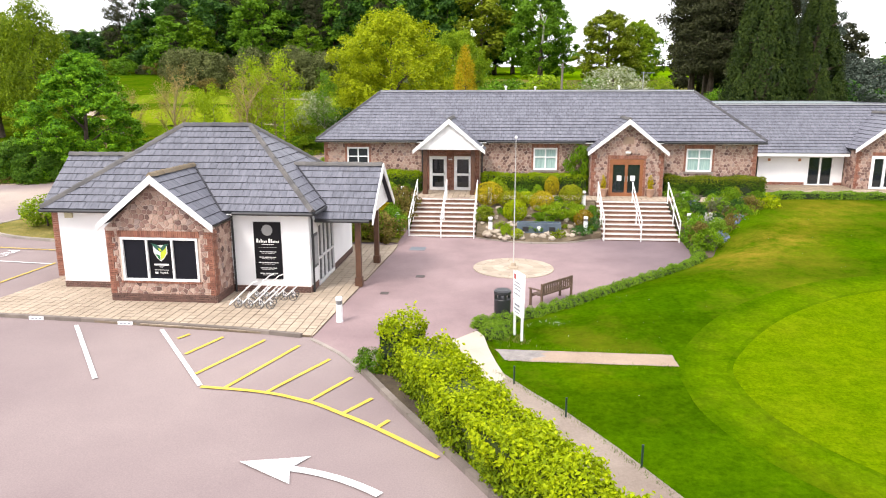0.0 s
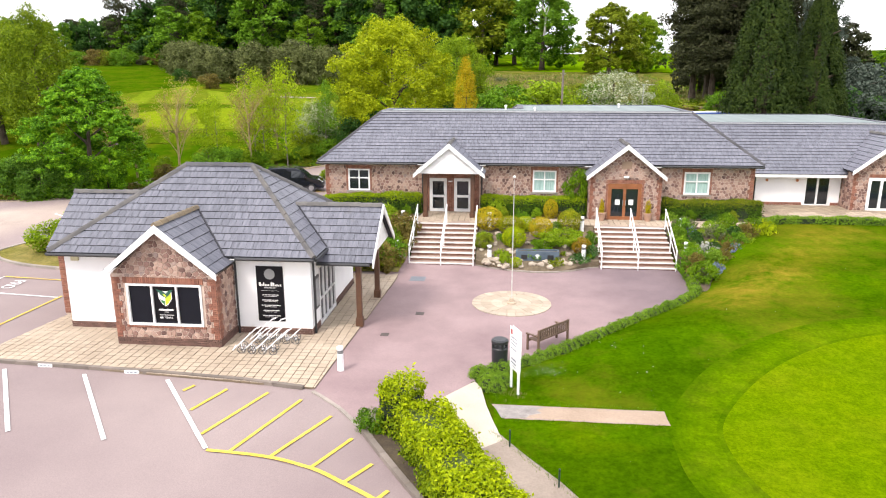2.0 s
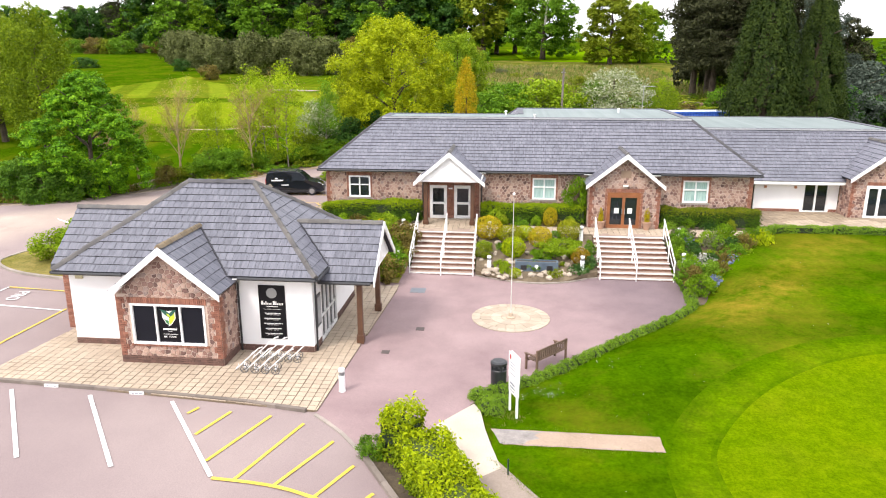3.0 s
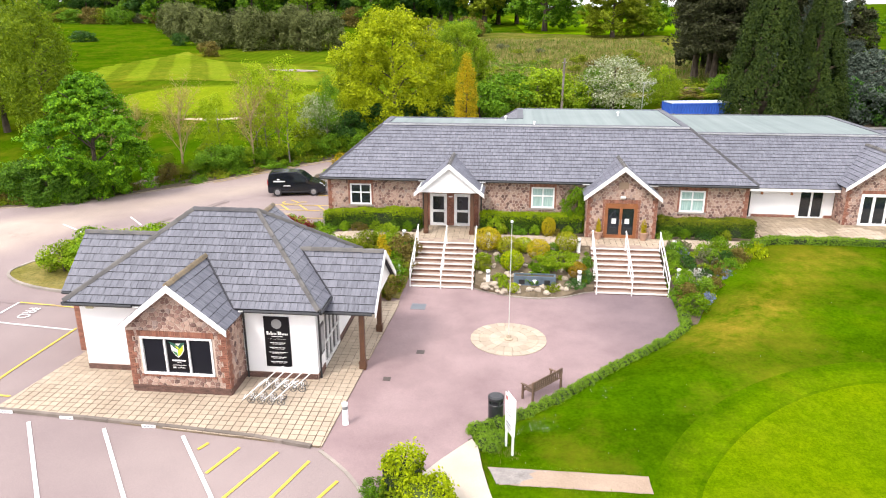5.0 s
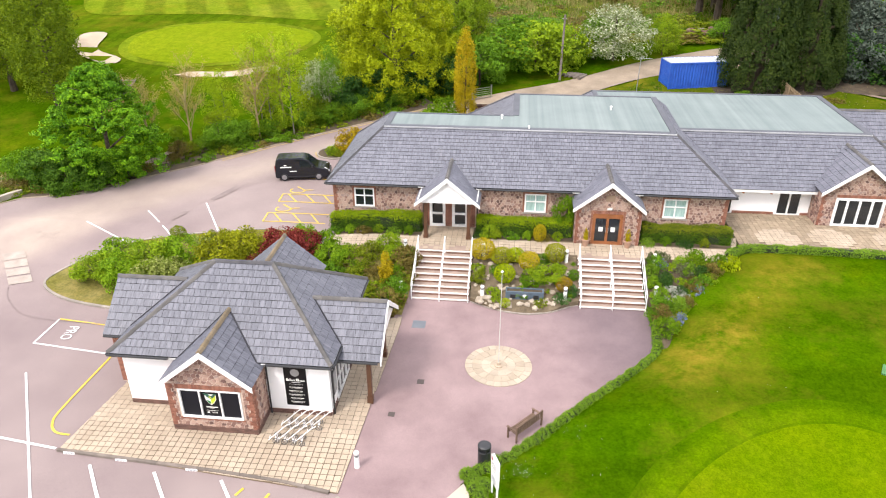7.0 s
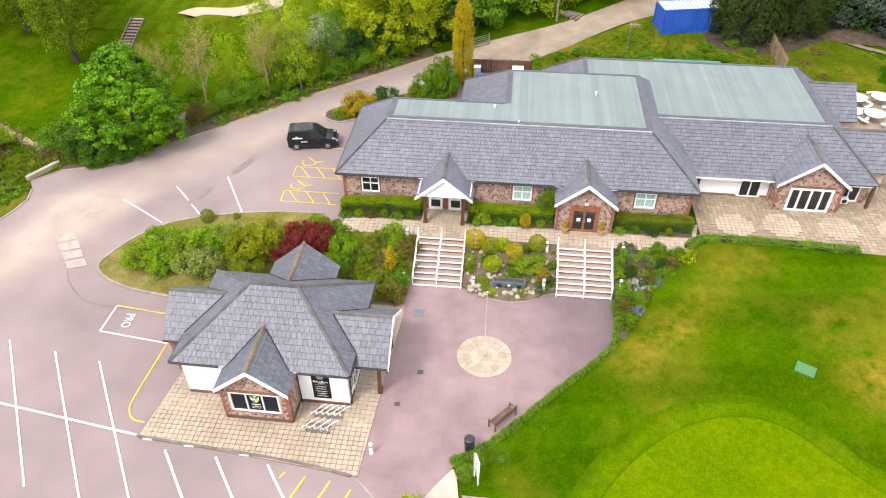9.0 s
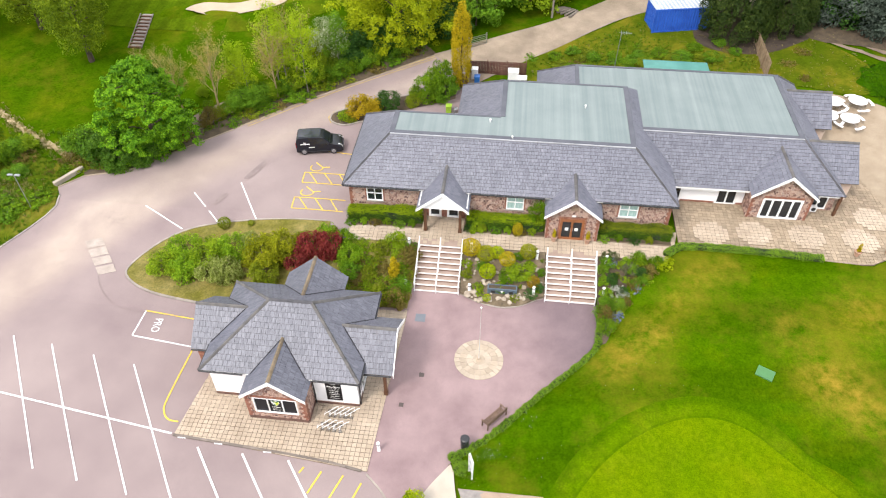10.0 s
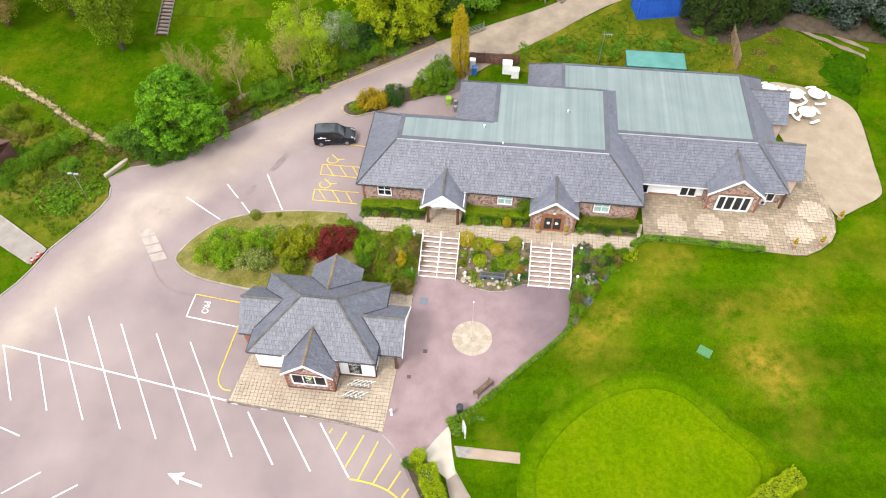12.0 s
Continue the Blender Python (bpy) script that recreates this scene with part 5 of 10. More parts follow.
# The black shop sign with its roundel.
SIGN_A0, SIGN_A1, SIGN_B0, SIGN_B1 = 7.38, 8.38, 0.62, 2.72
sign = part("shop_sign", oriented(front, (SIGN_A0, SIGN_A1, SIGN_B0, SIGN_B1, 0.004, 0.04)), FILM, shop, "tall black sign with white lettering")
sm = (SIGN_A0 + SIGN_A1) / 2
bm = bmesh.new()
prism(bm, [tuple(front(sm + 0.2 * math.cos(t), 2.42 + 0.2 * math.sin(t), 0.04)) for t in np.linspace(0, 2 * math.pi, 25)[:-1]], tuple(front(0, 0, 0.004) - front(0, 0, 0)))
part("roundel", bm, plain("grey_print", (0.234, 0.234, 0.234), 0.5), sign)
bars_of_writing(sign, front, sm, [(1.9, 0.22, 0.02), (1.79, 0.34, 0.006)], PALE, 0.041)
random.seed(31)
for i in range(5):
    for b, t, half in ((1.63 - 0.2 * i, 0.028, 0.3 + 0.03 * (i % 3)), (1.575 - 0.2 * i, 0.013, 0.24)):
        a = sm - half
        while a < sm + half - 0.03:
            w = min(random.uniform(0.07, 0.2), sm + half - a)
            part("lettering", oriented(front, (a, a + w, b - t / 2, b + t / 2, 0.041, 0.045)), PALE, sign)
            a += w + 0.022
for word, (a, end) in enumerate(((sm - 0.41, sm - 0.05), (sm + 0.03, sm + 0.42))):
    first = True
    while a < end:
        part("lettering", oriented(front, (a, a + (0.075 if first else 0.042), 1.965, 2.11 if first else random.choice((2.03, 2.04, 2.1)), 0.041, 0.045)), PALE, sign)
        a += 0.095 if first else 0.062
        first = False

# Left wing of red brick.
lw = wall_place((-17.95, 25.95, 0), (1, 0, 0), (0, -1, 0))
wall(shop, lw, 0, 1.3, 0.05, 2.85, [], 0.25)
bricks(shop, lw, 0, 1.3, 0.1, 2.85, name="wing_brickwork")
lws = wall_place((-17.95, 29.7, 0), (0, -1, 0), (-1, 0, 0))
gable_wall(shop, lws, 0, 3.5, 0.05, 2.85, 4.4, [], 0.25)
bricks(shop, lws, 0, 3.75, 0.1, 2.85, name="wing_brickwork")
lwb = wall_place((-16.65, 29.7, 0), (-1, 0, 0), (0, 1, 0))
wall(shop, lwb, 0, 1.04, 0.05, 2.85, [], 0.25)

# Slate roofs.
EZ, RZ, RY = 3.15, 5.92, 27.75
EX0, EX1, EY0, EY1, RX0, RX1 = -17.0, -6.95, 24.0, 31.5, -13.15, -10.4
roof_plane(shop, [(EX0, EY0, EZ), (EX1, EY0, EZ), (RX1, RY, RZ), (RX0, RY, RZ)], 0.36, 0.27, loose=230, mat=SHOP_SLATE)
roof_plane(shop, [(EX1, EY1, EZ), (EX0, EY1, EZ), (RX0, RY, RZ), (RX1, RY, RZ)], 0.36, 0.27, mat=SHOP_SLATE)
roof_plane(shop, [(EX1, EY0, EZ), (EX1, EY1, EZ), (RX1, RY, RZ)], 0.36, 0.27, mat=SHOP_SLATE)
roof_plane(shop, [(EX0, EY1, EZ), (EX0, EY0, EZ), (RX0, RY, RZ)], 0.36, 0.27, mat=SHOP_SLATE)
for p, q in (((EX0, EY0, EZ), (RX0, RY, RZ)), ((EX1, EY0, EZ), (RX1, RY, RZ)), ((EX1, EY1, EZ), (RX1, RY, RZ)), ((EX0, EY1, EZ), (RX0, RY, RZ)), ((RX0, RY, RZ), (RX1, RY, RZ))):
    up = Vector((0, 0, 0.06))
    ridge(shop, Vector(p) + up, Vector(q) + up, r=0.11, mat=HIP_DARK if p[2] == q[2] else None)
SLOPE = (RZ - EZ) / (RY - EY0)
gable_roof(shop, "y", (BAY0 + BAY1) / 2 + 0.04, 2.02, BAYY - 0.34, (24.3, EY0 + (4.55 - EZ) / SLOPE), 2.92, 4.55, loose=30, row=0.36, mat=SHOP_SLATE, cap=RIDGE)
barge(shop, wall_place((BAY0 + 0.04, BAYY - 0.34, 0), (1, 0, 0), (0, -1, 0)), -0.14, BW + 0.14, 2.91, 4.57, 0.01)
PY, PH = 27.4, 2.3
gable_roof(shop, "x", PY, PH, -5.1, (-7.2, EX1 - (4.45 - EZ) * (EX1 - RX1) / (RZ - EZ)), 2.72, 4.45, loose=20, row=0.36, mat=SHOP_SLATE)
porch_face = wall_place((-5.2, PY - PH, 0), (0, 1, 0), (1, 0, 0))
barge(shop, porch_face, -0.05, 2 * PH + 0.05, 2.76, 4.52, 0.11)
bm = bmesh.new()
prism(bm, [(-5.35, PY - PH + 0.25, 2.75), (-5.35, PY + PH - 0.25, 2.75), (-5.35, PY, 4.3)], (0.08, 0, 0))
part("porch_gable", bm, WHITE, shop)
bm = bmesh.new()
prism(bm, [(-5.265, PY + 0.15 * math.cos(t), 3.55 + 0.26 * math.sin(t)) for t in np.linspace(0, 2 * math.pi, 17)[:-1]], (0.01, 0, 0))
part("oval_vent", bm, BLACK, shop)
for y in (25.55, 29.1):
    post = part("porch_post", boxes((-5.83, -5.63, y - 0.1, y + 0.1, 0.45, 2.72), bevel=0.012), TIMBER, shop)
    part("post_base", boxes((-5.87, -5.59, y - 0.14, y + 0.14, 0.1, 0.46), bevel=0.02), TIMBER, post)
part("porch_beam", boxes((-5.84, -5.62, 25.3, 29.4, 2.55, 2.74)), TIMBER, shop)
part("porch_soffit", boxes((-7.2, -5.3, PY - PH + 0.1, PY + PH - 0.1, 2.74, 2.78)), WHITE, shop)
gable_roof(shop, "x", 28.0, 2.25, -18.25, (-16.9, EX0 + (4.72 - EZ) * (RX0 - EX0) / (RZ - EZ)), 2.85, 4.72, row=0.36, mat=SHOP_SLATE)
gable_roof(shop, "y", -11.55, 2.1, 32.78, (31.2, EY1 - (4.85 - EZ) / SLOPE), 3.1, 4.85, row=0.36, mat=SHOP_SLATE, cap=RIDGE)
# Dark lines in the valleys where the small gables run into the main roof.
SIDE = (RZ - EZ) / (EX1 - RX1)
SIDE_W = (RZ - EZ) / (RX0 - EX0)
for apex, ends in (
        (((BAY0 + BAY1) / 2 + 0.04, EY0 + (4.55 - EZ) / SLOPE, 4.55), [((BAY0 + BAY1) / 2 + 0.04 + s * (4.55 - EZ) * 2.02 / 1.63, EY0, EZ) for s in (-1, 1)]),
        ((-11.55, EY1 - (4.85 - EZ) / SLOPE, 4.85), [(-11.55 + s * (4.85 - EZ) * 2.1 / 1.75, EY1, EZ) for s in (-1, 1)]),
        ((EX1 - (4.45 - EZ) / SIDE, PY, 4.45), [(EX1, PY + s * (4.45 - EZ) * PH / 1.73, EZ) for s in (-1, 1)]),
        ((EX0 + (4.72 - EZ) / SIDE_W, 28.0, 4.72), [(EX0, 28.0 + s * (4.72 - EZ) * 2.25 / 1.87, EZ) for s in (-1, 1)])):
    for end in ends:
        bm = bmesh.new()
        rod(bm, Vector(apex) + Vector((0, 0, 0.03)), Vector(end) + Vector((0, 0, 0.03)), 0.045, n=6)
        part("roof_valley", bm, SLATE_EDGE, shop, "dark line along the roof valley")
rear = wall_place((-9.8, 32.38, 0), (-1, 0, 0), (0, 1, 0))
gable_wall(shop, rear, 0, 3.5, 0.05, 3.05, 4.6, [], 0.25, RENDER)
wall(shop, wall_place((-9.8, 31.12, 0), (0, 1, 0), (1, 0, 0)), 0, 1.0, 0.05, 3.05, [], 0.25, RENDER)
wall(shop, wall_place((-13.3, 32.12, 0), (0, -1, 0), (-1, 0, 0)), 0, 1.0, 0.05, 3.05, [], 0.25, RENDER)
for p, q in (((EX0, EY0 - 0.05, EZ - 0.07), (BAY0 - 0.3, EY0 - 0.05, EZ - 0.07)), ((BAY1 + 0.3, EY0 - 0.05, EZ - 0.07), (EX1, EY0 - 0.05, EZ - 0.07)), ((EX1 + 0.05, EY0, EZ - 0.07), (EX1 + 0.05, EY1, EZ - 0.07)), ((-7.2, PY - PH - 0.05, 2.66), (-5.2, PY - PH - 0.05, 2.66)), ((-18.2, 25.7, 2.8), (-16.9, 25.7, 2.8)), ((EX0 - 0.05, EY0, EZ - 0.07), (EX0 - 0.05, EY1, EZ - 0.07))):
    gutter(shop, p, q)
part("soffit", boxes((EX0 + 0.02, EX1 - 0.02, EY0 + 0.02, EY1 - 0.02, EZ - 0.14, EZ - 0.11)), WHITE, shop)
downpipe(shop, BAY1 + 0.12, SY0 - 0.08, 0.12, 3.05)
downpipe(shop, SX1 + 0.08, SY0 + 0.15, 0.12, 3.05)
part("alarm_box", boxes((-16.35, -16.05, 24.33, 24.41, 2.75, 2.95), bevel=0.02), plain("cream_plastic", (0.468, 0.429, 0.273), 0.4), shop, "small cream alarm box")
part("floor", boxes((SX0 + 0.3, SX1 - 0.3, SY0 + 0.3, SY1 - 0.3, 0.05, 0.14)), JOINT, shop)


# ---- terrace, steps and the clubhouse ----
TZ = 1.48


def terrace_z(x, y):
    return TZ - 0.28 * smooth(-x, 8.5, 12.6)


TERR_A = [(-12.6, 38.4), (13.3, 38.4), (13.9, 39.4), (14.4, 41.7), (-12.6, 41.7)]
TERR_B = [(14.4, 40.25), (27.2, 39.55), (28.4, 39.65), (29.7, 40.4), (30.9, 41.5), (31.5, 42.6), (31.8, 44.6), (31.4, 47.0), (30.3, 51), (27.3, 51), (14.4, 45.7)]
for poly in (TERR_A, TERR_B):
    drape("terrace", poly, -0.035, JOINT, 2.0, "cream slab terrace in front of the clubhouse", "terrace", rise=terrace_z, skirt=0.6)


def flight(x0, x1, y0, y1, n=9):
    """A broad outdoor flight: brick risers, pale treads, and three white tubular rails."""
    st = thing("steps", "broad outdoor steps with pale treads and brick risers", "steps", "steps to the terrace")
    rise, going = TZ / n, (y1 - y0) / (n - 1)
    for i in range(n):
        y = y0 + i * going
        part("riser", boxes((x0, x1, y, y + going + (0.6 if i == n - 1 else 0.04), i * rise - (0.25 if i == 0 else 0.0) + 0.0, (i + 1) * rise - 0.05)), STEP_BRICK, st)
        part("tread", boxes((x0 - 0.02, x1 + 0.02, y - 0.03, y + going - 0.004 + (0.35 if i == n - 1 else 0), (i + 1) * rise - 0.05, (i + 1) * rise), bevel=0.012), STEP_TOP, st)
        part("nosing", boxes((x0 - 0.022, x1 + 0.022, y - 0.034, y + 0.075, (i + 1) * rise - 0.046, (i + 1) * rise + 0.004)), NOSING, st, "white painted step edge")
    for x in (x0 + 0.03, (x0 + x1) / 2 - 0.02, x1 - 0.03):
        rail = thing("handrail", "white painted tubular steel handrail on the steps", "handrail", "handrails of the steps")
        bot, top = Vector((x, y0 - 0.1, 0.05)), Vector((x, y1 - 0.25, TZ))
        mid = (bot + top) / 2
        for p, z in ((bot, 0.0), (mid, mid.z - 0.15), (top, TZ - 0.02)):
            bm = bmesh.new()
            rod(bm, (p.x, p.y, z), (p.x, p.y, p.z + 1.02), 0.03)
            part("post", bm, WHITE, rail)
        for h in (1.02, 0.55):
            bm = bmesh.new()
            rod(bm, bot + Vector((0, -0.06, h - 0.03)), top + Vector((0, 0.12, h + 0.03)), 0.032 if h > 1 else 0.02)
            part("rail", bm, WHITE, rail)
    return st


STEP_BRICK = surface("brown_step_brick", (0.156, 0.078, 0.0546), (0.234, 0.125, 0.0897), 2.0, 25, 0.9, 0.3, 0.006)
STEP_TOP = surface("pinkish_step_tread", (0.257, 0.187, 0.148), (0.343, 0.257, 0.211), 1.2, 25, 0.85, 0.2, 0.004)
NOSING = surface("white_step_edge", (0.62, 0.58, 0.54), (0.8, 0.77, 0.74), 2.0, 25, 0.8, 0.15, 0.003)
flight(-5.2, -1.9, 34.75, 38.2)
flight(4.38, 8.02, 34.75, 38.0)

club = thing("clubhouse", "long stone clubhouse with slate hipped roof and porches", "building")
MX0, MX1, MY = -11.2, 13.55, 41.65
cf = wall_place((MX0, MY, 0), (1, 0, 0), (0, -1, 0))
A = lambda x: x - MX0
WINS = [(A(-9.83), A(-8.53), 2.68, 3.96), (A(1.12), A(2.47), 2.72, 3.98), (A(9.7), A(11.12), 2.7, 3.98)]
D1 = (A(-4.93), A(-3.92), TZ, 3.46)
D2 = (A(-3.48), A(-2.46), TZ, 3.46)
wall(club, cf, 0, MX1 - MX0, 0.8, 4.4, WINS + [D1, D2, (A(4.8), A(7.6), TZ, 3.7)], 0.35)
for a0, a1 in ((0.0, A(-5.35)), (A(-1.95), A(4.3)), (A(8.2), MX1 - MX0)):
    holes = [(w[0] - 0.14, w[1] + 0.14, w[2] - 0.12, w[3] + 0.24) for w in WINS if a0 < w[0] < a1]
    if a0 == 0.0:
        holes.append((-0.1, 0.25, 0, 5))
    if a1 > A(13):
        holes.append((a1 - 0.25, a1 + 0.1, 0, 5))
    rubble(club, cf, [(a0, 1.2), (a1, 1.2), (a1, 4.38), (a0, 4.38)], holes, 0.21, 0)
bricks(club, cf, 0, 0.22, 1.2, 4.38, toothed=0.1, name="quoin", depth=0.034)
bricks(club, cf, MX1 - MX0 - 0.22, MX1 - MX0, 1.2, 4.38, toothed=0.1, toothside=-1, name="quoin", depth=0.034)
for w, gl in zip(WINS, (GLASS, BLIND, BLIND)):
    window(club, cf, *w, (0.5,), (0.58,), gl, out=0.03, thick=0.085)
    bricks(club, cf, w[0] - 0.13, w[0] - 0.005, w[2], w[3], name="brick_jamb", depth=0.034)
    bricks(club, cf, w[1] + 0.005, w[1] + 0.13, w[2], w[3], name="brick_jamb", depth=0.034)
    bricks(club, cf, w[0] - 0.13, w[1] + 0.13, w[3] + 0.005, w[3] + 0.22, soldier=True, name="lintel", depth=0.036)
    part("window_sill", oriented(cf, (w[0] - 0.1, w[1] + 0.1, w[2] - 0.1, w[2] - 0.003, -0.05, 0.08)), KERB, club)
# Brick behind the first porch, with its pair of white doors.
bricks(club, cf, A(-5.3), D1[0] - 0.01, 1.5, 4.3, name="porch_brickwork", depth=0.03)
bricks(club, cf, D1[1] + 0.01, D2[0] - 0.01, 1.5, 4.3, name="porch_brickwork", depth=0.03)
bricks(club, cf, D2[1] + 0.01, A(-2.0), 1.5, 4.3, name="porch_brickwork", depth=0.03)
bricks(club, cf, D1[0], D2[1], 3.48, 4.3, name="porch_brickwork", depth=0.028)
for d in (D1, D2):
    dr = window(club, cf, d[0], d[1], d[2], d[3], (), (0.46,), GLASS, thick=0.17, out=0.04, name="white_door")
    part("door_handle", oriented(cf, (d[1] - 0.13, d[1] - 0.1, 2.4, 2.55, 0.04, 0.08)), STEEL, dr)
part("door_plaque", oriented(cf, ((D1[1] + D2[0]) / 2 - 0.12, (D1[1] + D2[0]) / 2 + 0.12, 3.25, 3.32, 0.03, 0.045)), WHITE, club)
for x in (-4.98, -2.3):
    post = part("porch_post", boxes((x - 0.11, x + 0.11, 39.85, 40.07, 1.7, 4.1), bevel=0.012), TIMBER, club)
    part("post_base", boxes((x - 0.15, x + 0.15, 39.81, 40.11, TZ, 1.72), bevel=0.02), TIMBER, post)
PX1 = -3.6
gable_roof(club, "y", PX1, 1.98, 39.4, (41.5, 42.75), 3.98, 5.68, row=0.32)
barge(club, wall_place((PX1 - 1.98, 39.4, 0), (1, 0, 0), (0, -1, 0)), -0.03, 3.99, 4.0, 5.71)
bm = bmesh.new()
prism(bm, [(PX1 - 1.75, 39.55, 4.02), (PX1 + 1.75, 39.55, 4.02), (PX1, 39.55, 5.5)], (0, 0.1, 0))
part("porch_gable", bm, WHITE, club, "white boarded gable")
part("porch_beam", boxes((-5.1, -2.18, 39.84, 40.08, 3.98, 4.14)), TIMBER, club)
part("porch_ceiling", boxes((-5.45, -1.75, 39.7, 41.6, 4.14, 4.17)), WHITE, club)
for x in (-5.35, -1.85):
    downpipe(club, x, MY - 0.06, 1.5, 4.35)

# The second porch, of stone, with brown double doors.
P2A, P2B, P2Y = 4.25, 8.15, 40.05
pf = wall_place((P2A, P2Y, 0), (1, 0, 0), (0, -1, 0))
DW = (5.25 - P2A, 7.08 - P2A, TZ, 3.52)
gable_wall(club, pf, 0, P2B - P2A, 1.2, 3.98, 5.5, [DW], 0.3)
W2 = P2B - P2A
rubble(club, pf, [(0.0, 1.4), (W2, 1.4), (W2, 3.97), (W2 / 2, 5.48), (0.0, 3.97)], [(DW[0] - 0.14, DW[1] + 0.14, 1.0, 3.75), (-0.1, 0.2, 0, 3.98), (W2 - 0.2, W2 + 0.1, 0, 3.98)], 0.2, 0)
bricks(club, pf, 0, 0.18, 1.48, 3.9, toothed=0.1, name="quoin", depth=0.034)
bricks(club, pf, W2 - 0.18, W2, 1.48, 3.9, toothed=0.1, toothside=-1, name="quoin", depth=0.034)
bricks(club, pf, DW[0] - 0.13, DW[1] + 0.13, DW[3] + 0.01, DW[3] + 0.22, soldier=True, name="lintel", depth=0.036)
bricks(club, pf, DW[0] - 0.13, DW[0] - 0.005, 1.48, DW[3], name="brick_jamb", depth=0.034)
bricks(club, pf, DW[1] + 0.005, DW[1] + 0.13, 1.48, DW[3], name="brick_jamb", depth=0.034)
dd = window(club, pf, DW[0], DW[1], DW[2], DW[3], (0.5,), (), GLASS, DOOR_WOOD, thick=0.19, out=0.02, name="double_door")
tagged(dd, "red-brown wooden glazed double doors")
part("head_rail", oriented(pf, (DW[0] + 0.1, DW[1] - 0.1, DW[3] - 0.3, DW[3] - 0.19, -0.06, 0.0)), DOOR_WOOD, dd)
for s in (0.3, 0.7):
    a = DW[0] + (DW[1] - DW[0]) * s
    part("notice", oriented(pf, (a - 0.13, a + 0.13, 2.32, 2.62, -0.045, -0.04)), PALE, dd, "white paper notice")
    part("door_handle", oriented(pf, (DW[0] + (DW[1] - DW[0]) * (0.46 if s < 0.5 else 0.54) - 0.015, DW[0] + (DW[1] - DW[0]) * (0.46 if s < 0.5 else 0.54) + 0.015, 2.3, 2.6, 0.02, 0.06)), STEEL, dd)
part("stone_plaque", oriented(pf, (W2 / 2 - 0.28, W2 / 2 + 0.28, 4.35, 4.75, 0.0, 0.045)), surface("pale_plaque_stone", (0.234, 0.156, 0.109), (0.296, 0.211, 0.148), 3, 20), club)
part("porch_lamp", oriented(pf, (W2 / 2 - 0.14, W2 / 2 + 0.14, 3.85, 3.95, 0.03, 0.14)), PALE, club)
for x, nrm in ((P2A, -1), (P2B, 1)):
    y0 = P2Y + 0.302 if nrm > 0 else MY
    wall(club, wall_place((x, y0, 0), (0, nrm, 0), (nrm, 0, 0)), 0, MY - P2Y - 0.305, 1.2, 3.98, [], 0.3)
    sp = wall_place((x, P2Y if nrm > 0 else MY, 0), (0, nrm, 0), (nrm, 0, 0))
    rubble(club, sp, [(0, 1.4), (MY - P2Y, 1.4), (MY - P2Y, 3.97), (0, 3.97)], [], 0.26, 0)
PX2 = 6.16
gable_roof(club, "y", PX2, 2.13, 39.62, (41.5, 42.75), 3.93, 5.68, row=0.32)
barge(club, wall_place((PX2 - 2.13, 39.62, 0), (1, 0, 0), (0, -1, 0)), -0.03, 4.29, 3.95, 5.71)

# The clubhouse roof: slate slopes round a flat top.
CZ, FZ, CE0, CE1, CEY, FY = 4.42, 7.15, -11.55, 13.9, 41.24, 44.6
FX0, FX1, NX, BY1, BY2 = -8.25, 10.5, 0.2, 47.6, 53.2
roof_plane(club, [(CE0, CEY, CZ), (CE1, CEY, CZ), (FX1, FY, FZ), (FX0, FY, FZ)], 0.27, 0.26, loose=60)
roof_plane(club, [(CE0, 51.0, CZ), (CE0, CEY, CZ), (FX0, FY, FZ), (FX0, BY1, FZ)], 0.27, 0.26)
roof_plane(club, [(-3.6, 51.0, CZ), (CE0, 51.0, CZ), (FX0, BY1, FZ), (NX, BY1, FZ)], 0.27, 0.26)
roof_plane(club, [(-3.6, 56.6, CZ), (-3.6, 51.0, CZ), (NX, BY1, FZ), (NX, BY2, FZ)], 0.27, 0.26)
roof_plane(club, [(CE1, CEY, CZ), (CE1, 56.6, CZ), (FX1, BY2, FZ), (FX1, FY, FZ)], 0.27, 0.26)
roof_plane(club, [(CE1, 56.6, CZ), (-3.6, 56.6, CZ), (NX, BY2, FZ), (FX1, BY2, FZ)], 0.27, 0.26)
part("flat_roof", boxes((FX0, NX, FY, BY1, FZ - 0.1, FZ + 0.03), (NX, FX1, FY, BY2, FZ - 0.1, FZ + 0.03)), FELT, club, "flat grey-green felt roof")
e = 0.34
part("roof_edging", boxes((FX0, FX1, FY - 0.06, FY + e, FZ + 0.03, FZ + 0.075), (FX0 - 0.06, FX0 + e, FY + e, BY1 + 0.06, FZ + 0.03, FZ + 0.075), (FX0 + e, NX, BY1 - 0.12, BY1 + 0.06, FZ + 0.03, FZ + 0.07), (NX - 0.06, NX + e, BY1 + 0.06, BY2, FZ + 0.03, FZ + 0.075), (FX1 - e, FX1 + 0.06, FY + e, BY2, FZ + 0.03, FZ + 0.075), (NX + e, FX1 - e, BY2 - 0.15, BY2 + 0.05, FZ + 0.03, FZ + 0.07)), LEAD, club, "dark grey roof edging")
up = Vector((0, 0, 0.05))
for p, q in (((CE0, CEY, CZ), (FX0, FY, FZ)), ((CE1, CEY, CZ), (FX1, FY, FZ)), ((CE0, 51, CZ), (FX0, BY1, FZ)), ((-3.6, 56.6, CZ), (NX, BY2, FZ))):
    ridge(club, Vector(p) + up, Vector(q) + up, r=0.085, mat=HIP_DARK)
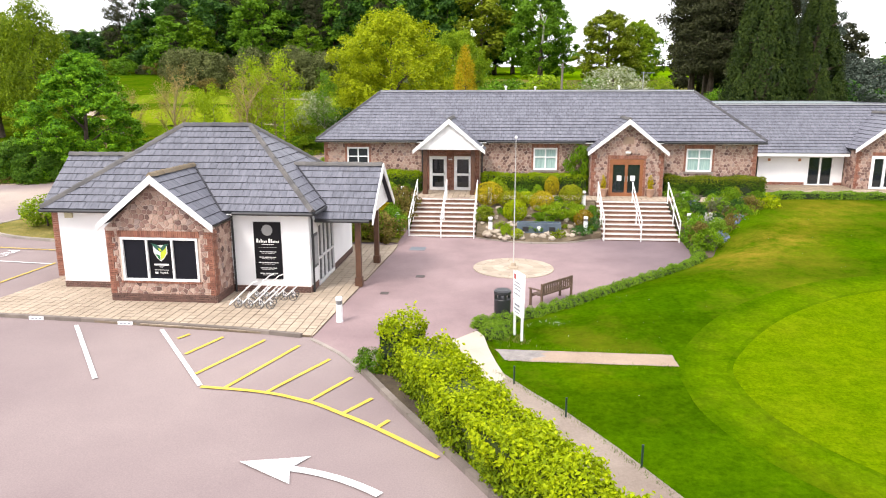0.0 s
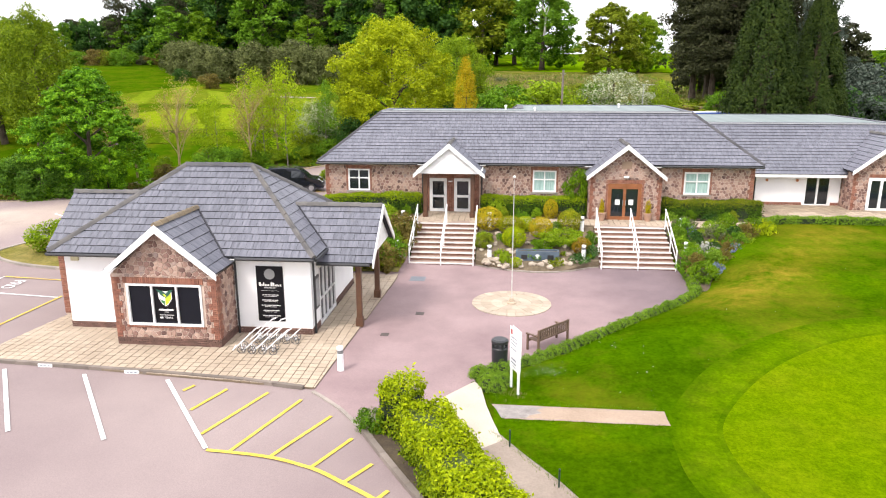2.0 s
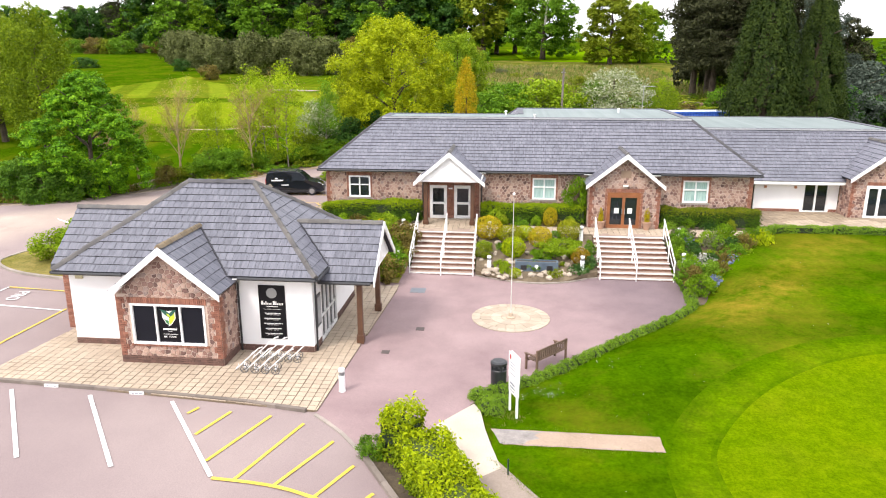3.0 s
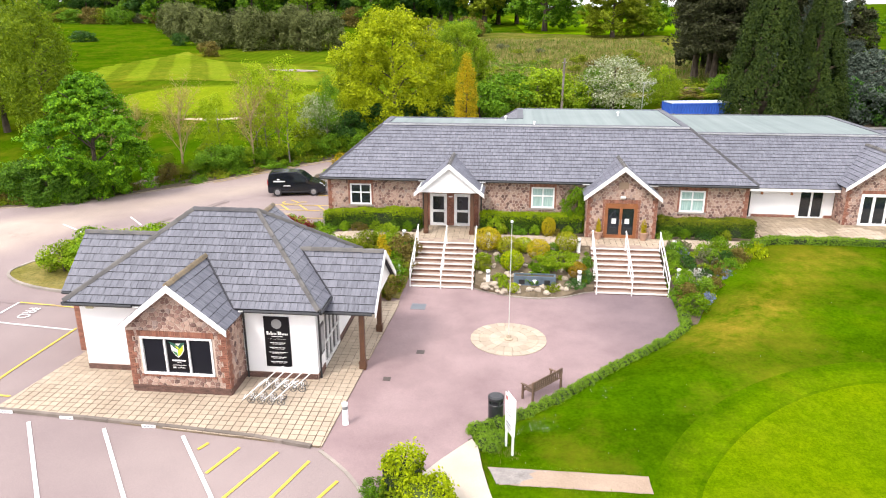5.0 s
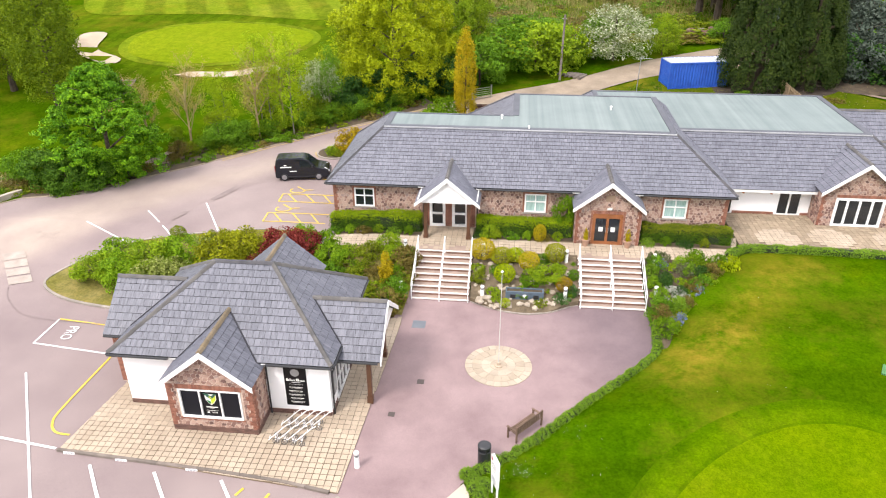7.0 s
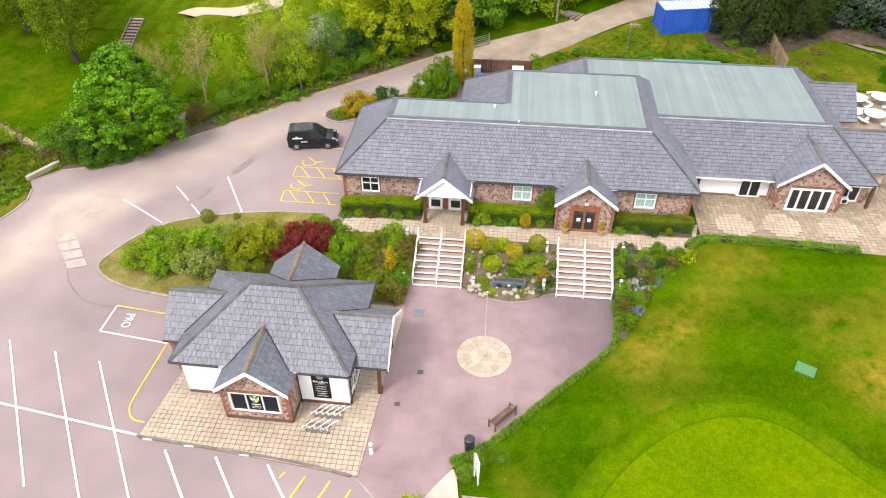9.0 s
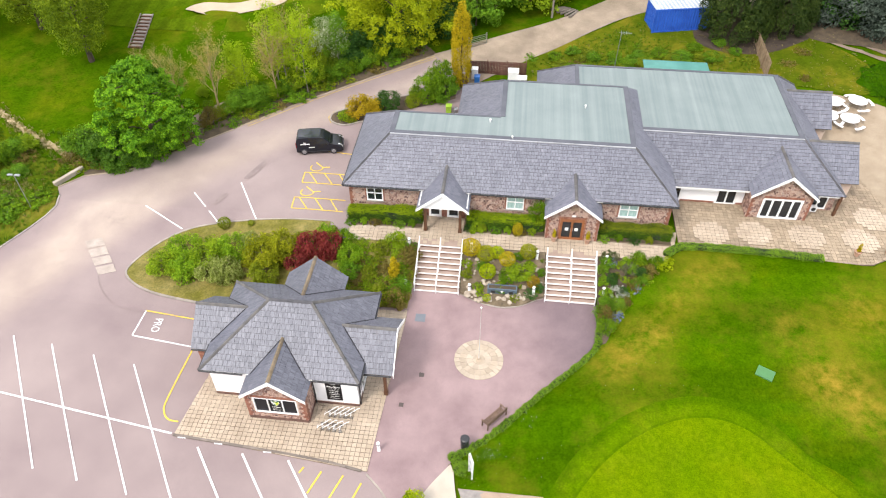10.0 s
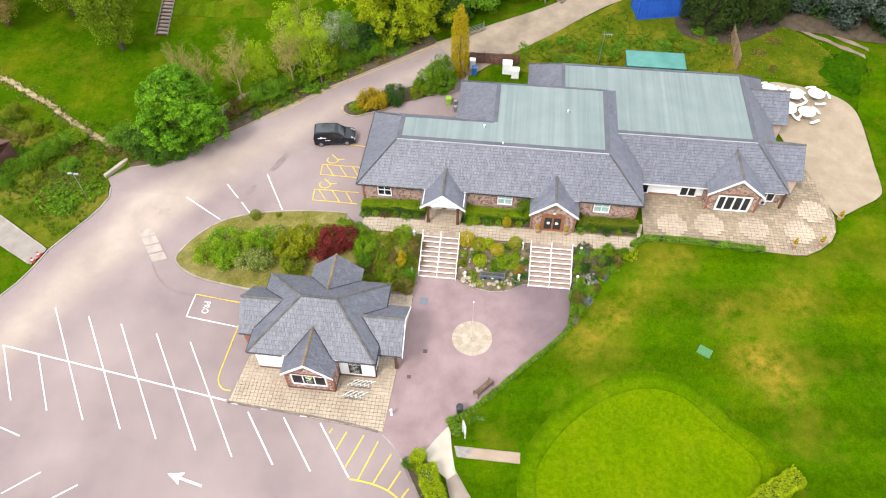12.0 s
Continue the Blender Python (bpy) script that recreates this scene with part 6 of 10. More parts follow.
CAP = surface("pale_lead_cap", (0.281, 0.289, 0.304), (0.406, 0.413, 0.437), 1.0, 20, 0.6, 0.1, 0.003)
part("roof_cap", boxes((FX0, FX1, FY - 0.14, FY - 0.065, FZ - 0.02, FZ + 0.06)), CAP, club)
for x0, x1 in ((CE0, PX1 - 2.0), (PX1 + 2.0, PX2 - 2.15), (PX2 + 2.15, CE1)):
    gutter(club, (x0, CEY - 0.06, CZ - 0.08), (x1, CEY - 0.06, CZ - 0.08))
gutter(club, (CE0 - 0.06, CEY, CZ - 0.08), (CE0 - 0.06, 51, CZ - 0.08))
part("soffit", boxes((CE0 + 0.05, CE1 - 0.05, CEY + 0.05, MY + 0.1, CZ - 0.16, CZ - 0.12)), WHITE, club)
for x, y, s in ((-0.6, 46.8, 0.7), (1.2, 44.75, 0.6), (6.9, 49.6, 0.7)):
    bm = bmesh.new()
    lathe(bm, [(0.08 * s, 0), (0.08 * s, 0.28 * s), (0.13 * s, 0.3 * s), (0.13 * s, 0.4 * s), (0.03, 0.45 * s)], 12, (x, y, FZ + 0.02))
    part("roof_vent", bm, PALE, club)
# Remaining outer walls of the main block.
wall(club, wall_place((MX0, 50.6, 0), (0, -1, 0), (-1, 0, 0)), 0, 50.6 - MY - 0.352, 0.6, 4.4, [], 0.35)
rubble(club, wall_place((MX0, 50.6, 0), (0, -1, 0), (-1, 0, 0)), [(0, 0.9), (50.6 - MY, 0.9), (50.6 - MY, 4.38), (0, 4.38)], [], 0.36, 0)
wall(club, wall_place((-3.3, 50.6, 0), (-1, 0, 0), (0, 1, 0)), 0, 7.55, 0.6, 4.4, [], 0.35)
wall(club, wall_place((-3.3, 56.2, 0), (0, -1, 0), (-1, 0, 0)), 0, 5.95, 0.6, 4.4, [], 0.35)
wall(club, wall_place((13.2, 56.2, 0), (-1, 0, 0), (0, 1, 0)), 0, 16.1, 0.6, 4.4, [], 0.35)
wall(club, wall_place((MX1, MY + 0.352, 0), (0, 1, 0), (1, 0, 0)), 0, 14.0, 0.6, 4.4, [], 0.35)
rubble(club, wall_place((MX1, MY, 0), (0, 1, 0), (1, 0, 0)), [(0, 1.2), (4, 1.2), (4, 4.38), (0, 4.38)], [], 0.34, 0)

# The function wing.
wing = thing("clubhouse_wing", "lower clubhouse wing with slate slopes and glazed doors", "building")
WEZ, WFZ, WEY, WFY, WX1, WFX = 3.5, 6.28, 44.9, 48.35, 27.2, 24.0
roof_plane(wing, [(12.4, WEY, WEZ), (WX1, WEY, WEZ), (WFX, WFY, WFZ), (11.0, WFY, WFZ)], 0.27, 0.26)
roof_plane(wing, [(WX1, WEY, WEZ), (WX1, 61.4, WEZ), (WFX, 58.0, WFZ), (WFX, WFY, WFZ)], 0.27, 0.26)
roof_plane(wing, [(WX1, 61.4, WEZ), (3.2, 61.4, WEZ), (6.4, 58.0, WFZ), (WFX, 58.0, WFZ)], 0.27, 0.26)
roof_plane(wing, [(3.2, 61.4, WEZ), (3.2, 53.3, WEZ), (6.4, 53.3, WFZ), (6.4, 58.0, WFZ)], 0.27, 0.26)
part("flat_roof", boxes((6.4, WFX, 53.3, 58.0, WFZ - 0.1, WFZ + 0.03), (10.56, WFX, WFY, 53.3, WFZ - 0.1, WFZ + 0.03)), FELT, wing, "flat grey-green felt roof")
part("roof_edging", boxes((10.8, WFX, WFY - 0.06, WFY + 0.3, WFZ + 0.03, WFZ + 0.075), (WFX - 0.34, WFX + 0.06, WFY + 0.3, 58.0, WFZ + 0.03, WFZ + 0.075), (6.4, WFX - 0.34, 57.8, 58.06, WFZ + 0.03, WFZ + 0.07), (6.34, 6.7, 53.3, 57.8, WFZ + 0.03, WFZ + 0.07)), LEAD, wing, "dark grey roof edging")
part("roof_cap", boxes((11.3, WFX, WFY - 0.14, WFY - 0.065, WFZ - 0.02, WFZ + 0.06)), CAP, wing)
for p, q in (((WX1, WEY, WEZ), (WFX, WFY, WFZ)), ((3.2, 61.4, WEZ), (6.4, 58, WFZ)), ((WX1, 61.4, WEZ), (WFX, 58, WFZ))):
    ridge(wing, Vector(p) + up, Vector(q) + up, r=0.085, mat=HIP_DARK)
wf = wall_place((13.6, 45.65, 0), (1, 0, 0), (0, -1, 0))
B = lambda x: x - 13.6
WD = [(B(14.2), B(15.05), TZ - 0.06, 3.3), (B(17.85), B(19.45), TZ - 0.06, 3.3)]
WR = [(B(25.0), B(26.4), 1.6, 3.3)]
wall(wing, wf, 0, B(20.0), 1.0, 3.5, WD, 0.3, RENDER)
wall(wing, wf, B(24.7), B(26.9), 1.0, 3.5, WR, 0.3, MORTAR, "wall")
rubble(wing, wf, [(B(24.7), 1.4), (B(26.9), 1.4), (B(26.9), 3.5), (B(24.7), 3.5)], [(WR[0][0], WR[0][1], 1.6, 3.3)], 0.3, 0)
bricks(wing, wf, B(15.1), B(17.8), 1.42, 1.66, name="plinth_brickwork")
bricks(wing, wf, B(19.5), B(20.0), 1.42, 1.66, name="plinth_brickwork")
window(wing, wf, *WD[0], (), (), GLASS, thick=0.08, name="glazed_door")
window(wing, wf, *WD[1], (0.5,), (), GLASS, thick=0.13, name="glazed_door")
window(wing, wf, *WR[0], (0.5,), (), GLASS, thick=0.08)
for a in (B(15.6), B(17.4)):
    part("wall_lamp", oriented(wf, (a - 0.06, a + 0.06, 2.95, 3.1, 0.0, 0.12)), plain("orange_lamp", (0.39, 0.156, 0.0624), 0.5), wing)
part("fascia", boxes((13.9, 20.0, WEY + 0.02, WEY + 0.06, WEZ - 0.2, WEZ - 0.01)), WHITE, wing)
part("soffit", boxes((13.9, 27.0, WEY + 0.06, 45.64, WEZ - 0.2, WEZ - 0.17)), WHITE, wing)
gx0, gx1, gy = 20.05, 24.6, 44.25
gf = wall_place((gx0, gy, 0), (1, 0, 0), (0, -1, 0))
GD = (0.88, 3.92, TZ - 0.06, 3.42)
gable_wall(wing, gf, 0, gx1 - gx0, 1.0, 3.85, 5.62, [GD], 0.3)
GW = gx1 - gx0
rubble(wing, gf, [(0, 1.35), (GW, 1.35), (GW, 3.84), (GW / 2, 5.6), (0, 3.84)], [(GD[0] - 0.02, GD[1] + 0.02, 1.0, 3.66), (-0.1, 0.2, 0, 3.9), (GW - 0.2, GW + 0.1, 0, 3.9)], 0.21, 0)
bricks(wing, gf, 0, 0.18, 1.4, 3.8, toothed=0.1, name="quoin", depth=0.034)
bricks(wing, gf, GW - 0.18, GW, 1.4, 3.8, toothed=0.1, toothside=-1, name="quoin", depth=0.034)
bricks(wing, gf, GD[0], GD[1], GD[3] + 0.01, GD[3] + 0.22, soldier=True, name="lintel", depth=0.036)
window(wing, gf, *GD, (0.25, 0.5, 0.75), (), GLASS, thick=0.17, out=0.03, name="folding_door")
for x, nrm in ((gx0, -1), (gx1, 1)):
    y0 = gy + 0.302 if nrm > 0 else 45.65
    wall(wing, wall_place((x, y0, 0), (0, nrm, 0), (nrm, 0, 0)), 0, 45.65 - gy - 0.305, 1.0, 3.8, [], 0.3)
    rubble(wing, wall_place((x, gy if nrm > 0 else 45.65, 0), (0, nrm, 0), (nrm, 0, 0)), [(0, 1.35), (1.4, 1.35), (1.4, 3.8), (0, 3.8)], [], 0.26, 0)
gable_roof(wing, "y", 22.32, 2.5, 43.85, (45.2, WEY + (5.82 - WEZ) * (WFY - WEY) / (WFZ - WEZ)), 3.82, 5.82, row=0.32)
barge(wing, wall_place((22.32 - 2.5, 43.85, 0), (1, 0, 0), (0, -1, 0)), -0.03, 5.03, 3.84, 5.85)
part("porch_post", boxes((26.85, 27.05, 44.95, 45.15, 1.4, 3.4), bevel=0.012), TIMBER, wing)
wall(wing, wall_place((26.9, 45.952, 0), (0, 1, 0), (1, 0, 0)), 0, 15.0, 0.8, 3.5, [], 0.3)
rubble(wing, wall_place((26.9, 45.952, 0), (0, 1, 0), (1, 0, 0)), [(0, 1.2), (15, 1.2), (15, 3.5), (0, 3.5)], [], 0.36, 0)
wall(wing, wall_place((26.6, 61.0, 0), (-1, 0, 0), (0, 1, 0)), 0, 23.0, 0.8, 3.5, [], 0.3)
wall(wing, wall_place((3.5, 61.0, 0), (0, -1, 0), (-1, 0, 0)), 0, 4.6, 0.8, 3.5, [], 0.3)
for yy in (49.3, 56.9):
    gable_roof(wing, "x", yy, 2.6, 28.7, (27.0, WX1 - (5.55 - WEZ) * (WX1 - WFX) / (WFZ - WEZ)), 3.45, 5.55, row=0.32)
    gable_wall(wing, wall_place((28.4, yy - 2.2, 0), (0, 1, 0), (1, 0, 0)), 0, 4.4, 1.0, 3.4, 5.2, [], 0.3)
    for y0 in (yy - 2.2, yy + 1.9):
        part("wall", boxes((26.905, 28.095, y0, y0 + 0.3, 1.0, 3.4)), MORTAR, wing)
for x in (24.8, 25.4):
    ac = part("air_unit", boxes((x - 0.26, x + 0.26, 45.2, 45.5, 1.6, 2.1), bevel=0.02), WHITE, wing, "white air conditioning unit")
    bm = bmesh.new()
    prism(bm, [(x + 0.18 * math.cos(t), 45.2, 1.85 + 0.18 * math.sin(t)) for t in np.linspace(0, 2 * math.pi, 13)[:-1]], (0, -0.01, 0))
    part("grille", bm, BLACK, ac)
for y in (48.75, 49.3):
    ac = part("air_unit", boxes((28.405, 28.75, y - 0.22, y + 0.22, 1.65, 2.15), bevel=0.02), WHITE, wing, "white air conditioning unit")
    part("grille", boxes((28.75, 28.76, y - 0.16, y + 0.16, 1.74, 2.06)), BLACK, ac)


# ---- foliage: shared builders ----
F_MAPLE = foliage("maple_leaves", (0.014, 0.06, 0.003), (0.082, 0.225, 0.006), (0.26, 0.48, 0.012), 0.28, 0.7)
F_YELLOW = foliage("spring_oak_leaves", (0.14, 0.2, 0.003), (0.29, 0.36, 0.0045), (0.47, 0.52, 0.009))
F_LIME = foliage("lime_green_leaves", (0.0818, 0.15, 0.0045), (0.177, 0.286, 0.00753), (0.327, 0.436, 0.015))
F_MID = foliage("mid_green_leaves", (0.036, 0.096, 0.005), (0.09, 0.205, 0.0085), (0.2, 0.36, 0.017))
F_DARK = foliage("dark_green_leaves", (0.0125, 0.045, 0.0075), (0.032, 0.092, 0.0135), (0.08, 0.17, 0.025))
F_PINE = foliage("pine_needles", (0.017, 0.02, 0.008), (0.038, 0.043, 0.018), (0.075, 0.08, 0.032), 0.15)
F_WILLOW = foliage("dull_willow_leaves", (0.03, 0.042, 0.012), (0.1, 0.12, 0.036), (0.2, 0.215, 0.075), 0.25, 0.4)
F_LEYLAND = foliage("cypress_sprays", (0.009, 0.02, 0.003), (0.021, 0.041, 0.005), (0.055, 0.08, 0.01), 0.12, 0.7)
F_GOLD = foliage("golden_cypress", (0.22, 0.165, 0.004), (0.42, 0.32, 0.006), (0.6, 0.46, 0.014), 0.3)
F_GREY = foliage("grey_willow_leaves", (0.058, 0.072, 0.026), (0.115, 0.13, 0.055), (0.19, 0.2, 0.1), 0.25)
F_OLIVE = foliage("olive_leaves", (0.07, 0.105, 0.0045), (0.155, 0.205, 0.0075), (0.27, 0.32, 0.0155))
F_LAUREL = foliage("laurel_leaves", (0.15, 0.23, 0.002), (0.27, 0.36, 0.003), (0.5, 0.56, 0.006), 0.35, 2.5)
F_TOP = foliage("sunlit_hedge_top", (0.12, 0.19, 0.003), (0.21, 0.315, 0.005), (0.38, 0.48, 0.009), 0.35, 1.6)
F_TALL = foliage("tall_tree_leaves", (0.052, 0.098, 0.003), (0.122, 0.192, 0.005), (0.25, 0.325, 0.01))
F_BRONZE = foliage("bronze_leaves", (0.07, 0.05, 0.012), (0.15, 0.115, 0.025), (0.26, 0.22, 0.05), 0.3)
F_GBALL = foliage("golden_box_leaves", (0.27, 0.21, 0.004), (0.4, 0.318, 0.008), (0.5, 0.41, 0.018), 0.25, 2.0)
F_EDGE = foliage("edging_plant_leaves", (0.07, 0.15, 0.008), (0.14, 0.26, 0.014), (0.26, 0.4, 0.035), 0.3, 1.2)
F_UNDER = foliage("shaded_bush_leaves", (0.02, 0.06, 0.005), (0.055, 0.135, 0.01), (0.13, 0.25, 0.018))
F_FRESH = foliage("fresh_green_leaves", (0.07, 0.16, 0.005), (0.165, 0.31, 0.009), (0.32, 0.47, 0.02), 0.35)
F_BOX = foliage("clipped_box_leaves", (0.0164, 0.0545, 0.0109), (0.0436, 0.116, 0.0218), (0.102, 0.205, 0.0477), 0.25, 2.0)
F_HEDGE = foliage("privet_leaves", (0.0409, 0.102, 0.003), (0.0954, 0.197, 0.0045), (0.205, 0.327, 0.00753), 0.3, 1.6)
F_RED = foliage("red_maple_leaves", (0.07, 0.011, 0.011), (0.19, 0.028, 0.026), (0.37, 0.075, 0.055), 0.35)
F_RUST = foliage("rusty_twigs", (0.16, 0.12, 0.03), (0.3, 0.22, 0.06), (0.42, 0.34, 0.12), 0.25)
TWIG = surface("tan_twig_bark", (0.2, 0.15, 0.07), (0.34, 0.26, 0.13), 2.0, 16, 0.95, 0.4, 0.01)
F_HAW = foliage("hawthorn_in_blossom", (0.06, 0.11, 0.014), (0.22, 0.27, 0.1), (0.74, 0.74, 0.62), 0.25, 1.1)
F_WHITE = foliage("white_blossom", (0.287, 0.301, 0.244), (0.445, 0.445, 0.388), (0.574, 0.574, 0.531), 0.25)
F_CREAM = foliage("cream_variegated_leaves", (0.09, 0.145, 0.012), (0.2, 0.26, 0.035), (0.44, 0.46, 0.17), 0.3, 2.5)
F_BLUE = foliage("blue_grey_flowers", (0.0861, 0.121, 0.189), (0.172, 0.215, 0.344), (0.31, 0.344, 0.499), 0.2)
F_ORANGE = foliage("golden_brown_leaves", (0.168, 0.0933, 0.0056), (0.28, 0.177, 0.00933), (0.392, 0.28, 0.0187), 0.3)
F_CEDAR = foliage("blue_cedar_needles", (0.022, 0.036, 0.024), (0.048, 0.068, 0.05), (0.11, 0.135, 0.105), 0.15, 0.5)
BARK = surface("brown_bark", (0.0429, 0.0296, 0.0203), (0.0936, 0.0686, 0.0468), 2.0, 16, 0.95, 0.7, 0.03)
PALE_BARK = surface("grey_bark", (0.125, 0.101, 0.0858), (0.218, 0.187, 0.156), 2.0, 16, 0.95, 0.6, 0.02)
rng = np.random.default_rng(7)


def leaves(points, out, size, spread=0.8, aspect=0.55, flat=0.0):
    """Small folded leaves at points, turned roughly along `out`; returns vertices and faces."""
    n = len(points)
    nor = out + spread * rng.normal(size=(n, 3))
    nor[:, 2] += flat
    nor /= np.linalg.norm(nor, axis=1, keepdims=True) + 1e-9
    t = np.cross(nor, rng.normal(size=(n, 3)))
    t /= np.linalg.norm(t, axis=1, keepdims=True) + 1e-9
    b = np.cross(nor, t)
    s = (size * rng.uniform(0.65, 1.35, n))[:, None]
    v = np.empty((n, 4, 3))
    v[:, 0] = points - t * s * 0.5
    v[:, 1] = points + b * s * aspect * 0.5 + nor * s * 0.1
    v[:, 2] = points + t * s * 0.5
    v[:, 3] = points - b * s * aspect * 0.5 + nor * s * 0.1
    return v.reshape(-1, 3), np.arange(n * 4).reshape(n, 4)


def leaf_mesh(name, v, f, mat):
    me = bpy.data.meshes.new(name)
    me.from_pydata(v.tolist(), [], f.tolist())
    me.materials.append(mat)
    return me


PROFILE = {
    "round": lambda h: np.sqrt(np.clip(1 - (2 * h - 1) ** 2, 0, 1)) ** 0.8,
    "spire": lambda h: np.interp(h, [0, 0.12, 0.3, 0.5, 0.75, 1.0], [0.7, 0.92, 1.0, 0.84, 0.5, 0.12]),
    "dome": lambda h: np.sqrt(np.clip(1 - (np.clip(h - 0.3, 0, 1) / 0.7) ** 2, 0, 1)) * np.clip(0.72 + h, 0, 1),
    "cone": lambda h: np.clip(1 - h, 0, 1) ** 0.62 * np.clip(0.75 + 2 * h, 0, 1),
    "column": lambda h: np.clip(np.sin(np.pi * np.clip(0.12 + h * 0.88, 0, 1)), 0, 1) ** 0.55,
    "spread": lambda h: np.clip(0.35 + 1.1 * h, 0, 1) * np.sqrt(np.clip(1 - np.clip(h - 0.55, 0, 1) ** 2 / 0.2025, 0, 1)),
}


def crown_points(radius, low, high, shape, clumps, per, clump_r, squash=0.75, fill=0.25, lobes=0, lobe_r=0.4, ragged=0.1):
    """Leaf places and directions in clumps that fill a crown of the given outline."""
    P, O = [], []
    prof = PROFILE[shape]
    lump = rng.uniform(0.78, 1.12, 9)
    hubs = []
    while len(hubs) < lobes:
        h = 0.06 + 0.9 * (len(hubs) + rng.uniform()) / lobes
        p = float(prof(np.array(h)))
        a = 2.4 * len(hubs) + rng.uniform(-0.5, 0.5)
        lr = radius * lobe_r * rng.uniform(0.7, 1.2) * (0.55 + 0.45 * p)
        q = max(0.0, radius * p - lr * 0.6) * rng.uniform(0.9 - ragged, 1 + ragged)
        hubs.append((np.array([q * math.cos(a), q * math.sin(a), low + (high - low) * h - 0.4 * lr]), lr))
    for c0, lr in hubs:
        for _ in range(clumps // lobes):
            d = rng.normal(size=3)
            d /= np.linalg.norm(d)
            d[2] = abs(d[2]) if rng.uniform() < 0.75 else d[2]
            c = c0 + d * lr * rng.uniform(0.72, 1.05)
            e = rng.normal(size=(per, 3))
            e /= np.linalg.norm(e, axis=1, keepdims=True)
            P.append(c + e * clump_r * rng.uniform(0.6, 1.3) * rng.uniform(0.4, 1.0, (per, 1)) * np.array([1, 1, squash]))
            O.append(e * 0.5 + d * 0.5 + np.array([0, 0, 0.6]))
    k = clumps if lobes else 0
    while k < clumps:
        h = rng.uniform()
        p = float(prof(np.array(h)))
        if rng.uniform() > p + 0.12:
            continue
        a = rng.uniform(0, 2 * math.pi)
        lob = np.interp(a / (2 * math.pi) * 8, np.arange(9), np.append(lump[:8], lump[0]))
        r = radius * p * lob * (rng.uniform(0.15, 0.7) if rng.uniform() < fill else rng.uniform(0.74, 1.0))
        c = np.array([r * math.cos(a), r * math.sin(a), low + (high - low) * h])
        d = rng.normal(size=(per, 3))
        d /= np.linalg.norm(d, axis=1, keepdims=True)
        cr = clump_r * rng.uniform(0.7, 1.3)
        rad = cr * rng.uniform(0.5, 1.0, (per, 1)) ** 0.6
        pts = c + d * rad * np.array([1, 1, squash])
        P.append(pts)
        O.append(d * 0.8 + np.array([math.cos(a), math.sin(a), 0.5]) * 0.6)
        k += 1
    return np.concatenate(P), np.concatenate(O)


def wood_mesh(height, radius, low, limbs, thick, mat, spread=0.75, bend=0.3, name="trunk", steep=1.0):
    """A tapered trunk that forks into limbs."""
    bm = bmesh.new()
    pts = [Vector((bend * math.sin(i * 1.3) * 0.25, bend * math.cos(i * 1.7) * 0.2, height * 0.86 * i / 5)) for i in range(6)]
    pts[0] = Vector((0, 0, -0.35))
    for i in range(5):
        rod(bm, pts[i], pts[i + 1], thick * (1 - 0.17 * i) * (1.3 if i == 0 else 1), thick * (1 - 0.17 * (i + 1)), 7)
    for j in range(limbs):
        h = low + (height * 0.8 - low) * (j + 0.3) / limbs
        a = 2.4 * j + random.uniform(-0.4, 0.4)
        base = Vector((0, 0, h * 0.92))
        r = radius * spread * random.uniform(0.6, 1.0)
        m = base + Vector((math.cos(a) * r * 0.5, math.sin(a) * r * 0.5, r * 0.35 * steep))
        e = base + Vector((math.cos(a + 0.2) * r, math.sin(a + 0.2) * r, r * 0.55 * steep))
        w = thick * 0.42 * (1 - 0.5 * h / height)
        rod(bm, base, m, w, w * 0.7, 5)
        rod(bm, m, e, w * 0.7, w * 0.25, 5)
    me = bpy.data.meshes.new(name)
    bm.to_mesh(me)
    bm.free()
    me.materials.append(mat)
    return me


class TreeKind:
    """Meshes of one kind of tree, shared by its copies."""

    def __init__(self, mat, height, radius, low, shape, clumps, per, clump_r, leaf, bark=None, limbs=9, thick=0.3, squash=0.75, spread=0.8, aspect=0.55, fill=0.25, lobes=0, lobe_r=0.4, steep=1.0, ragged=0.1):
        self.h = height
        p, o = crown_points(radius, low, height, shape, clumps, per, clump_r, squash, fill, lobes, lobe_r, ragged)
        v, f = leaves(p, o, leaf, spread, aspect)
        self.crown = leaf_mesh("crown", v, f, mat)
        self.wood = wood_mesh(height, radius, max(low, height * 0.2), limbs, thick, bark or BARK, steep=steep)

    def plant(self, x, y, label, category="tree", group="", name="tree", height_to=None, wide=1.0, turn=None, mat=None, lift=0.0, rise=height):
        s = (height_to or self.h) / self.h
        z = rise(x, y) - 0.05 + lift
        t = thing(name, label, category, group)
        t.matrix_world = pose(x, y, z, 0, 0, random.uniform(0, 360) if turn is None else turn)
        for nm, me in (("trunk", self.wood), ("crown", self.crown)):
            if mat and nm == "crown":
                me = me.copy()
                me.materials[0] = mat
            ob = new(nm, me)
            ob.parent = t
            ob.scale = (s * wide, s * wide, s)
        return t


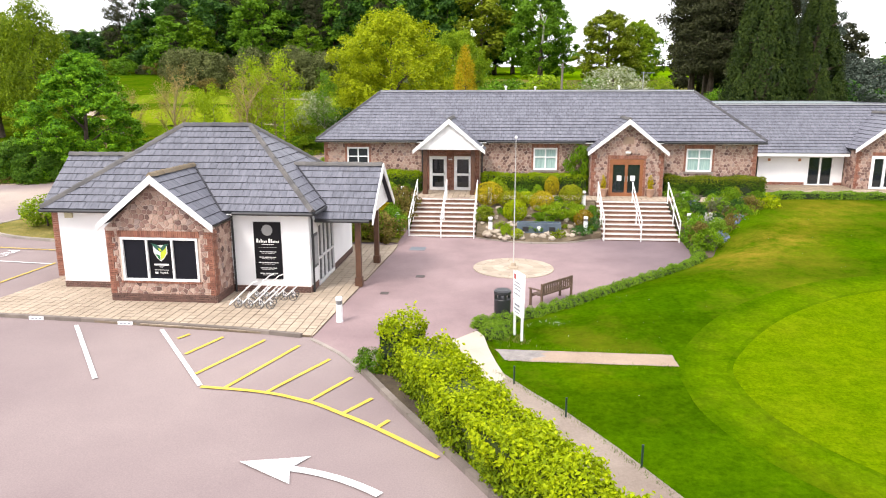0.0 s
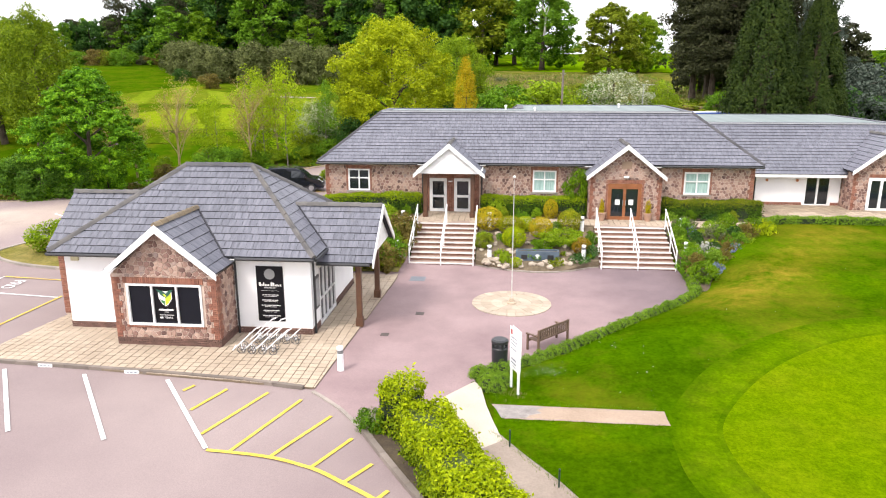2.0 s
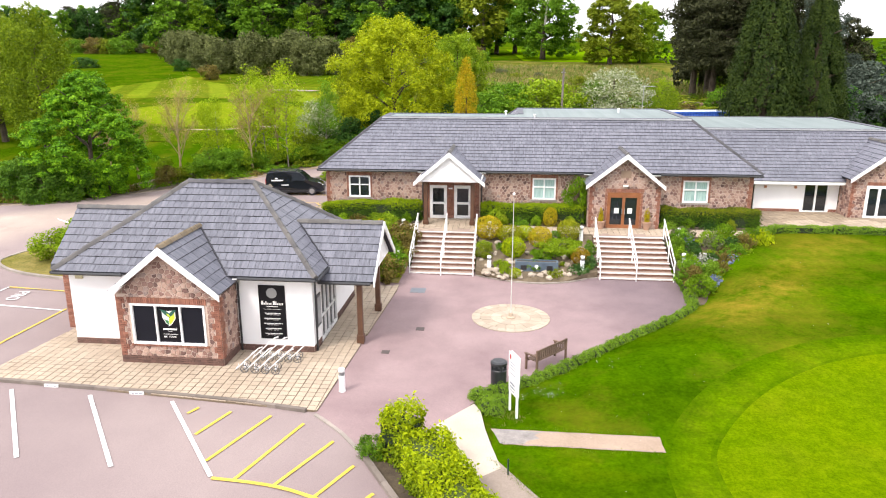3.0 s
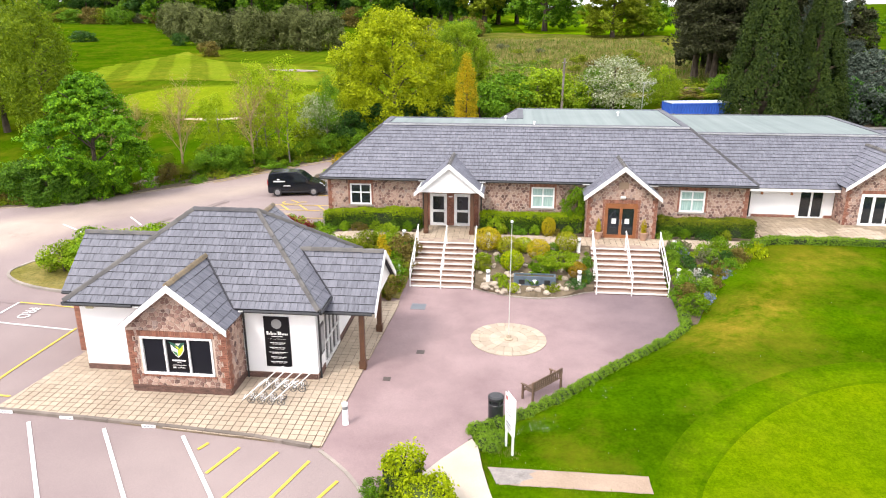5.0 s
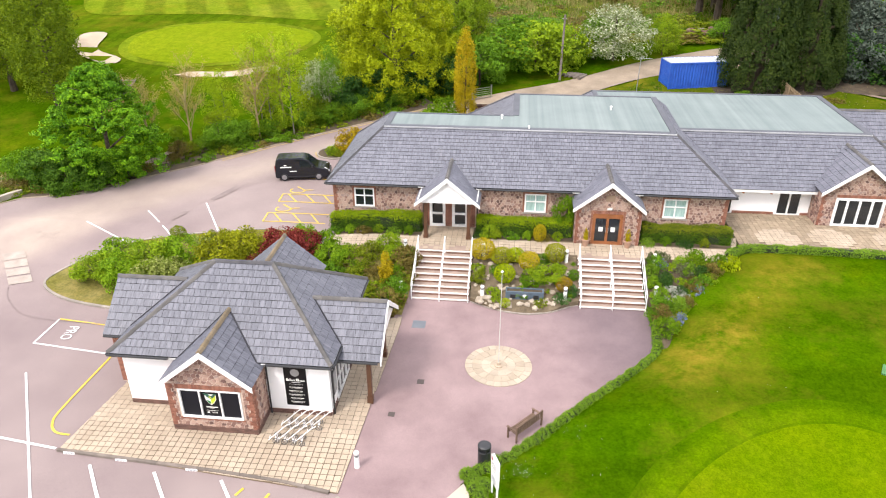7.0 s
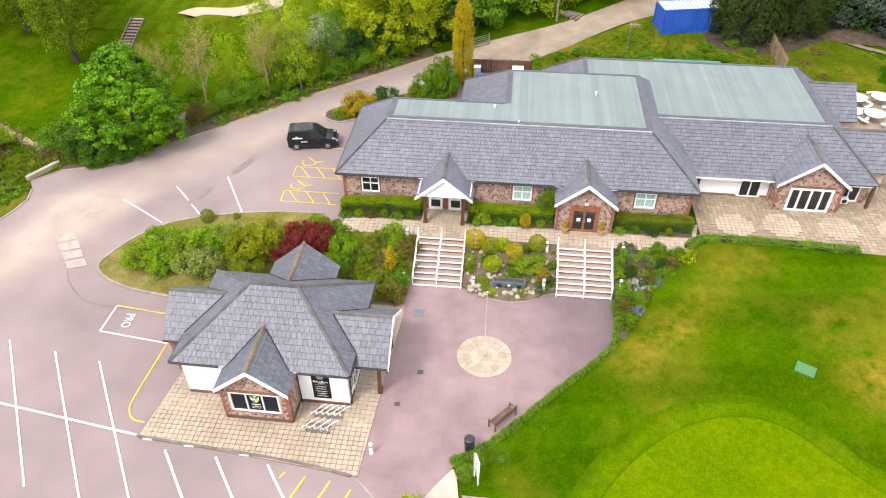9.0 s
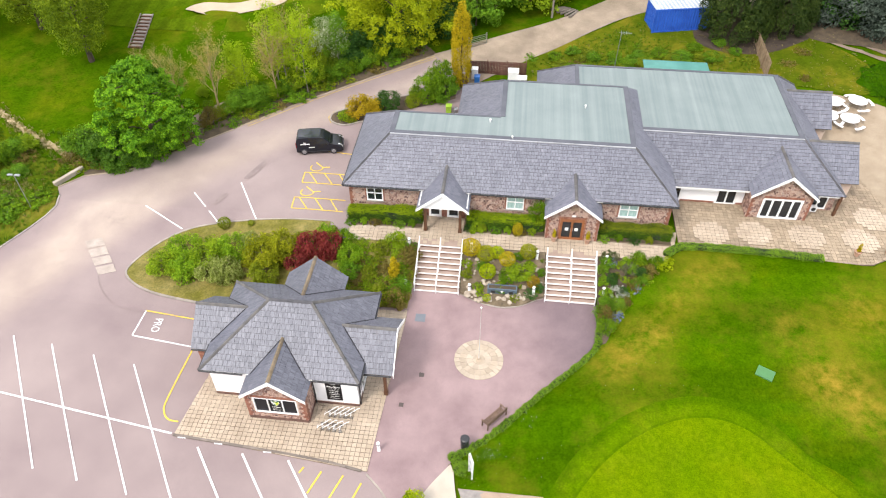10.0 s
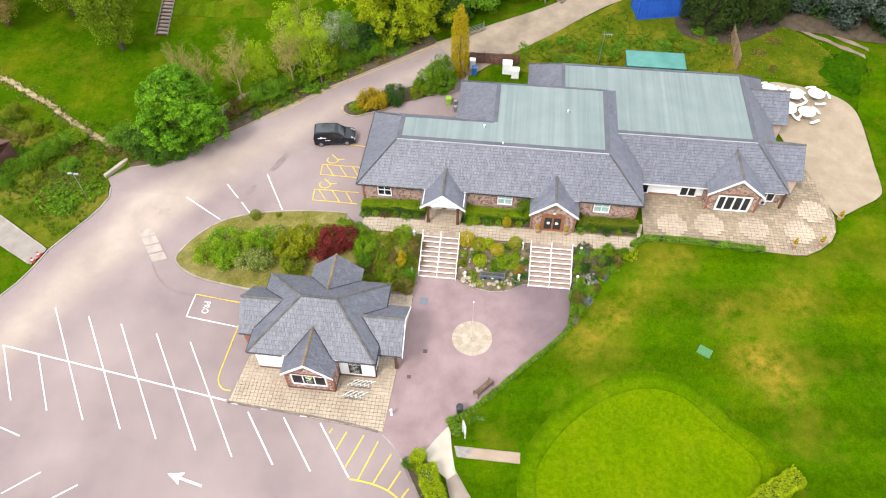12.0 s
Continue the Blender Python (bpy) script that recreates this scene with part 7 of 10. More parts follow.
class PlumeTree(TreeKind):
    """A dense conifer built of many upright plumes of fine sprays."""

    def __init__(self, mat, height, radius, plumes, per, leaf):
        self.h = height
        P, O = [], []
        for i in range(plumes):
            h = 0.9 * (i / plumes) ** 1.25
            a = 2.4 * i + rng.uniform(-0.3, 0.3)
            r = radius * (1 - h) ** 0.72 * min(1.0, 0.84 + 1.4 * h) * rng.uniform(0.84, 1.0)
            tall, fat = height * rng.uniform(0.13, 0.2), rng.uniform(0.5, 0.8) * (1 - 0.45 * h)
            s = rng.uniform(0, 1, per)
            b = rng.uniform(0, 2 * math.pi, per)
            w = fat * np.sin(np.pi * (0.1 + 0.9 * s) ** 0.7) * rng.uniform(0.75, 1.05, per)
            lean = r * (1 - 0.16 * s)
            P.append(np.column_stack([lean * math.cos(a) + w * np.cos(b), lean * math.sin(a) + w * np.sin(b), height * h + tall * s]))
            O.append(np.column_stack([np.cos(b) + 0.6 * math.cos(a), np.sin(b) + 0.6 * math.sin(a), np.full(per, 0.5)]))
        p = np.concatenate(P)
        p[:, 2] *= height / p[:, 2].max()
        v, f = leaves(p, np.concatenate(O), leaf, 0.55, 0.5)
        self.crown = leaf_mesh("crown", v, f, mat)
        self.wood = wood_mesh(height * 0.95, radius, 1.0, 12, 0.7, BARK)


class BareTree(TreeKind):
    """A young tree hardly in leaf: forking twigs and a thin haze of buds."""

    def __init__(self, mat, height):
        self.h = height
        bm, tips = bmesh.new(), []

        def grow(p, d, l, r, level):
            q = p + d * l
            rod(bm, p, q, r, r * 0.6, 6 if level == 0 else 3)
            if level == 3:
                tips.append((p + q) / 2)
                tips.append(q)
                return
            for i in range((9, 5, 3)[level]):
                s = 0.25 + 0.75 * (i + random.uniform(0.2, 1.0)) / (9, 5, 3)[level]
                turn = Vector((math.cos(2.4 * i + 1.3 * level), math.sin(2.4 * i + 1.3 * level), 0)) * random.uniform(0.5, 0.85)
                grow(p + d * l * min(s, 1.0), (d + turn + Vector((0, 0, 0.25))).normalized(), l * random.uniform(0.38, 0.52), r * 0.42, level + 1)

        grow(Vector((0, 0, -0.2)), Vector((0.04, 0.02, 1)).normalized(), height * 0.66, 0.075, 0)
        self.wood = bpy.data.meshes.new("trunk")
        bm.to_mesh(self.wood)
        bm.free()
        self.wood.materials.append(TWIG)
        pts = np.repeat(np.array([tuple(t) for t in tips]), 14, axis=0)
        pts = pts + rng.normal(size=pts.shape) * 0.13
        v, f = leaves(pts, np.tile([0.0, 0.0, 1.0], (len(pts), 1)), 0.08, 1.0, 0.4)
        self.crown = leaf_mesh("crown", v, f, mat)


# Kinds of tree.
K_MAPLE = TreeKind(F_MAPLE, 8.6, 4.4, 1.5, "spire", 900, 56, 0.4, 0.2, thick=0.24, squash=0.5, spread=0.4, lobes=42, lobe_r=0.3, ragged=0.14)
K_OAK = TreeKind(F_YELLOW, 11.2, 6.0, 0.6, "dome", 800, 72, 0.62, 0.21, thick=0.3, squash=0.95, spread=0.75, lobes=40, lobe_r=0.36)
K_GREAT = TreeKind(F_MID, 18.0, 6.2, 1.0, "dome", 420, 60, 1.0, 0.5, thick=0.45, squash=0.75, spread=0.55, lobes=28, lobe_r=0.38)
K_TALL = TreeKind(F_TALL, 12.8, 3.2, 1.8, "column", 230, 84, 0.7, 0.21, thick=0.26, squash=1.2, limbs=14)
K_FAR = TreeKind(F_MID, 18.0, 6.2, 1.5, "dome", 224, 30, 1.1, 0.75, thick=0.45, squash=0.75, spread=0.6, lobes=16, lobe_r=0.4)
K_FAR2 = TreeKind(F_DARK, 19.0, 5.2, 2.0, "round", 210, 30, 1.1, 0.75, thick=0.45, squash=0.8, spread=0.6, lobes=14, lobe_r=0.42)
K_PINE = TreeKind(F_PINE, 20.0, 4.6, 4.0, "dome", 150, 78, 1.3, 0.46, thick=0.4, squash=0.45, limbs=18, aspect=0.35, fill=0.4)
K_LEY = PlumeTree(F_LEYLAND, 15.0, 3.7, 150, 380, 0.21)
K_LOWLEY = PlumeTree(F_LEYLAND, 7.0, 3.1, 90, 190, 0.26)
K_GOLD = TreeKind(F_GOLD, 8.6, 0.92, 0.1, "column", 260, 60, 0.26, 0.13, thick=0.12, squash=2.0, aspect=0.4, fill=0.15)
F_YOUNG = foliage("young_tree_leaves", (0.13, 0.22, 0.004), (0.25, 0.37, 0.007), (0.42, 0.52, 0.014), 0.35)
K_THIN = TreeKind(F_YOUNG, 7.4, 1.5, 1.0, "column", 66, 64, 0.4, 0.13, PALE_BARK, 16, 0.05, fill=0.5, squash=1.2)
K_BARE = BareTree(F_RUST, 5.6)
K_HAW = TreeKind(F_HAW, 6.2, 3.6, 0.6, "dome", 120, 80, 0.75, 0.2, thick=0.2)
K_BUSH = TreeKind(F_MID, 3.2, 2.0, 0.05, "dome", 60, 75, 0.55, 0.2, thick=0.08, limbs=12)
K_WILLOW = TreeKind(F_WILLOW, 9.0, 3.6, 0.3, "dome", 110, 55, 1.0, 0.48, thick=0.2, squash=1.3)

for x, y, hh, w in ((-31.6, 46.9, 2.4, 1.1), (-30.3, 47.7, 2.8, 1.0), (-29.2, 48.5, 2.2, 0.9), (-32.9, 48.3, 2.0, 1.1), (-30.2, 50.6, 1.8, 1.0)):
    K_BUSH.plant(x, y, "dense dark green bush below the maple", "bush", "bushes below the maple", height_to=hh, wide=w, mat=F_MAPLE)
K_MAPLE.plant(-30.5, 48.8, "broad dark green maple in fresh leaf beside the driveway", turn=215, height_to=8.8, wide=0.95)
# These bushes get a darker leaf, with the maple's shade in its colour.
K_BUSH.plant(-34.2, 46.6, "green bush darkened for the shade under a maple", "bush", mat=F_UNDER, height_to=3.0, wide=1.0)
K_BUSH.plant(-30.6, 46.6, "green bush darkened for the shade under a maple", "bush", mat=F_UNDER, height_to=2.4, wide=1.0)
K_BUSH.plant(-32.4, 45.7, "green bush darkened for the shade under a maple", "bush", mat=F_UNDER, height_to=2.5)
K_BUSH.plant(-36.6, 47.2, "leafy green bush on the verge", "bush", height_to=2.6)
K_TALL.plant(-42.6, 61.4, "tall yellow-green tree with a short trunk on grass")
K_TALL.plant(-50.5, 66.5, "tall yellow-green tree at the course's edge", wide=1.15, height_to=12.5)
K_TALL.plant(-46.4, 66.0, "tall yellow-green tree at the course's edge", wide=1.1, height_to=12.0)
K_TALL.plant(-57, 74, "tall yellow-green tree at the course's edge", wide=1.3, height_to=13)
K_TALL.plant(-57.5, 64, "brownish yellow tree at the course's edge", wide=1.1, height_to=10.5, mat=F_RUST)
K_OAK.plant(-11.6, 68.5, "big rounded oak in bright yellow spring leaf", turn=10)
K_OAK.plant(-6.2, 77.0, "olive green tree behind the yellow oak", height_to=9.4, wide=0.75, mat=F_LIME)
K_OAK.plant(-16.5, 74.0, "olive green tree behind the yellow oak", height_to=7.5, wide=0.6, mat=F_OLIVE)
K_HAW.plant(-17.6, 63.4, "bush with white blossom beside the driveway", "bush", name="blossom_bush", height_to=4.8, wide=0.75, mat=F_HAW)
K_GOLD.plant(-4.1, 60.4, "slim golden cypress beside the bin store", name="golden_cypress", height_to=8.7)
K_LEY.plant(23.5, 72.4, "tall dense dark cypress behind the wing", name="cypress_tree", group="cypresses", height_to=17.6, wide=0.92)
K_LEY.plant(28.7, 73.5, "shorter dense dark cypress behind the wing", name="cypress_tree", group="cypresses", height_to=14.2, wide=0.95)
for x, y, hh, w in ((39.6, 75.6, 6.2, 1.0), (44.6, 76.0, 6.6, 1.05), (50.5, 77.0, 6.4, 1.1), (41.8, 80.5, 7.0, 1.0)):
    K_LOWLEY.plant(x, y, "low spreading dark conifer behind the lawn", name="conifer", group="spreading conifers", height_to=hh, wide=w)
K_HAW.plant(10.6, 80.6, "hawthorn covered in white blossom beside the track", name="hawthorn", height_to=5.7, wide=1.3)
K_HAW.plant(8.6, 80.6, "green hawthorn with some blossom beside the track", name="hawthorn", height_to=4.6, wide=0.9, mat=F_MID)
K_HAW.plant(16.2, 82.5, "fresh green bush beside the track", "bush", height_to=4.4, wide=0.8, mat=F_LIME)
for x, y, hh, w in ((-1.6, 74.5, 4.8, 1.2), (2.2, 76.5, 5.0, 1.3), (5.6, 79.0, 4.0, 1.2), (-3.5, 71.2, 4.2, 1.1)):
    K_BUSH.plant(x, y, "fresh green bushes lining the dirt track", "bush", "bushes along the track", height_to=hh, wide=w, mat=F_MID if x < 0 else F_LIME)
for x, y, hh, k, m in ((-30.2, 53.6, 5.2, K_BARE, None), (-26.8, 54.0, 6.2, K_BARE, None), (-24.2, 55.6, 5.8, K_THIN, None), (-21.6, 56.2, 6.0, K_BARE, None), (-18.9, 57.4, 8.2, K_THIN, None), (-20.4, 59.5, 6.0, K_BARE, None), (-16.4, 60.5, 6.4, K_THIN, F_MID), (-33.5, 55.5, 4.2, K_BARE, None)):
    k.plant(x, y + 0.8, "thin young tree with sparse leaves on the verge" if k is K_THIN else "thin bare reddish tree on the verge", "tree", "young trees on the verge", height_to=hh * (1.25 if k is K_BARE else 1.05), mat=m)
for i, (x, y) in enumerate(curve([(-26.6, 52.0), (-24.0, 54.2), (-20, 57.5), (-16.4, 60.6), (-12.4, 63.6), (-8.6, 66.6)], 3)):
    K_BUSH.plant(x - 0.5, y + 1.0, "dense green shrub on the driveway verge", "bush", "shrubs on the driveway verge", height_to=random.uniform(1.7, 2.4) if -24.5 < x < -21.5 or x > -15.5 else random.uniform(0.9, 1.4), wide=random.uniform(0.85, 1.15), mat=(F_MID, F_MID, F_DARK, F_MID)[i % 4] if -25 < x < -20.5 or x > -15.5 else (F_BRONZE, F_OLIVE, F_HEDGE)[i % 3])
for i, (x, y, hh) in enumerate(((-29.0, 56.6, 1.2), (-26.6, 59.2, 1.5), (-24.6, 58.4, 1.1), (-22.6, 61.6, 1.6), (-20.6, 60.6, 1.3), (-19.2, 63.2, 2.2), (-27.8, 54.8, 1.0), (-17.4, 61.4, 2.2))):
    K_BUSH.plant(x, y, "loose yellow-green shrub among young trees", "bush", "shrubs among the young trees", height_to=hh, wide=random.uniform(0.8, 1.1), mat=(F_LIME, F_OLIVE, F_HEDGE, F_TALL)[i % 4])
for i, (x, y) in enumerate(curve([(-24.6, 54.9), (-22.1, 56.7), (-19.2, 58.8), (-16.3, 60.9), (-13.2, 63.0), (-9.6, 65.8)], 4)):
    K_BUSH.plant(x - 0.3, y + 0.3, "dark green shrub in the bank above the driveway", "bush", "shrubs in the bank", height_to=random.uniform(1.3, 1.9), wide=random.uniform(0.95, 1.25), mat=(F_MID, F_LIME, F_HEDGE)[i % 3])
for x, y, hh in ((-22.4, 60.0, 8.0), (-21.0, 58.6, 7.2), (-25.4, 57.2, 5.6)):
    K_THIN.plant(x, y, "slender young tree in fresh yellow-green leaf", "tree", "young trees on the verge", height_to=hh, wide=1.15)
for x, y, hh, w in ((-12.6, 66.0, 3.4, 1.2), (-9.0, 69.0, 3.6, 1.2), (-15.5, 64.0, 3.2, 1.1), (-6.0, 69.5, 3.4, 1.1)):
    K_BUSH.plant(x, y, "dark undergrowth below the oak", "bush", "undergrowth", height_to=hh, wide=w, mat=F_DARK)
for i in range(11):
    K_WILLOW.plant(-64.5 + i * 4.0 if i < 7 else -72 - (i - 7) * 8, 155 + 3 * math.sin(i * 2.1) if i < 7 else 164 + (i - 7) * 11, "grey-green willow tree at the fairway's end", "tree", "willows beyond the fairway", height_to=random.uniform(6.8, 9.4), wide=1.1)
for x, y in ((-60, 138), (-77, 162), (-104, 168)):
    K_BUSH.plant(x, y, "rounded dark bush standing on the fairway", "bush", "bushes on the fairway", height_to=2.9, wide=1.2 if x > -100 else 1.7, mat=F_BRONZE if x > -70 else F_DARK)
# Single trees behind the clubhouse.
oak = K_GREAT.plant(7.4, 212, "great green oak with a dead pale limb", height_to=25.5, wide=1.12, turn=0)
bm = bmesh.new()
rod(bm, (0.2, -6.2, 9.0), (0.5, -9.6, 14.5), 0.35, 0.25)
rod(bm, (0.5, -9.6, 14.5), (-0.9, -9.8, 17.6), 0.22, 0.06)
rod(bm, (0.5, -9.6, 14.5), (1.2, -9.9, 16.6), 0.18, 0.05)
part("dead_limb", bm, surface("bleached_wood", (0.4, 0.37, 0.32), (0.55, 0.52, 0.46), 1, 8, 0.9, 0.3, 0.02), oak, "bleached bare limb")
K_GREAT.plant(23.7, 190, "olive oak with a loose open crown", height_to=17, wide=1.3, mat=F_OLIVE)
K_GREAT.plant(32, 196, "bright green tree at the wood's edge", height_to=15, wide=1.0, mat=F_LIME)
for x, y, hh in ((23.8, 101, 20), (25.2, 97, 19), (28.2, 94, 18), (30.5, 104, 20), (33.5, 97, 19), (37, 103, 18), (27.2, 107, 20)):
    K_PINE.plant(x, y, "dark pine with bare lower trunk", "pine", "pines behind the track", name="pine_tree", height_to=hh, wide=1.15)
for x, y, hh in ((33.0, 84, 17), (37.6, 87, 6.5), (41.5, 78, 5), (46.5, 91, 11), (58, 92, 8)):
    K_PINE.plant(x, y, "spreading blue-green cedar behind the lawn", "cedar", "cedars", name="cedar_tree", height_to=hh, wide=0.6 if hh > 15 else 1.2, mat=F_CEDAR)
for x, y, hh, w, m in ((35, 79, 5.4, 1.1, F_CEDAR), (38.2, 73.6, 5, 1.0, F_CEDAR), (41.6, 73.2, 5.4, 1.1, F_CEDAR), (45, 74.5, 5, 1.2, F_CEDAR), (34.4, 75.4, 4.6, 1.0, F_CEDAR), (38.5, 82.5, 6, 1.1, F_CEDAR), (41.5, 80, 5.4, 1.2, F_CEDAR), (36.5, 75.5, 4.5, 1.2, F_CEDAR), (44, 84, 6, 1.2, F_CEDAR), (33.5, 90, 6, 1.2, F_CEDAR), (31.5, 77, 4.5, 1.4, F_DARK), (35.5, 75.5, 3.6, 1.3, F_DARK), (38, 79, 4, 1.4, F_MID), (43, 72, 3.2, 1.3, F_DARK), (47, 70, 3.5, 1.2, F_MID), (28, 84, 3, 1.3, F_DARK), (34, 88, 4, 1.4, F_DARK), (24, 88, 2.6, 1.2, F_MID)):
    K_BUSH.plant(x, y, "dark shrub in the shade of conifers", "bush", "shrubs below the conifers", height_to=hh, wide=w, mat=m)


def woodland(name, label, spots, kinds):
    """A far wood as one mass: the crowns and trunks of many trees joined."""
    for kind, chosen in ((k, [s for i, s in enumerate(spots) if i % len(kinds) == j]) for j, k in enumerate(kinds)):
        for src, nm in ((kind.crown, name), (kind.wood, name + "_wood")):
            co = np.empty(len(src.vertices) * 3)
            src.vertices.foreach_get("co", co)
            co = co.reshape(-1, 3)
            lens = np.empty(len(src.polygons), dtype=np.int32)
            src.polygons.foreach_get("loop_total", lens)
            idx = np.empty(len(src.loops), dtype=np.int32)
            src.loops.foreach_get("vertex_index", idx)
            faces0 = np.split(idx, np.cumsum(lens)[:-1])
            V, F = [], []
            for x, y, hh, w in chosen:
                a, s = rng.uniform(0, 6.28), hh / kind.h
                R = np.array([[math.cos(a), -math.sin(a), 0], [math.sin(a), math.cos(a), 0], [0, 0, 1]])
                n0 = sum(len(v) for v in V)
                V.append((co * np.array([s * w, s * w, s])) @ R.T + np.array([x, y, height(x, y) - 0.1]))
                F += [tuple(q + n0) for q in faces0]
            if V:
                me = bpy.data.meshes.new(nm)
                me.from_pydata(np.concatenate(V).tolist(), [], [tuple(int(i) for i in q) for q in F])
                me.materials.append(src.materials[0])
                tagged(new(nm, me), label, "woodland", kind="stuff")


class Recoloured:
    """A kind of tree in another leaf."""

    def __init__(self, kind, mat):
        self.h, self.wood, self.crown = kind.h, kind.wood, kind.crown.copy()
        self.crown.materials[0] = mat


SPOTS = []
for i in range(34):
    x = -180 + i * 4.7 + rng.uniform(-1.5, 1.5)
    SPOTS.append((x, 238 + rng.uniform(0, 16), rng.uniform(14, 17) if x < -128 else rng.uniform(22, 27), rng.uniform(0.95, 1.25)))
for i in range(22):
    x = -176 + i * 7.0 + rng.uniform(-2, 2)
    SPOTS.append((x, 266 + rng.uniform(0, 10), rng.uniform(15, 18) if x < -131 else rng.uniform(30, 34), rng.uniform(0.95, 1.25)))
woodland("far_woodland", "mixed dark and mid green woodland beyond the fairway", SPOTS, [K_FAR, K_FAR2, Recoloured(K_FAR, F_DARK), Recoloured(K_FAR2, F_MID), K_PINE])
woodland("far_woodland", "fresh green trees along the wood's front", [(-110, 226, 18.5, 1.25), (-101, 228, 17, 1.1), (-84, 229, 15, 1.05), (-66, 229, 15.5, 1.1), (-46, 230, 16, 1.1)], [K_FAR, Recoloured(K_FAR, F_HEDGE)])
woodland("far_woodland", "tall dark pines standing above the woodland", [(-138, 246, 30, 0.8), (-133, 252, 28, 0.75), (-86, 246, 33, 0.9), (-71, 248, 34, 0.9), (-58, 246, 33, 0.9), (-40, 246, 33, 0.9), (-100, 250, 33, 0.9)], [K_PINE])
SPOTS2 = [(-22 + i * 5.4 + rng.uniform(-1, 1), 232 + rng.uniform(0, 16), rng.uniform(10, 12) if i > 4 else rng.uniform(25, 30), rng.uniform(0.9, 1.2)) for i in range(7)]
SPOTS2 += [(36 + i * 8, 190 + rng.uniform(0, 20), rng.uniform(11, 14), 1.2) for i in range(6)] + [(82 + i * 4.5, 190 + rng.uniform(0, 14), rng.uniform(4.5, 6), 1.6) for i in range(10)]
woodland("far_woodland", "dark mixed trees on the rise behind the clubhouse", SPOTS2, [K_FAR2, K_FAR, Recoloured(K_FAR2, F_OLIVE)])
SPOTS3 = [(-72 - i * 4.5, 88 + i * 7 + rng.uniform(-3, 3), rng.uniform(11, 14), 1.0) for i in range(9)] + [(-66 - i * 5, 76 + i * 2, rng.uniform(9, 12), 0.9) for i in range(5)]
woodland("far_woodland", "yellow-green trees along the course's far side", SPOTS3, [Recoloured(K_FAR, F_LIME), Recoloured(K_FAR, F_OLIVE)])
DARKWOOD = [(27.5 + i * 1.8 + rng.uniform(-1, 1), 108 + rng.uniform(-4, 12), rng.uniform(10, 15), rng.uniform(0.8, 1.0)) for i in range(11)]
woodland("far_woodland", "dense dark conifers behind the track", DARKWOOD, [Recoloured(K_FAR2, F_PINE), Recoloured(K_FAR, F_PINE), Recoloured(K_FAR2, F_DARK)])
SCRUB = [(rng.uniform(-10, 26), rng.uniform(86, 160), rng.uniform(0.7, 2.2), rng.uniform(1.0, 2.2)) for i in range(18)] + [(rng.uniform(-24, -8), rng.uniform(120, 205), rng.uniform(2, 5), 1.3) for i in range(24)] + [(-160 + i * 4.4, 232 + rng.uniform(-3, 6), rng.uniform(3, 6), 1.4) for i in range(30)]
woodland("scrub", "rough scrub and brambles on the bank behind the clubhouse", SCRUB, [Recoloured(K_BUSH, F_OLIVE), Recoloured(K_BUSH, F_MID), Recoloured(K_BUSH, F_GREY), Recoloured(K_BUSH, F_BRONZE)])


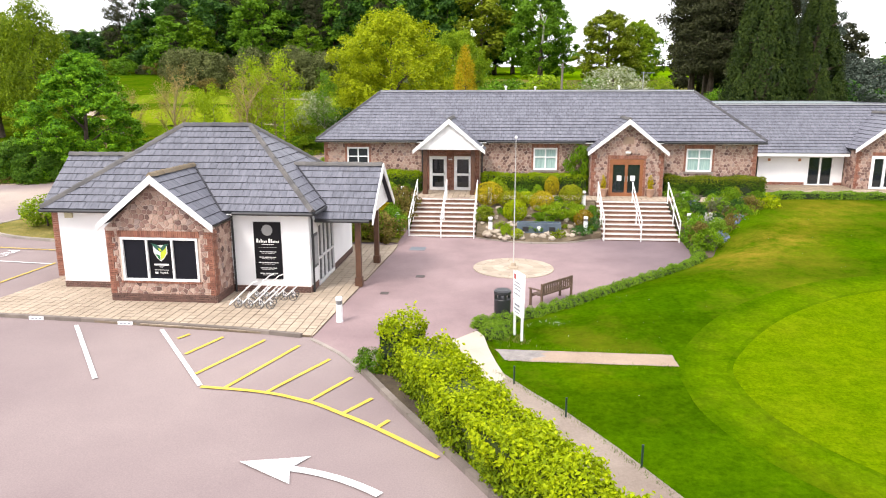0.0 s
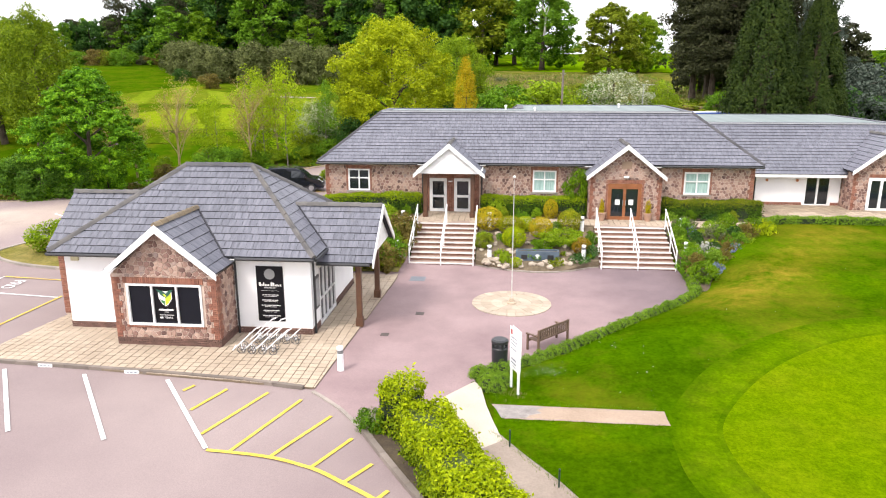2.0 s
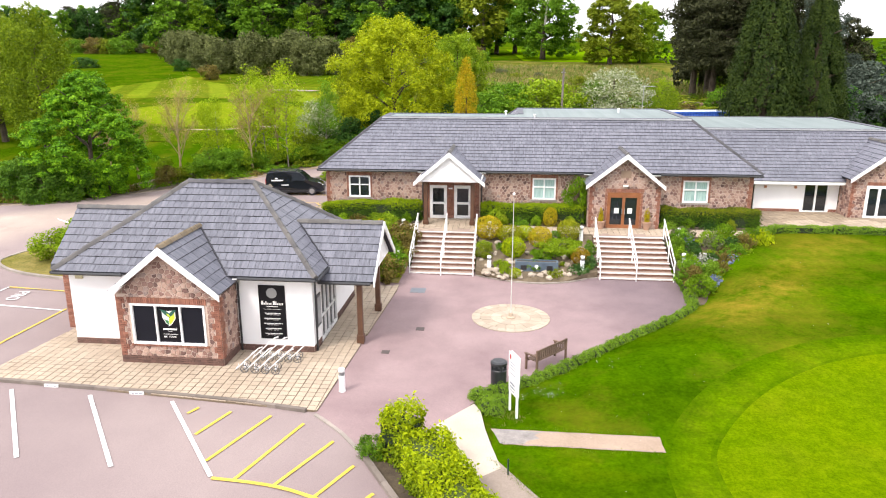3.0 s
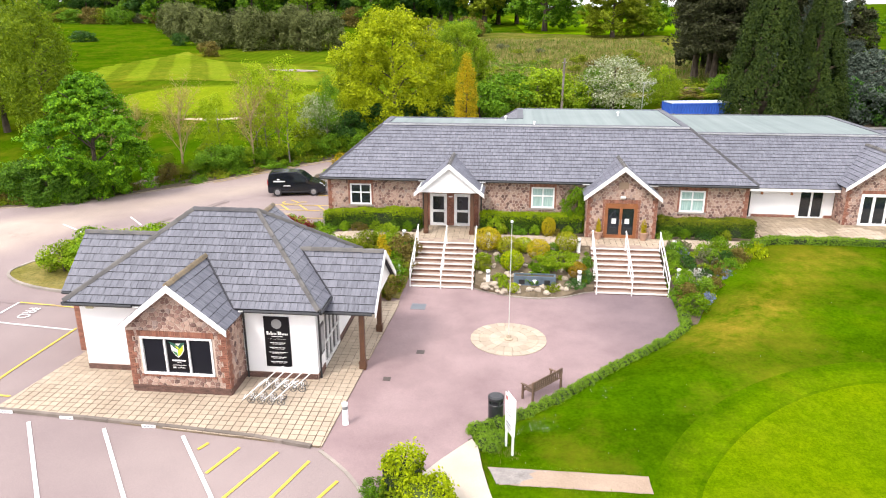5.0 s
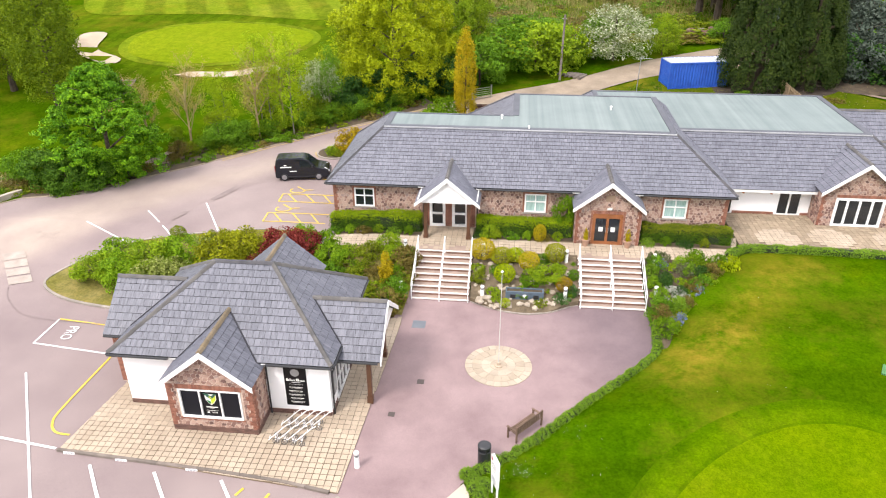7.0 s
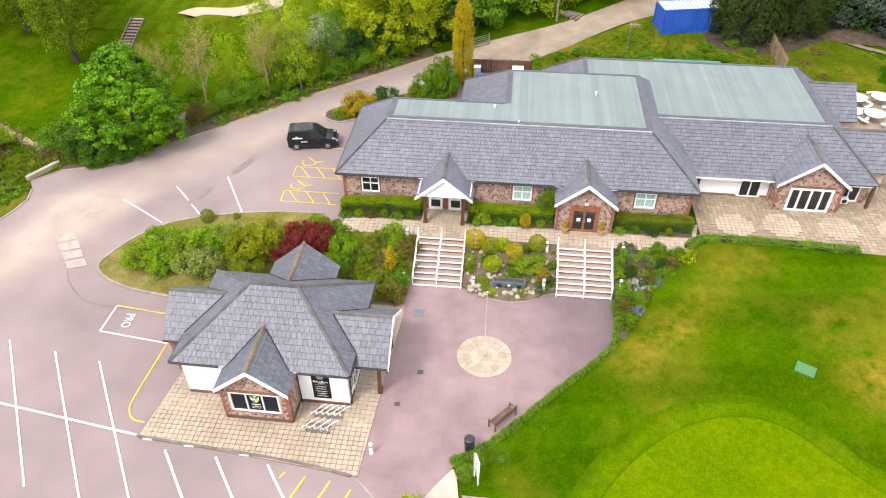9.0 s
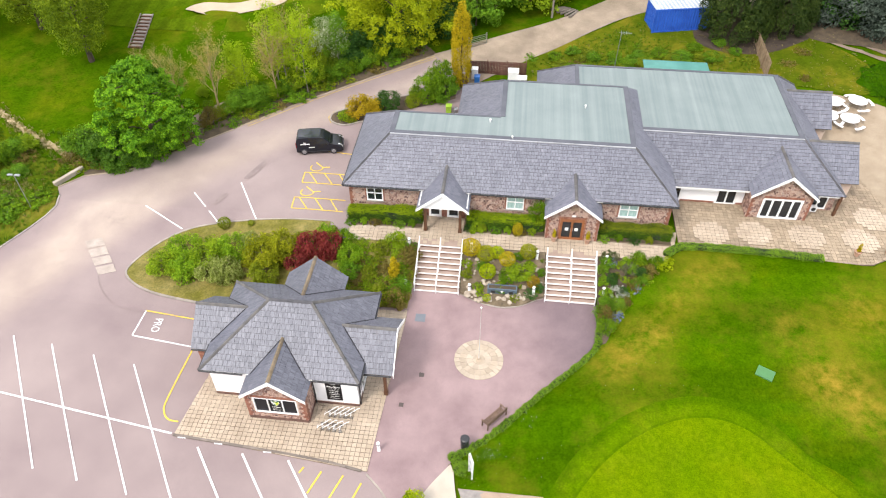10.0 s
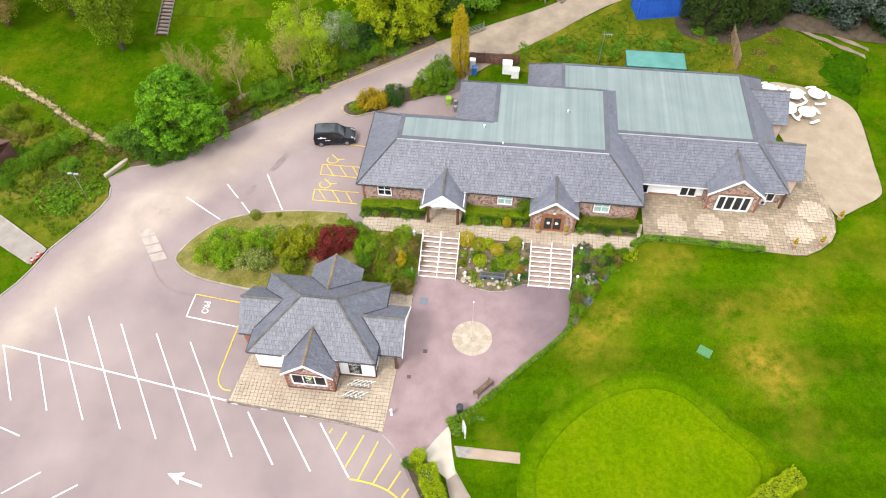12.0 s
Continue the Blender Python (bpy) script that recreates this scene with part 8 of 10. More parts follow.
# ---- hedges ----
def hedge(line, wide, high, mat, leaf, density, label, rise=height, core=None, name="hedge", lump=0.06, lift=0.0, shade_leaf=None):
    """A clipped hedge along a line: a dark inner mass and a skin of separate leaves; a second leaf colour puts shade on
    the sides below its lit top.
    """
    t = thing(name, label, "hedge")
    P, O, T, ring_l, ring_r = [], [], [], [], []
    for i, p in enumerate(line):
        a, b = line[max(i - 1, 0)], line[min(i + 1, len(line) - 1)]
        d = math.hypot(b[0] - a[0], b[1] - a[1])
        nx, ny = -(b[1] - a[1]) / d, (b[0] - a[0]) / d
        ring_l.append((p[0] + nx * wide / 2, p[1] + ny * wide / 2))
        ring_r.append((p[0] - nx * wide / 2, p[1] - ny * wide / 2))
    bm = bmesh.new()
    k, rows = 0.82, []
    for (lx, ly), (rx, ry) in zip(ring_l, ring_r):
        cx, cy = (lx + rx) / 2, (ly + ry) / 2
        z = rise(cx, cy) + lift
        rows.append([bm.verts.new((cx + (x - cx) * k, cy + (y - cy) * k, zz)) for x, y, zz in ((lx, ly, z - 0.1), (lx, ly, z + high * 0.86), (rx, ry, z + high * 0.86), (rx, ry, z - 0.1))])
    for q, w in zip(rows, rows[1:]):
        for i in range(3):
            bm.faces.new((q[i], w[i], w[i + 1], q[i + 1]))
    bm.faces.new(rows[0][::-1])
    bm.faces.new(rows[-1])
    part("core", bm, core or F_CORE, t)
    for i in range(len(line) - 1):
        seg = math.dist(line[i], line[i + 1])
        n = int(density * seg * (wide + 2 * high))
        s = rng.uniform(size=n)
        if i in (0, len(line) - 2):
            s = np.concatenate([s, np.full(int(density * wide * high), 0.0 if i == 0 else 1.0) + rng.normal(size=int(density * wide * high)) * 0.03])
            n = len(s)
        lx = np.array(ring_l[i]) + np.outer(s, np.array(ring_l[i + 1]) - np.array(ring_l[i]))
        rx = np.array(ring_r[i]) + np.outer(s, np.array(ring_r[i + 1]) - np.array(ring_r[i]))
        u = rng.uniform(size=n) * (wide + 2 * high)
        if i in (0, len(line) - 2):
            m = int(density * wide * high)
            uu = rng.uniform(0, wide, m)
            w_end, h_end = uu / wide, rng.uniform(0, high, m)
        w = np.where(u < high, 0.0, np.where(u < high + wide, (u - high) / wide, 1.0))
        hh = np.where(u < high, u, np.where(u < high + wide, high, 2 * high + wide - u))
        if i in (0, len(line) - 2):
            w[-m:], hh[-m:] = w_end, h_end
        xy = lx * (1 - w)[:, None] + rx * w[:, None]
        bulge = np.array([lump * 2.2 * noise.noise((x * 1.1, y * 1.1, z * 1.3)) for (x, y), z in zip(xy, hh)]) + rng.normal(size=n) * lump * 0.5
        side = (lx - rx) / wide
        out = np.zeros((n, 3))
        out[:, :2] = side * (1 - 2 * w)[:, None] * np.where((u < high) | (u > high + wide), 1.0, 0.25)[:, None]
        out[:, 2] = np.where((u >= high) & (u <= high + wide), 1.0, 0.3)
        pts = np.column_stack([xy, np.array([rise(x, y) + lift for x, y in xy]) + hh])
        P.append(pts + out * bulge[:, None] - out * 0.03)
        O.append(out)
        # Leaves near the top take the lit colour, those below the shaded one.
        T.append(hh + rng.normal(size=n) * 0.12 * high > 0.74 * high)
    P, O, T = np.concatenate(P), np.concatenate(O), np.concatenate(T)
    for pick, m, nm in ((T, mat, "fresh_top"), (~T, shade_leaf, "leafy_side")) if shade_leaf else ((T | True, mat, "leaf_skin"),):
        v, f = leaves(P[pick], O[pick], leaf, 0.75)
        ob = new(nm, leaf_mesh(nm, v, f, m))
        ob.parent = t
    return t


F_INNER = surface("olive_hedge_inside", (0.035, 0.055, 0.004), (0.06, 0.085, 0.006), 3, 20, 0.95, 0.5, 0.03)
# Near-black, so the shade deep between the leaves is in the colour.
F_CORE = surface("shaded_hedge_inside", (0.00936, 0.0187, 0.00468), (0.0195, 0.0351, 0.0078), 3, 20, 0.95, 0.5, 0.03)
# Darker laurel for the hedge sides: their shade is in the leaf colour.
F_LAUREL_SHADE = foliage("shaded_laurel_leaves", (0.045, 0.085, 0.002), (0.125, 0.195, 0.003), (0.3, 0.38, 0.006), 0.3, 2.5)
F_AMBER = foliage("amber_shrub_leaves", (0.13, 0.11, 0.003), (0.33, 0.235, 0.006), (0.5, 0.36, 0.014), 0.25, 1.6)
# Darker privet, the shaded copy for the sides of the clubhouse hedges.
F_HEDGE_SHADE = foliage("shaded_privet_leaves", (0.018, 0.05, 0.003), (0.045, 0.105, 0.005), (0.11, 0.2, 0.008), 0.22, 1.6)
hedge(curve([(-2.4, 17.5), (-1.68, 15.98), (-0.76, 14.16), (0.46, 12.08), (1.96, 9.5), (4.3, 5.7), (6.9, 1.1)], 3), 1.28, 1.04, F_LAUREL, 0.1, 1000, "thick yellow-green laurel hedge beside the car park", lump=0.14, core=F_INNER, shade_leaf=F_LAUREL_SHADE)
hedge([(-3.4, 18.15), (-2.95, 18.0), (-2.5, 17.8)], 0.8, 1.26, F_LAUREL, 0.1, 800, "square yellow-green laurel at the hedge's end", lump=0.24, shade_leaf=F_LAUREL_SHADE)
K_BUSH.plant(-3.75, 17.75, "small dark sprouting laurel at the hedge's foot", "bush", height_to=0.7, wide=1.0, mat=F_MID)
def edging(line, wide, high, label, step=0.34, shoots=420):
    """A row of low rounded plants that touch: each a mound of fine leaves over a heart coloured dark for its inner
    shade.
    """
    t = thing("hedge", label, "hedge")
    walkline, run = [], 0.0
    for p, q in zip(line, line[1:]):
        d = math.dist(p, q)
        while run < d:
            walkline.append((p[0] + (q[0] - p[0]) * run / d, p[1] + (q[1] - p[1]) * run / d))
            run += step
        run -= d
    core, P, O = bmesh.new(), [], []
    for x, y in walkline:
        x, y = x + rng.normal() * 0.03, y + rng.normal() * 0.03
        r, h, z = wide / 2 * rng.uniform(0.85, 1.2), high * rng.uniform(0.82, 1.2), height(x, y)
        lathe(core, [(r * 0.8, -0.08), (r * 0.78, h * 0.3), (r * 0.5, h * 0.62), (r * 0.1, h * 0.7)], 7, (x, y, z))
        d = rng.normal(size=(shoots, 3))
        d[:, 2] = np.abs(d[:, 2])
        d /= np.linalg.norm(d, axis=1, keepdims=True)
        P.append(np.array([x, y, z]) + d * np.array([r, r, h]) * rng.uniform(0.78, 1.08, (shoots, 1)))
        O.append(d + np.array([0, 0, 0.3]))
    v, f = leaves(np.concatenate(P), np.concatenate(O), 0.085, 0.7, 0.3)
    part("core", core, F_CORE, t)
    ob = new("leaf_skin", leaf_mesh("leaf_skin", v, f, F_EDGE))
    ob.parent = t
    return t


edging(curve([(-0.55, 21.75), (0.15, 22.25), (1.95, 23.95), (4.2, 26.5), (5.95, 28.3), (7.5, 30.05), (8.1, 31.2), (8.3, 33.2), (8.45, 34.8)], 4), 0.52, 0.36, "low rounded edging plants between forecourt and lawn")
edging([(-0.9, 21.45), (-0.6, 21.15), (-0.3, 20.9)], 0.68, 0.42, "rounded edging plants beside the notice board", 0.4, 900)
edging([(-0.62, 20.75), (-0.4, 20.45)], 0.6, 0.36, "rounded edging plants at the lawn's corner", 0.3, 600)
hedge(curve([(13.3, 38.9), (14.0, 39.7), (15.2, 40.05), (17.5, 40.1), (21, 40.0), (24.8, 39.75)], 3), 0.55, 0.4, F_EDGE, 0.09, 550, "low clipped hedge between lawn and patio", lump=0.06)
F_HEDGE2 = foliage("coppery_hedge_leaves", (0.06, 0.085, 0.006), (0.135, 0.185, 0.009), (0.3, 0.31, 0.015), 0.3, 1.2)
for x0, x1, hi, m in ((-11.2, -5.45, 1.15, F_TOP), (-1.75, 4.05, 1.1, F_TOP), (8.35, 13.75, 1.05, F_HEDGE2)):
    hedge([(x0, 40.95), ((x0 + x1) / 2, 40.95), (x1, 40.95)], 0.85, hi, m, 0.08, 950, "clipped green hedge below the clubhouse windows", rise=terrace_z, lump=0.07, lift=-0.03, shade_leaf=F_HEDGE_SHADE)
hedge([(21.0, 17.4), (22.6, 18.7), (24.2, 19.7)], 1.3, 1.1, F_LAUREL, 0.13, 420, "yellow-green hedge at the putting green's edge", lump=0.12)


# ---- beds in front of the clubhouse ----
def rockery_z(x, y):
    return lerp(y, [33.7, 34.6, 38.4], [0.05, 0.3, 1.4])


def slope_bed_z(x, y):
    return lerp(y, [30.5, 34.5, 38.4], [0.12, 0.45, 1.4])


ROCK_BED = curve([(-1.82, 34.8), (-0.61, 34.2), (0.55, 33.85), (1.6, 33.78), (2.81, 34.15), (3.75, 34.75), (4.32, 34.95)], 4) + [(4.32, 38.38), (-1.82, 38.38)]
drape("rockery_bed", ROCK_BED, 0.0, surface("stony_soil", (0.085, 0.062, 0.036), (0.19, 0.145, 0.09), 2.5, 14, 0.95, 0.7, 0.03, grain=0.5), 0.8, "stony rockery bed between two flights of steps", "flower bed", rise=rockery_z, skirt=0.3)
kerb(curve([(-1.82, 34.8), (-0.61, 34.2), (0.55, 33.85), (1.6, 33.78), (2.81, 34.15), (3.75, 34.75), (4.32, 34.95)], 3), 0.03, 0.09, 0.1, label="pale edging kerb round the rockery", rise=lambda x, y: 0.0)
drape("planting_bed", [(8.15, 31.0), (8.2, 34.7), (8.1, 38.36), (13.2, 38.36), (13.05, 38.5), (11.7, 36.35), (10.05, 33.75), (8.7, 31.2)], 0.0, SOIL, 0.8, "sloping flower bed beside the steps", "flower bed", rise=slope_bed_z, skirt=0.4)
for x0, x1 in ((-11.3, -5.3), (-1.9, 4.2), (8.2, 13.8)):
    drape("planting_bed", [(x0, 40.2), (x1, 40.2), (x1, 41.6), (x0, 41.6)], 0.03, SOIL, 1.0, "narrow bed below the clubhouse windows", "flower bed", rise=terrace_z)

F_BROOM = foliage("broom_leaves", (0.1, 0.125, 0.004), (0.22, 0.25, 0.006), (0.38, 0.38, 0.012))
class ClippedBall(TreeKind):
    """A shrub clipped to a ball: a dense skin of small leaves and a few stems."""

    def __init__(self, mat, count=3200):
        self.h = 1.0
        d = rng.normal(size=(count, 3))
        d /= np.linalg.norm(d, axis=1, keepdims=True)
        bump = 1 + 0.05 * np.sin(d[:, 0] * 7 + 1) * np.sin(d[:, 1] * 6) + 0.035 * rng.normal(size=count)
        p = d * bump[:, None] * np.array([0.5, 0.5, 0.48]) + np.array([0, 0, 0.48])
        v, f = leaves(p, d, 0.06, 0.45)
        self.crown = leaf_mesh("crown", v, f, mat)
        self.wood = wood_mesh(0.8, 0.4, 0.2, 6, 0.04, BARK)


S_BALL = ClippedBall(F_HEDGE)
S_LOOSE = TreeKind(F_MID, 0.8, 0.6, 0.02, "dome", 42, 50, 0.17, 0.085, limbs=6, thick=0.025, fill=0.3)
S_LOW = TreeKind(F_MID, 0.34, 0.58, 0.02, "dome", 34, 42, 0.13, 0.075, limbs=5, thick=0.02, fill=0.3)
S_CONE = TreeKind(F_GOLD, 1.3, 0.24, 0.02, "column", 60, 34, 0.1, 0.075, limbs=3, thick=0.025, squash=1.6)
S_FERN = TreeKind(F_MID, 0.6, 0.9, 0.05, "spread", 50, 50, 0.2, 0.12, limbs=10, thick=0.02, squash=0.35, aspect=0.28)

# The big shrubs of the island behind the shop: place, height, radius, leaf.
for x, y, hh, r, m, lab in (
    (-24.2, 34.5, 1.7, 1.35, F_LIME, "bright green spreading shrub on the island"), (-23.0, 35.9, 2.0, 1.4, F_FRESH, "leafy green shrub on the island"), (-22.3, 34.3, 1.9, 1.3, F_FRESH, "bright green spreading shrub on the island"),
    (-21.0, 35.7, 2.1, 1.45, F_LIME, "leafy green shrub on the island"), (-20.3, 34.1, 1.9, 1.2, F_CREAM, "cream variegated shrub on the island"), (-19.3, 36.2, 2.1, 1.3, F_FRESH, "bright green spreading shrub on the island"),
    (-19.0, 34.3, 1.8, 1.1, F_CREAM, "cream variegated shrub on the island"), (-18.0, 36.9, 1.7, 0.9, F_CREAM, "cream variegated shrub on the island"), (-16.7, 35.6, 2.5, 1.6, F_BROOM, "yellow-green broom on the island"),
    (-15.3, 36.3, 2.4, 1.4, F_BROOM, "yellow-green broom on the island"), (-16.2, 34.1, 1.9, 1.2, F_OLIVE, "olive green shrub on the island"), (-13.1, 36.4, 2.4, 1.3, F_RED, "dark red Japanese maple behind the shop"),
    (-11.9, 36.9, 2.0, 1.05, F_RED, "dark red Japanese maple behind the shop"), (-13.9, 35.2, 1.8, 1.0, F_RED, "dark red Japanese maple behind the shop"), (-12.3, 38.2, 1.5, 0.8, F_FRESH, "fresh green shrub behind the shop"), (-10.3, 36.4, 1.5, 1.0, F_FRESH, "fresh green shrub behind the shop")):
    K_BUSH.plant(x, y, lab, "shrub", "shrubs on the island", name="shrub", height_to=hh, wide=r * 1.6 / hh, mat=m, lift=0.1)
for x, y in ((-21.0, 39.2), (-18.9, 39.5)):
    S_BALL.plant(x, y, "small round olive bush on the island's rim", "shrub", name="shrub", height_to=1.0 if x < -20 else 0.5, mat=F_OLIVE, lift=0.1)
palette = [F_MID, F_LIME, F_OLIVE, F_OLIVE, F_BRONZE, F_LIME, F_HEDGE, F_BRONZE]
spots = [(-10.0, 35.4), (-9.2, 36.6), (-8.6, 35.2), (-8.0, 37.4), (-7.5, 36.0), (-6.7, 37.2), (-6.2, 35.8), (-7.2, 34.6), (-6.1, 34.4), (-8.6, 34.0), (-9.6, 33.8), (-7.5, 33.5), (-6.2, 33.3), (-9.4, 37.8), (-10.9, 38.0), (-12.0, 38.2), (-6.0, 38.0), (-7.0, 38.2), (-14, 37.6), (-10.5, 34.5), (-5.9, 36.9)]
for i, (x, y) in enumerate(spots):
    k = (S_LOOSE, S_LOW, S_LOOSE)[i % 3]
    k.plant(x, y, "leafy garden plant in the bed behind the shop", "shrub", "plants behind the shop", name="shrub", height_to=k.h * random.uniform(0.9, 1.5), mat=palette[i % 8], lift=0.08)
K_BUSH.plant(-6.25, 33.6, "bright green bush beside the steps", "shrub", name="shrub", height_to=1.1, wide=1.1, mat=F_HEDGE, lift=0.08)
for i in range(26):
    x, y = random.uniform(-10.6, -5.7), random.uniform(33.2, 38.1)
    S_LOW.plant(x, y, "low ground cover in the bed behind the shop", "shrub", "ground cover behind the shop", name="ground_cover", height_to=random.uniform(0.3, 0.5), wide=random.uniform(1.0, 1.5), mat=palette[(i * 5) % 8], lift=0.08)
for i in range(16):
    x, y = random.uniform(-1.6, 4.1), random.uniform(34.4, 38.1)
    S_LOW.plant(x, y, "low creeping plant between rockery stones", "shrub", "creeping rockery plants", name="creeping_plant", height_to=random.uniform(0.15, 0.28), wide=random.uniform(0.5, 0.8), mat=(F_LIME, F_MID, F_OLIVE, F_HEDGE)[i % 4], rise=rockery_z)
S_CONE.plant(-6.7, 35.3, "small golden cone conifer in the bed", "shrub", name="dwarf_conifer", height_to=1.9, wide=1.15, lift=0.08)
for x, y, k, hh, w, m, lab in (
    (-1.3, 38.0, S_BALL, 1.1, 1.1, F_GBALL, "clipped golden ball shrub in the rockery"), (-0.1, 37.7, S_BALL, 0.8, 1.5, F_BROOM, "mounded yellow-green shrub in the rockery"), (0.7, 37.9, S_BALL, 0.7, 1.3, F_LAUREL, "mounded yellow-green shrub in the rockery"),
    (1.5, 37.3, S_BALL, 0.95, 1.05, F_GBALL, "clipped golden ball shrub in the rockery"), (3.05, 38.0, S_BALL, 1.0, 1.05, F_BROOM, "clipped lime green ball shrub in the rockery"), (0.1, 36.2, S_BALL, 0.95, 1.05, F_LAUREL, "clipped bright green ball shrub in the rockery"),
    (3.5, 35.7, S_BALL, 0.75, 1.05, F_ORANGE, "clipped orange-gold ball shrub in the rockery"), (2.5, 36.6, S_FERN, 0.75, 1.1, F_LIME, "spreading green juniper in the rockery"), (1.7, 36.0, S_FERN, 0.55, 1.0, F_HEDGE, "spreading green juniper in the rockery"),
    (1.2, 35.3, S_LOW, 0.4, 0.8, F_MID, "low green cushion plant in the rockery"), (-1.4, 36.0, S_LOOSE, 0.7, 0.8, F_OLIVE, "olive green cushion plant in the rockery"), (-0.5, 35.2, S_LOW, 0.35, 0.7, F_LIME, "low green cushion plant in the rockery"),
    (0.2, 34.3, S_BALL, 0.45, 1.1, F_LAUREL, "small bright green cushion in the rockery"), (2.2, 34.6, S_LOW, 0.3, 0.8, F_OLIVE, "low green cushion plant in the rockery"), (4.0, 35.4, S_LOOSE, 0.6, 0.8, F_BOX, "blue-green low shrub beside the steps"), (4.05, 36.6, S_LOOSE, 0.6, 0.7, F_MID, "green low shrub beside the steps"),
    (3.4, 35.0, S_LOW, 0.35, 0.9, F_BOX, "blue-green low shrub beside the steps"), (-0.3, 36.9, S_LOW, 0.4, 0.8, F_MID, "low green cushion plant in the rockery"), (2.3, 37.8, S_LOOSE, 0.55, 0.8, F_MID, "green low shrub in the rockery"), (-1.5, 37.0, S_LOW, 0.35, 0.7, F_LIME, "low green cushion plant in the rockery")):
    k.plant(x, y, lab, "shrub", "rockery plants", name="shrub", height_to=hh * (1.15 if k is S_BALL else 1.0), wide=w * 1.05, mat=m, rise=rockery_z)
bed_mats = [F_MID, F_LIME, F_DARK, F_FRESH, F_EDGE, F_OLIVE, F_BRONZE, F_HEDGE]
bed_spots = [(8.9, 37.6), (9.8, 37.8), (9.15, 36.3), (10.3, 38.0), (10.75, 37.3), (11.8, 38.0), (12.0, 37.2), (12.5, 38.1), (11.2, 36.2), (10.2, 36.6), (9.9, 35.4), (8.8, 35.1), (9.6, 34.3), (9.3, 33.2), (8.6, 33.5), (8.7, 32.3), (9.0, 34.2), (10.6, 35.5), (11.3, 37.0), (8.6, 36.2), (8.55, 37.1), (9.5, 36.9), (10.1, 34.5), (11.2, 38.2), (8.6, 34.4)]
for i, (x, y) in enumerate(bed_spots):
    k = (S_LOOSE, S_LOW, S_LOOSE, S_LOOSE)[i % 4]
    k.plant(x, y, "leafy perennial in the sloping flower bed", "shrub", "plants in the sloping bed", name="shrub", height_to=k.h * random.uniform(0.75, 1.15), wide=random.uniform(0.75, 1.0), mat=bed_mats[i % 8], rise=slope_bed_z)
for x, y, m, hh, lab in ((9.65, 35.4, F_WHITE, 0.62, "plant with creamy white flowers"), (11.7, 36.7, F_LIME, 0.55, "fresh lime green plant"), (9.9, 34.6, F_LIME, 0.6, "fresh lime green plant"), (9.9, 33.9, F_LAUREL, 0.4, "bright yellow-green plant"), (11.2, 38.2, F_LIME, 0.55, "fresh lime green plant"), (9.1, 38.3, F_GREY, 0.6, "grey-green leafy plant"), (8.5, 33.7, F_MID, 0.6, "dense green leafy plant"), (8.9, 32.8, F_GREY, 0.45, "grey-green cushion plant"), (10.6, 37.4, F_GREY, 0.6, "grey-green leafy plant"), (10.9, 36.2, F_BRONZE, 0.6, "bronze leafy plant"), (11.1, 35.7, F_BLUE, 0.48, "lavender blue flowering plant"), (9.5, 33.4, F_BLUE, 0.45, "lavender blue flowering plant"), (9.1, 38.0, F_BLUE, 0.45, "lavender blue flowering plant"), (10.1, 35.0, F_CREAM, 0.45, "cream flowering plant"), (13.1, 38.1, F_LAUREL, 0.6, "bright yellow-green cushion plant")):
    S_LOW.plant(x, y, lab + " in the sloping bed", "shrub", name="flowering_plant", height_to=hh, wide=0.68, mat=m, rise=slope_bed_z)
for i in range(16):
    x = (-10.9 + i * 0.95) if i < 6 else (-1.5 + (i - 6) * 0.95 if i < 12 else 8.7 + (i - 12) * 1.15)
    (S_LOOSE if i % 2 else S_LOW).plant(x, 40.35, "low leafy plant before the hedge", "shrub", "plants along the hedges", name="shrub", height_to=0.55 if i % 2 else 0.4, wide=0.8, mat=bed_mats[(i * 3) % 8], rise=terrace_z)
S_BALL.plant(2.15, 40.2, "oval golden green clipped shrub", "shrub", name="shrub", height_to=1.15, wide=0.68, mat=F_GBALL, rise=terrace_z)
S_LOOSE.plant(-0.9, 40.3, "airy light green shrub below the window", "shrub", name="shrub", height_to=0.9, wide=1.0, mat=F_LIME, rise=terrace_z)
K_BUSH.plant(3.75, 41.3, "climbing shrub on the stone wall", "climber", name="climbing_shrub", height_to=2.7, wide=0.5, mat=F_HEDGE, rise=terrace_z)
for x, y, hh, r, m in ((-13.1, 55.2, 1.9, 1.5, F_AMBER), (-12.1, 55.6, 1.7, 1.2, F_AMBER), (-14.5, 54.6, 0.8, 0.7, F_LIME), (-13.9, 54.3, 0.6, 0.6, F_OLIVE), (-10.6, 56.1, 2.1, 1.25, F_DARK), (-6.9, 58.4, 2.6, 1.5, F_HEDGE), (-5.4, 58.2, 2.3, 1.2, F_MID), (-6.0, 59.4, 3.2, 1.4, F_HEDGE), (-8.4, 57.3, 0.8, 0.9, F_OLIVE), (-8.3, 58.2, 1.2, 0.8, F_LIME)):
    K_BUSH.plant(x, y, "bushy amber-gold shrub at the driveway's end" if m is F_AMBER else "rounded green shrub behind the clubhouse", "shrub", name="shrub", height_to=hh, wide=r * 1.6 / hh, mat=m)

ROCK = surface("cream_rockery_stone", (0.265, 0.218, 0.164), (0.452, 0.39, 0.312), 2.5, 18, 0.9, 0.5, 0.02)


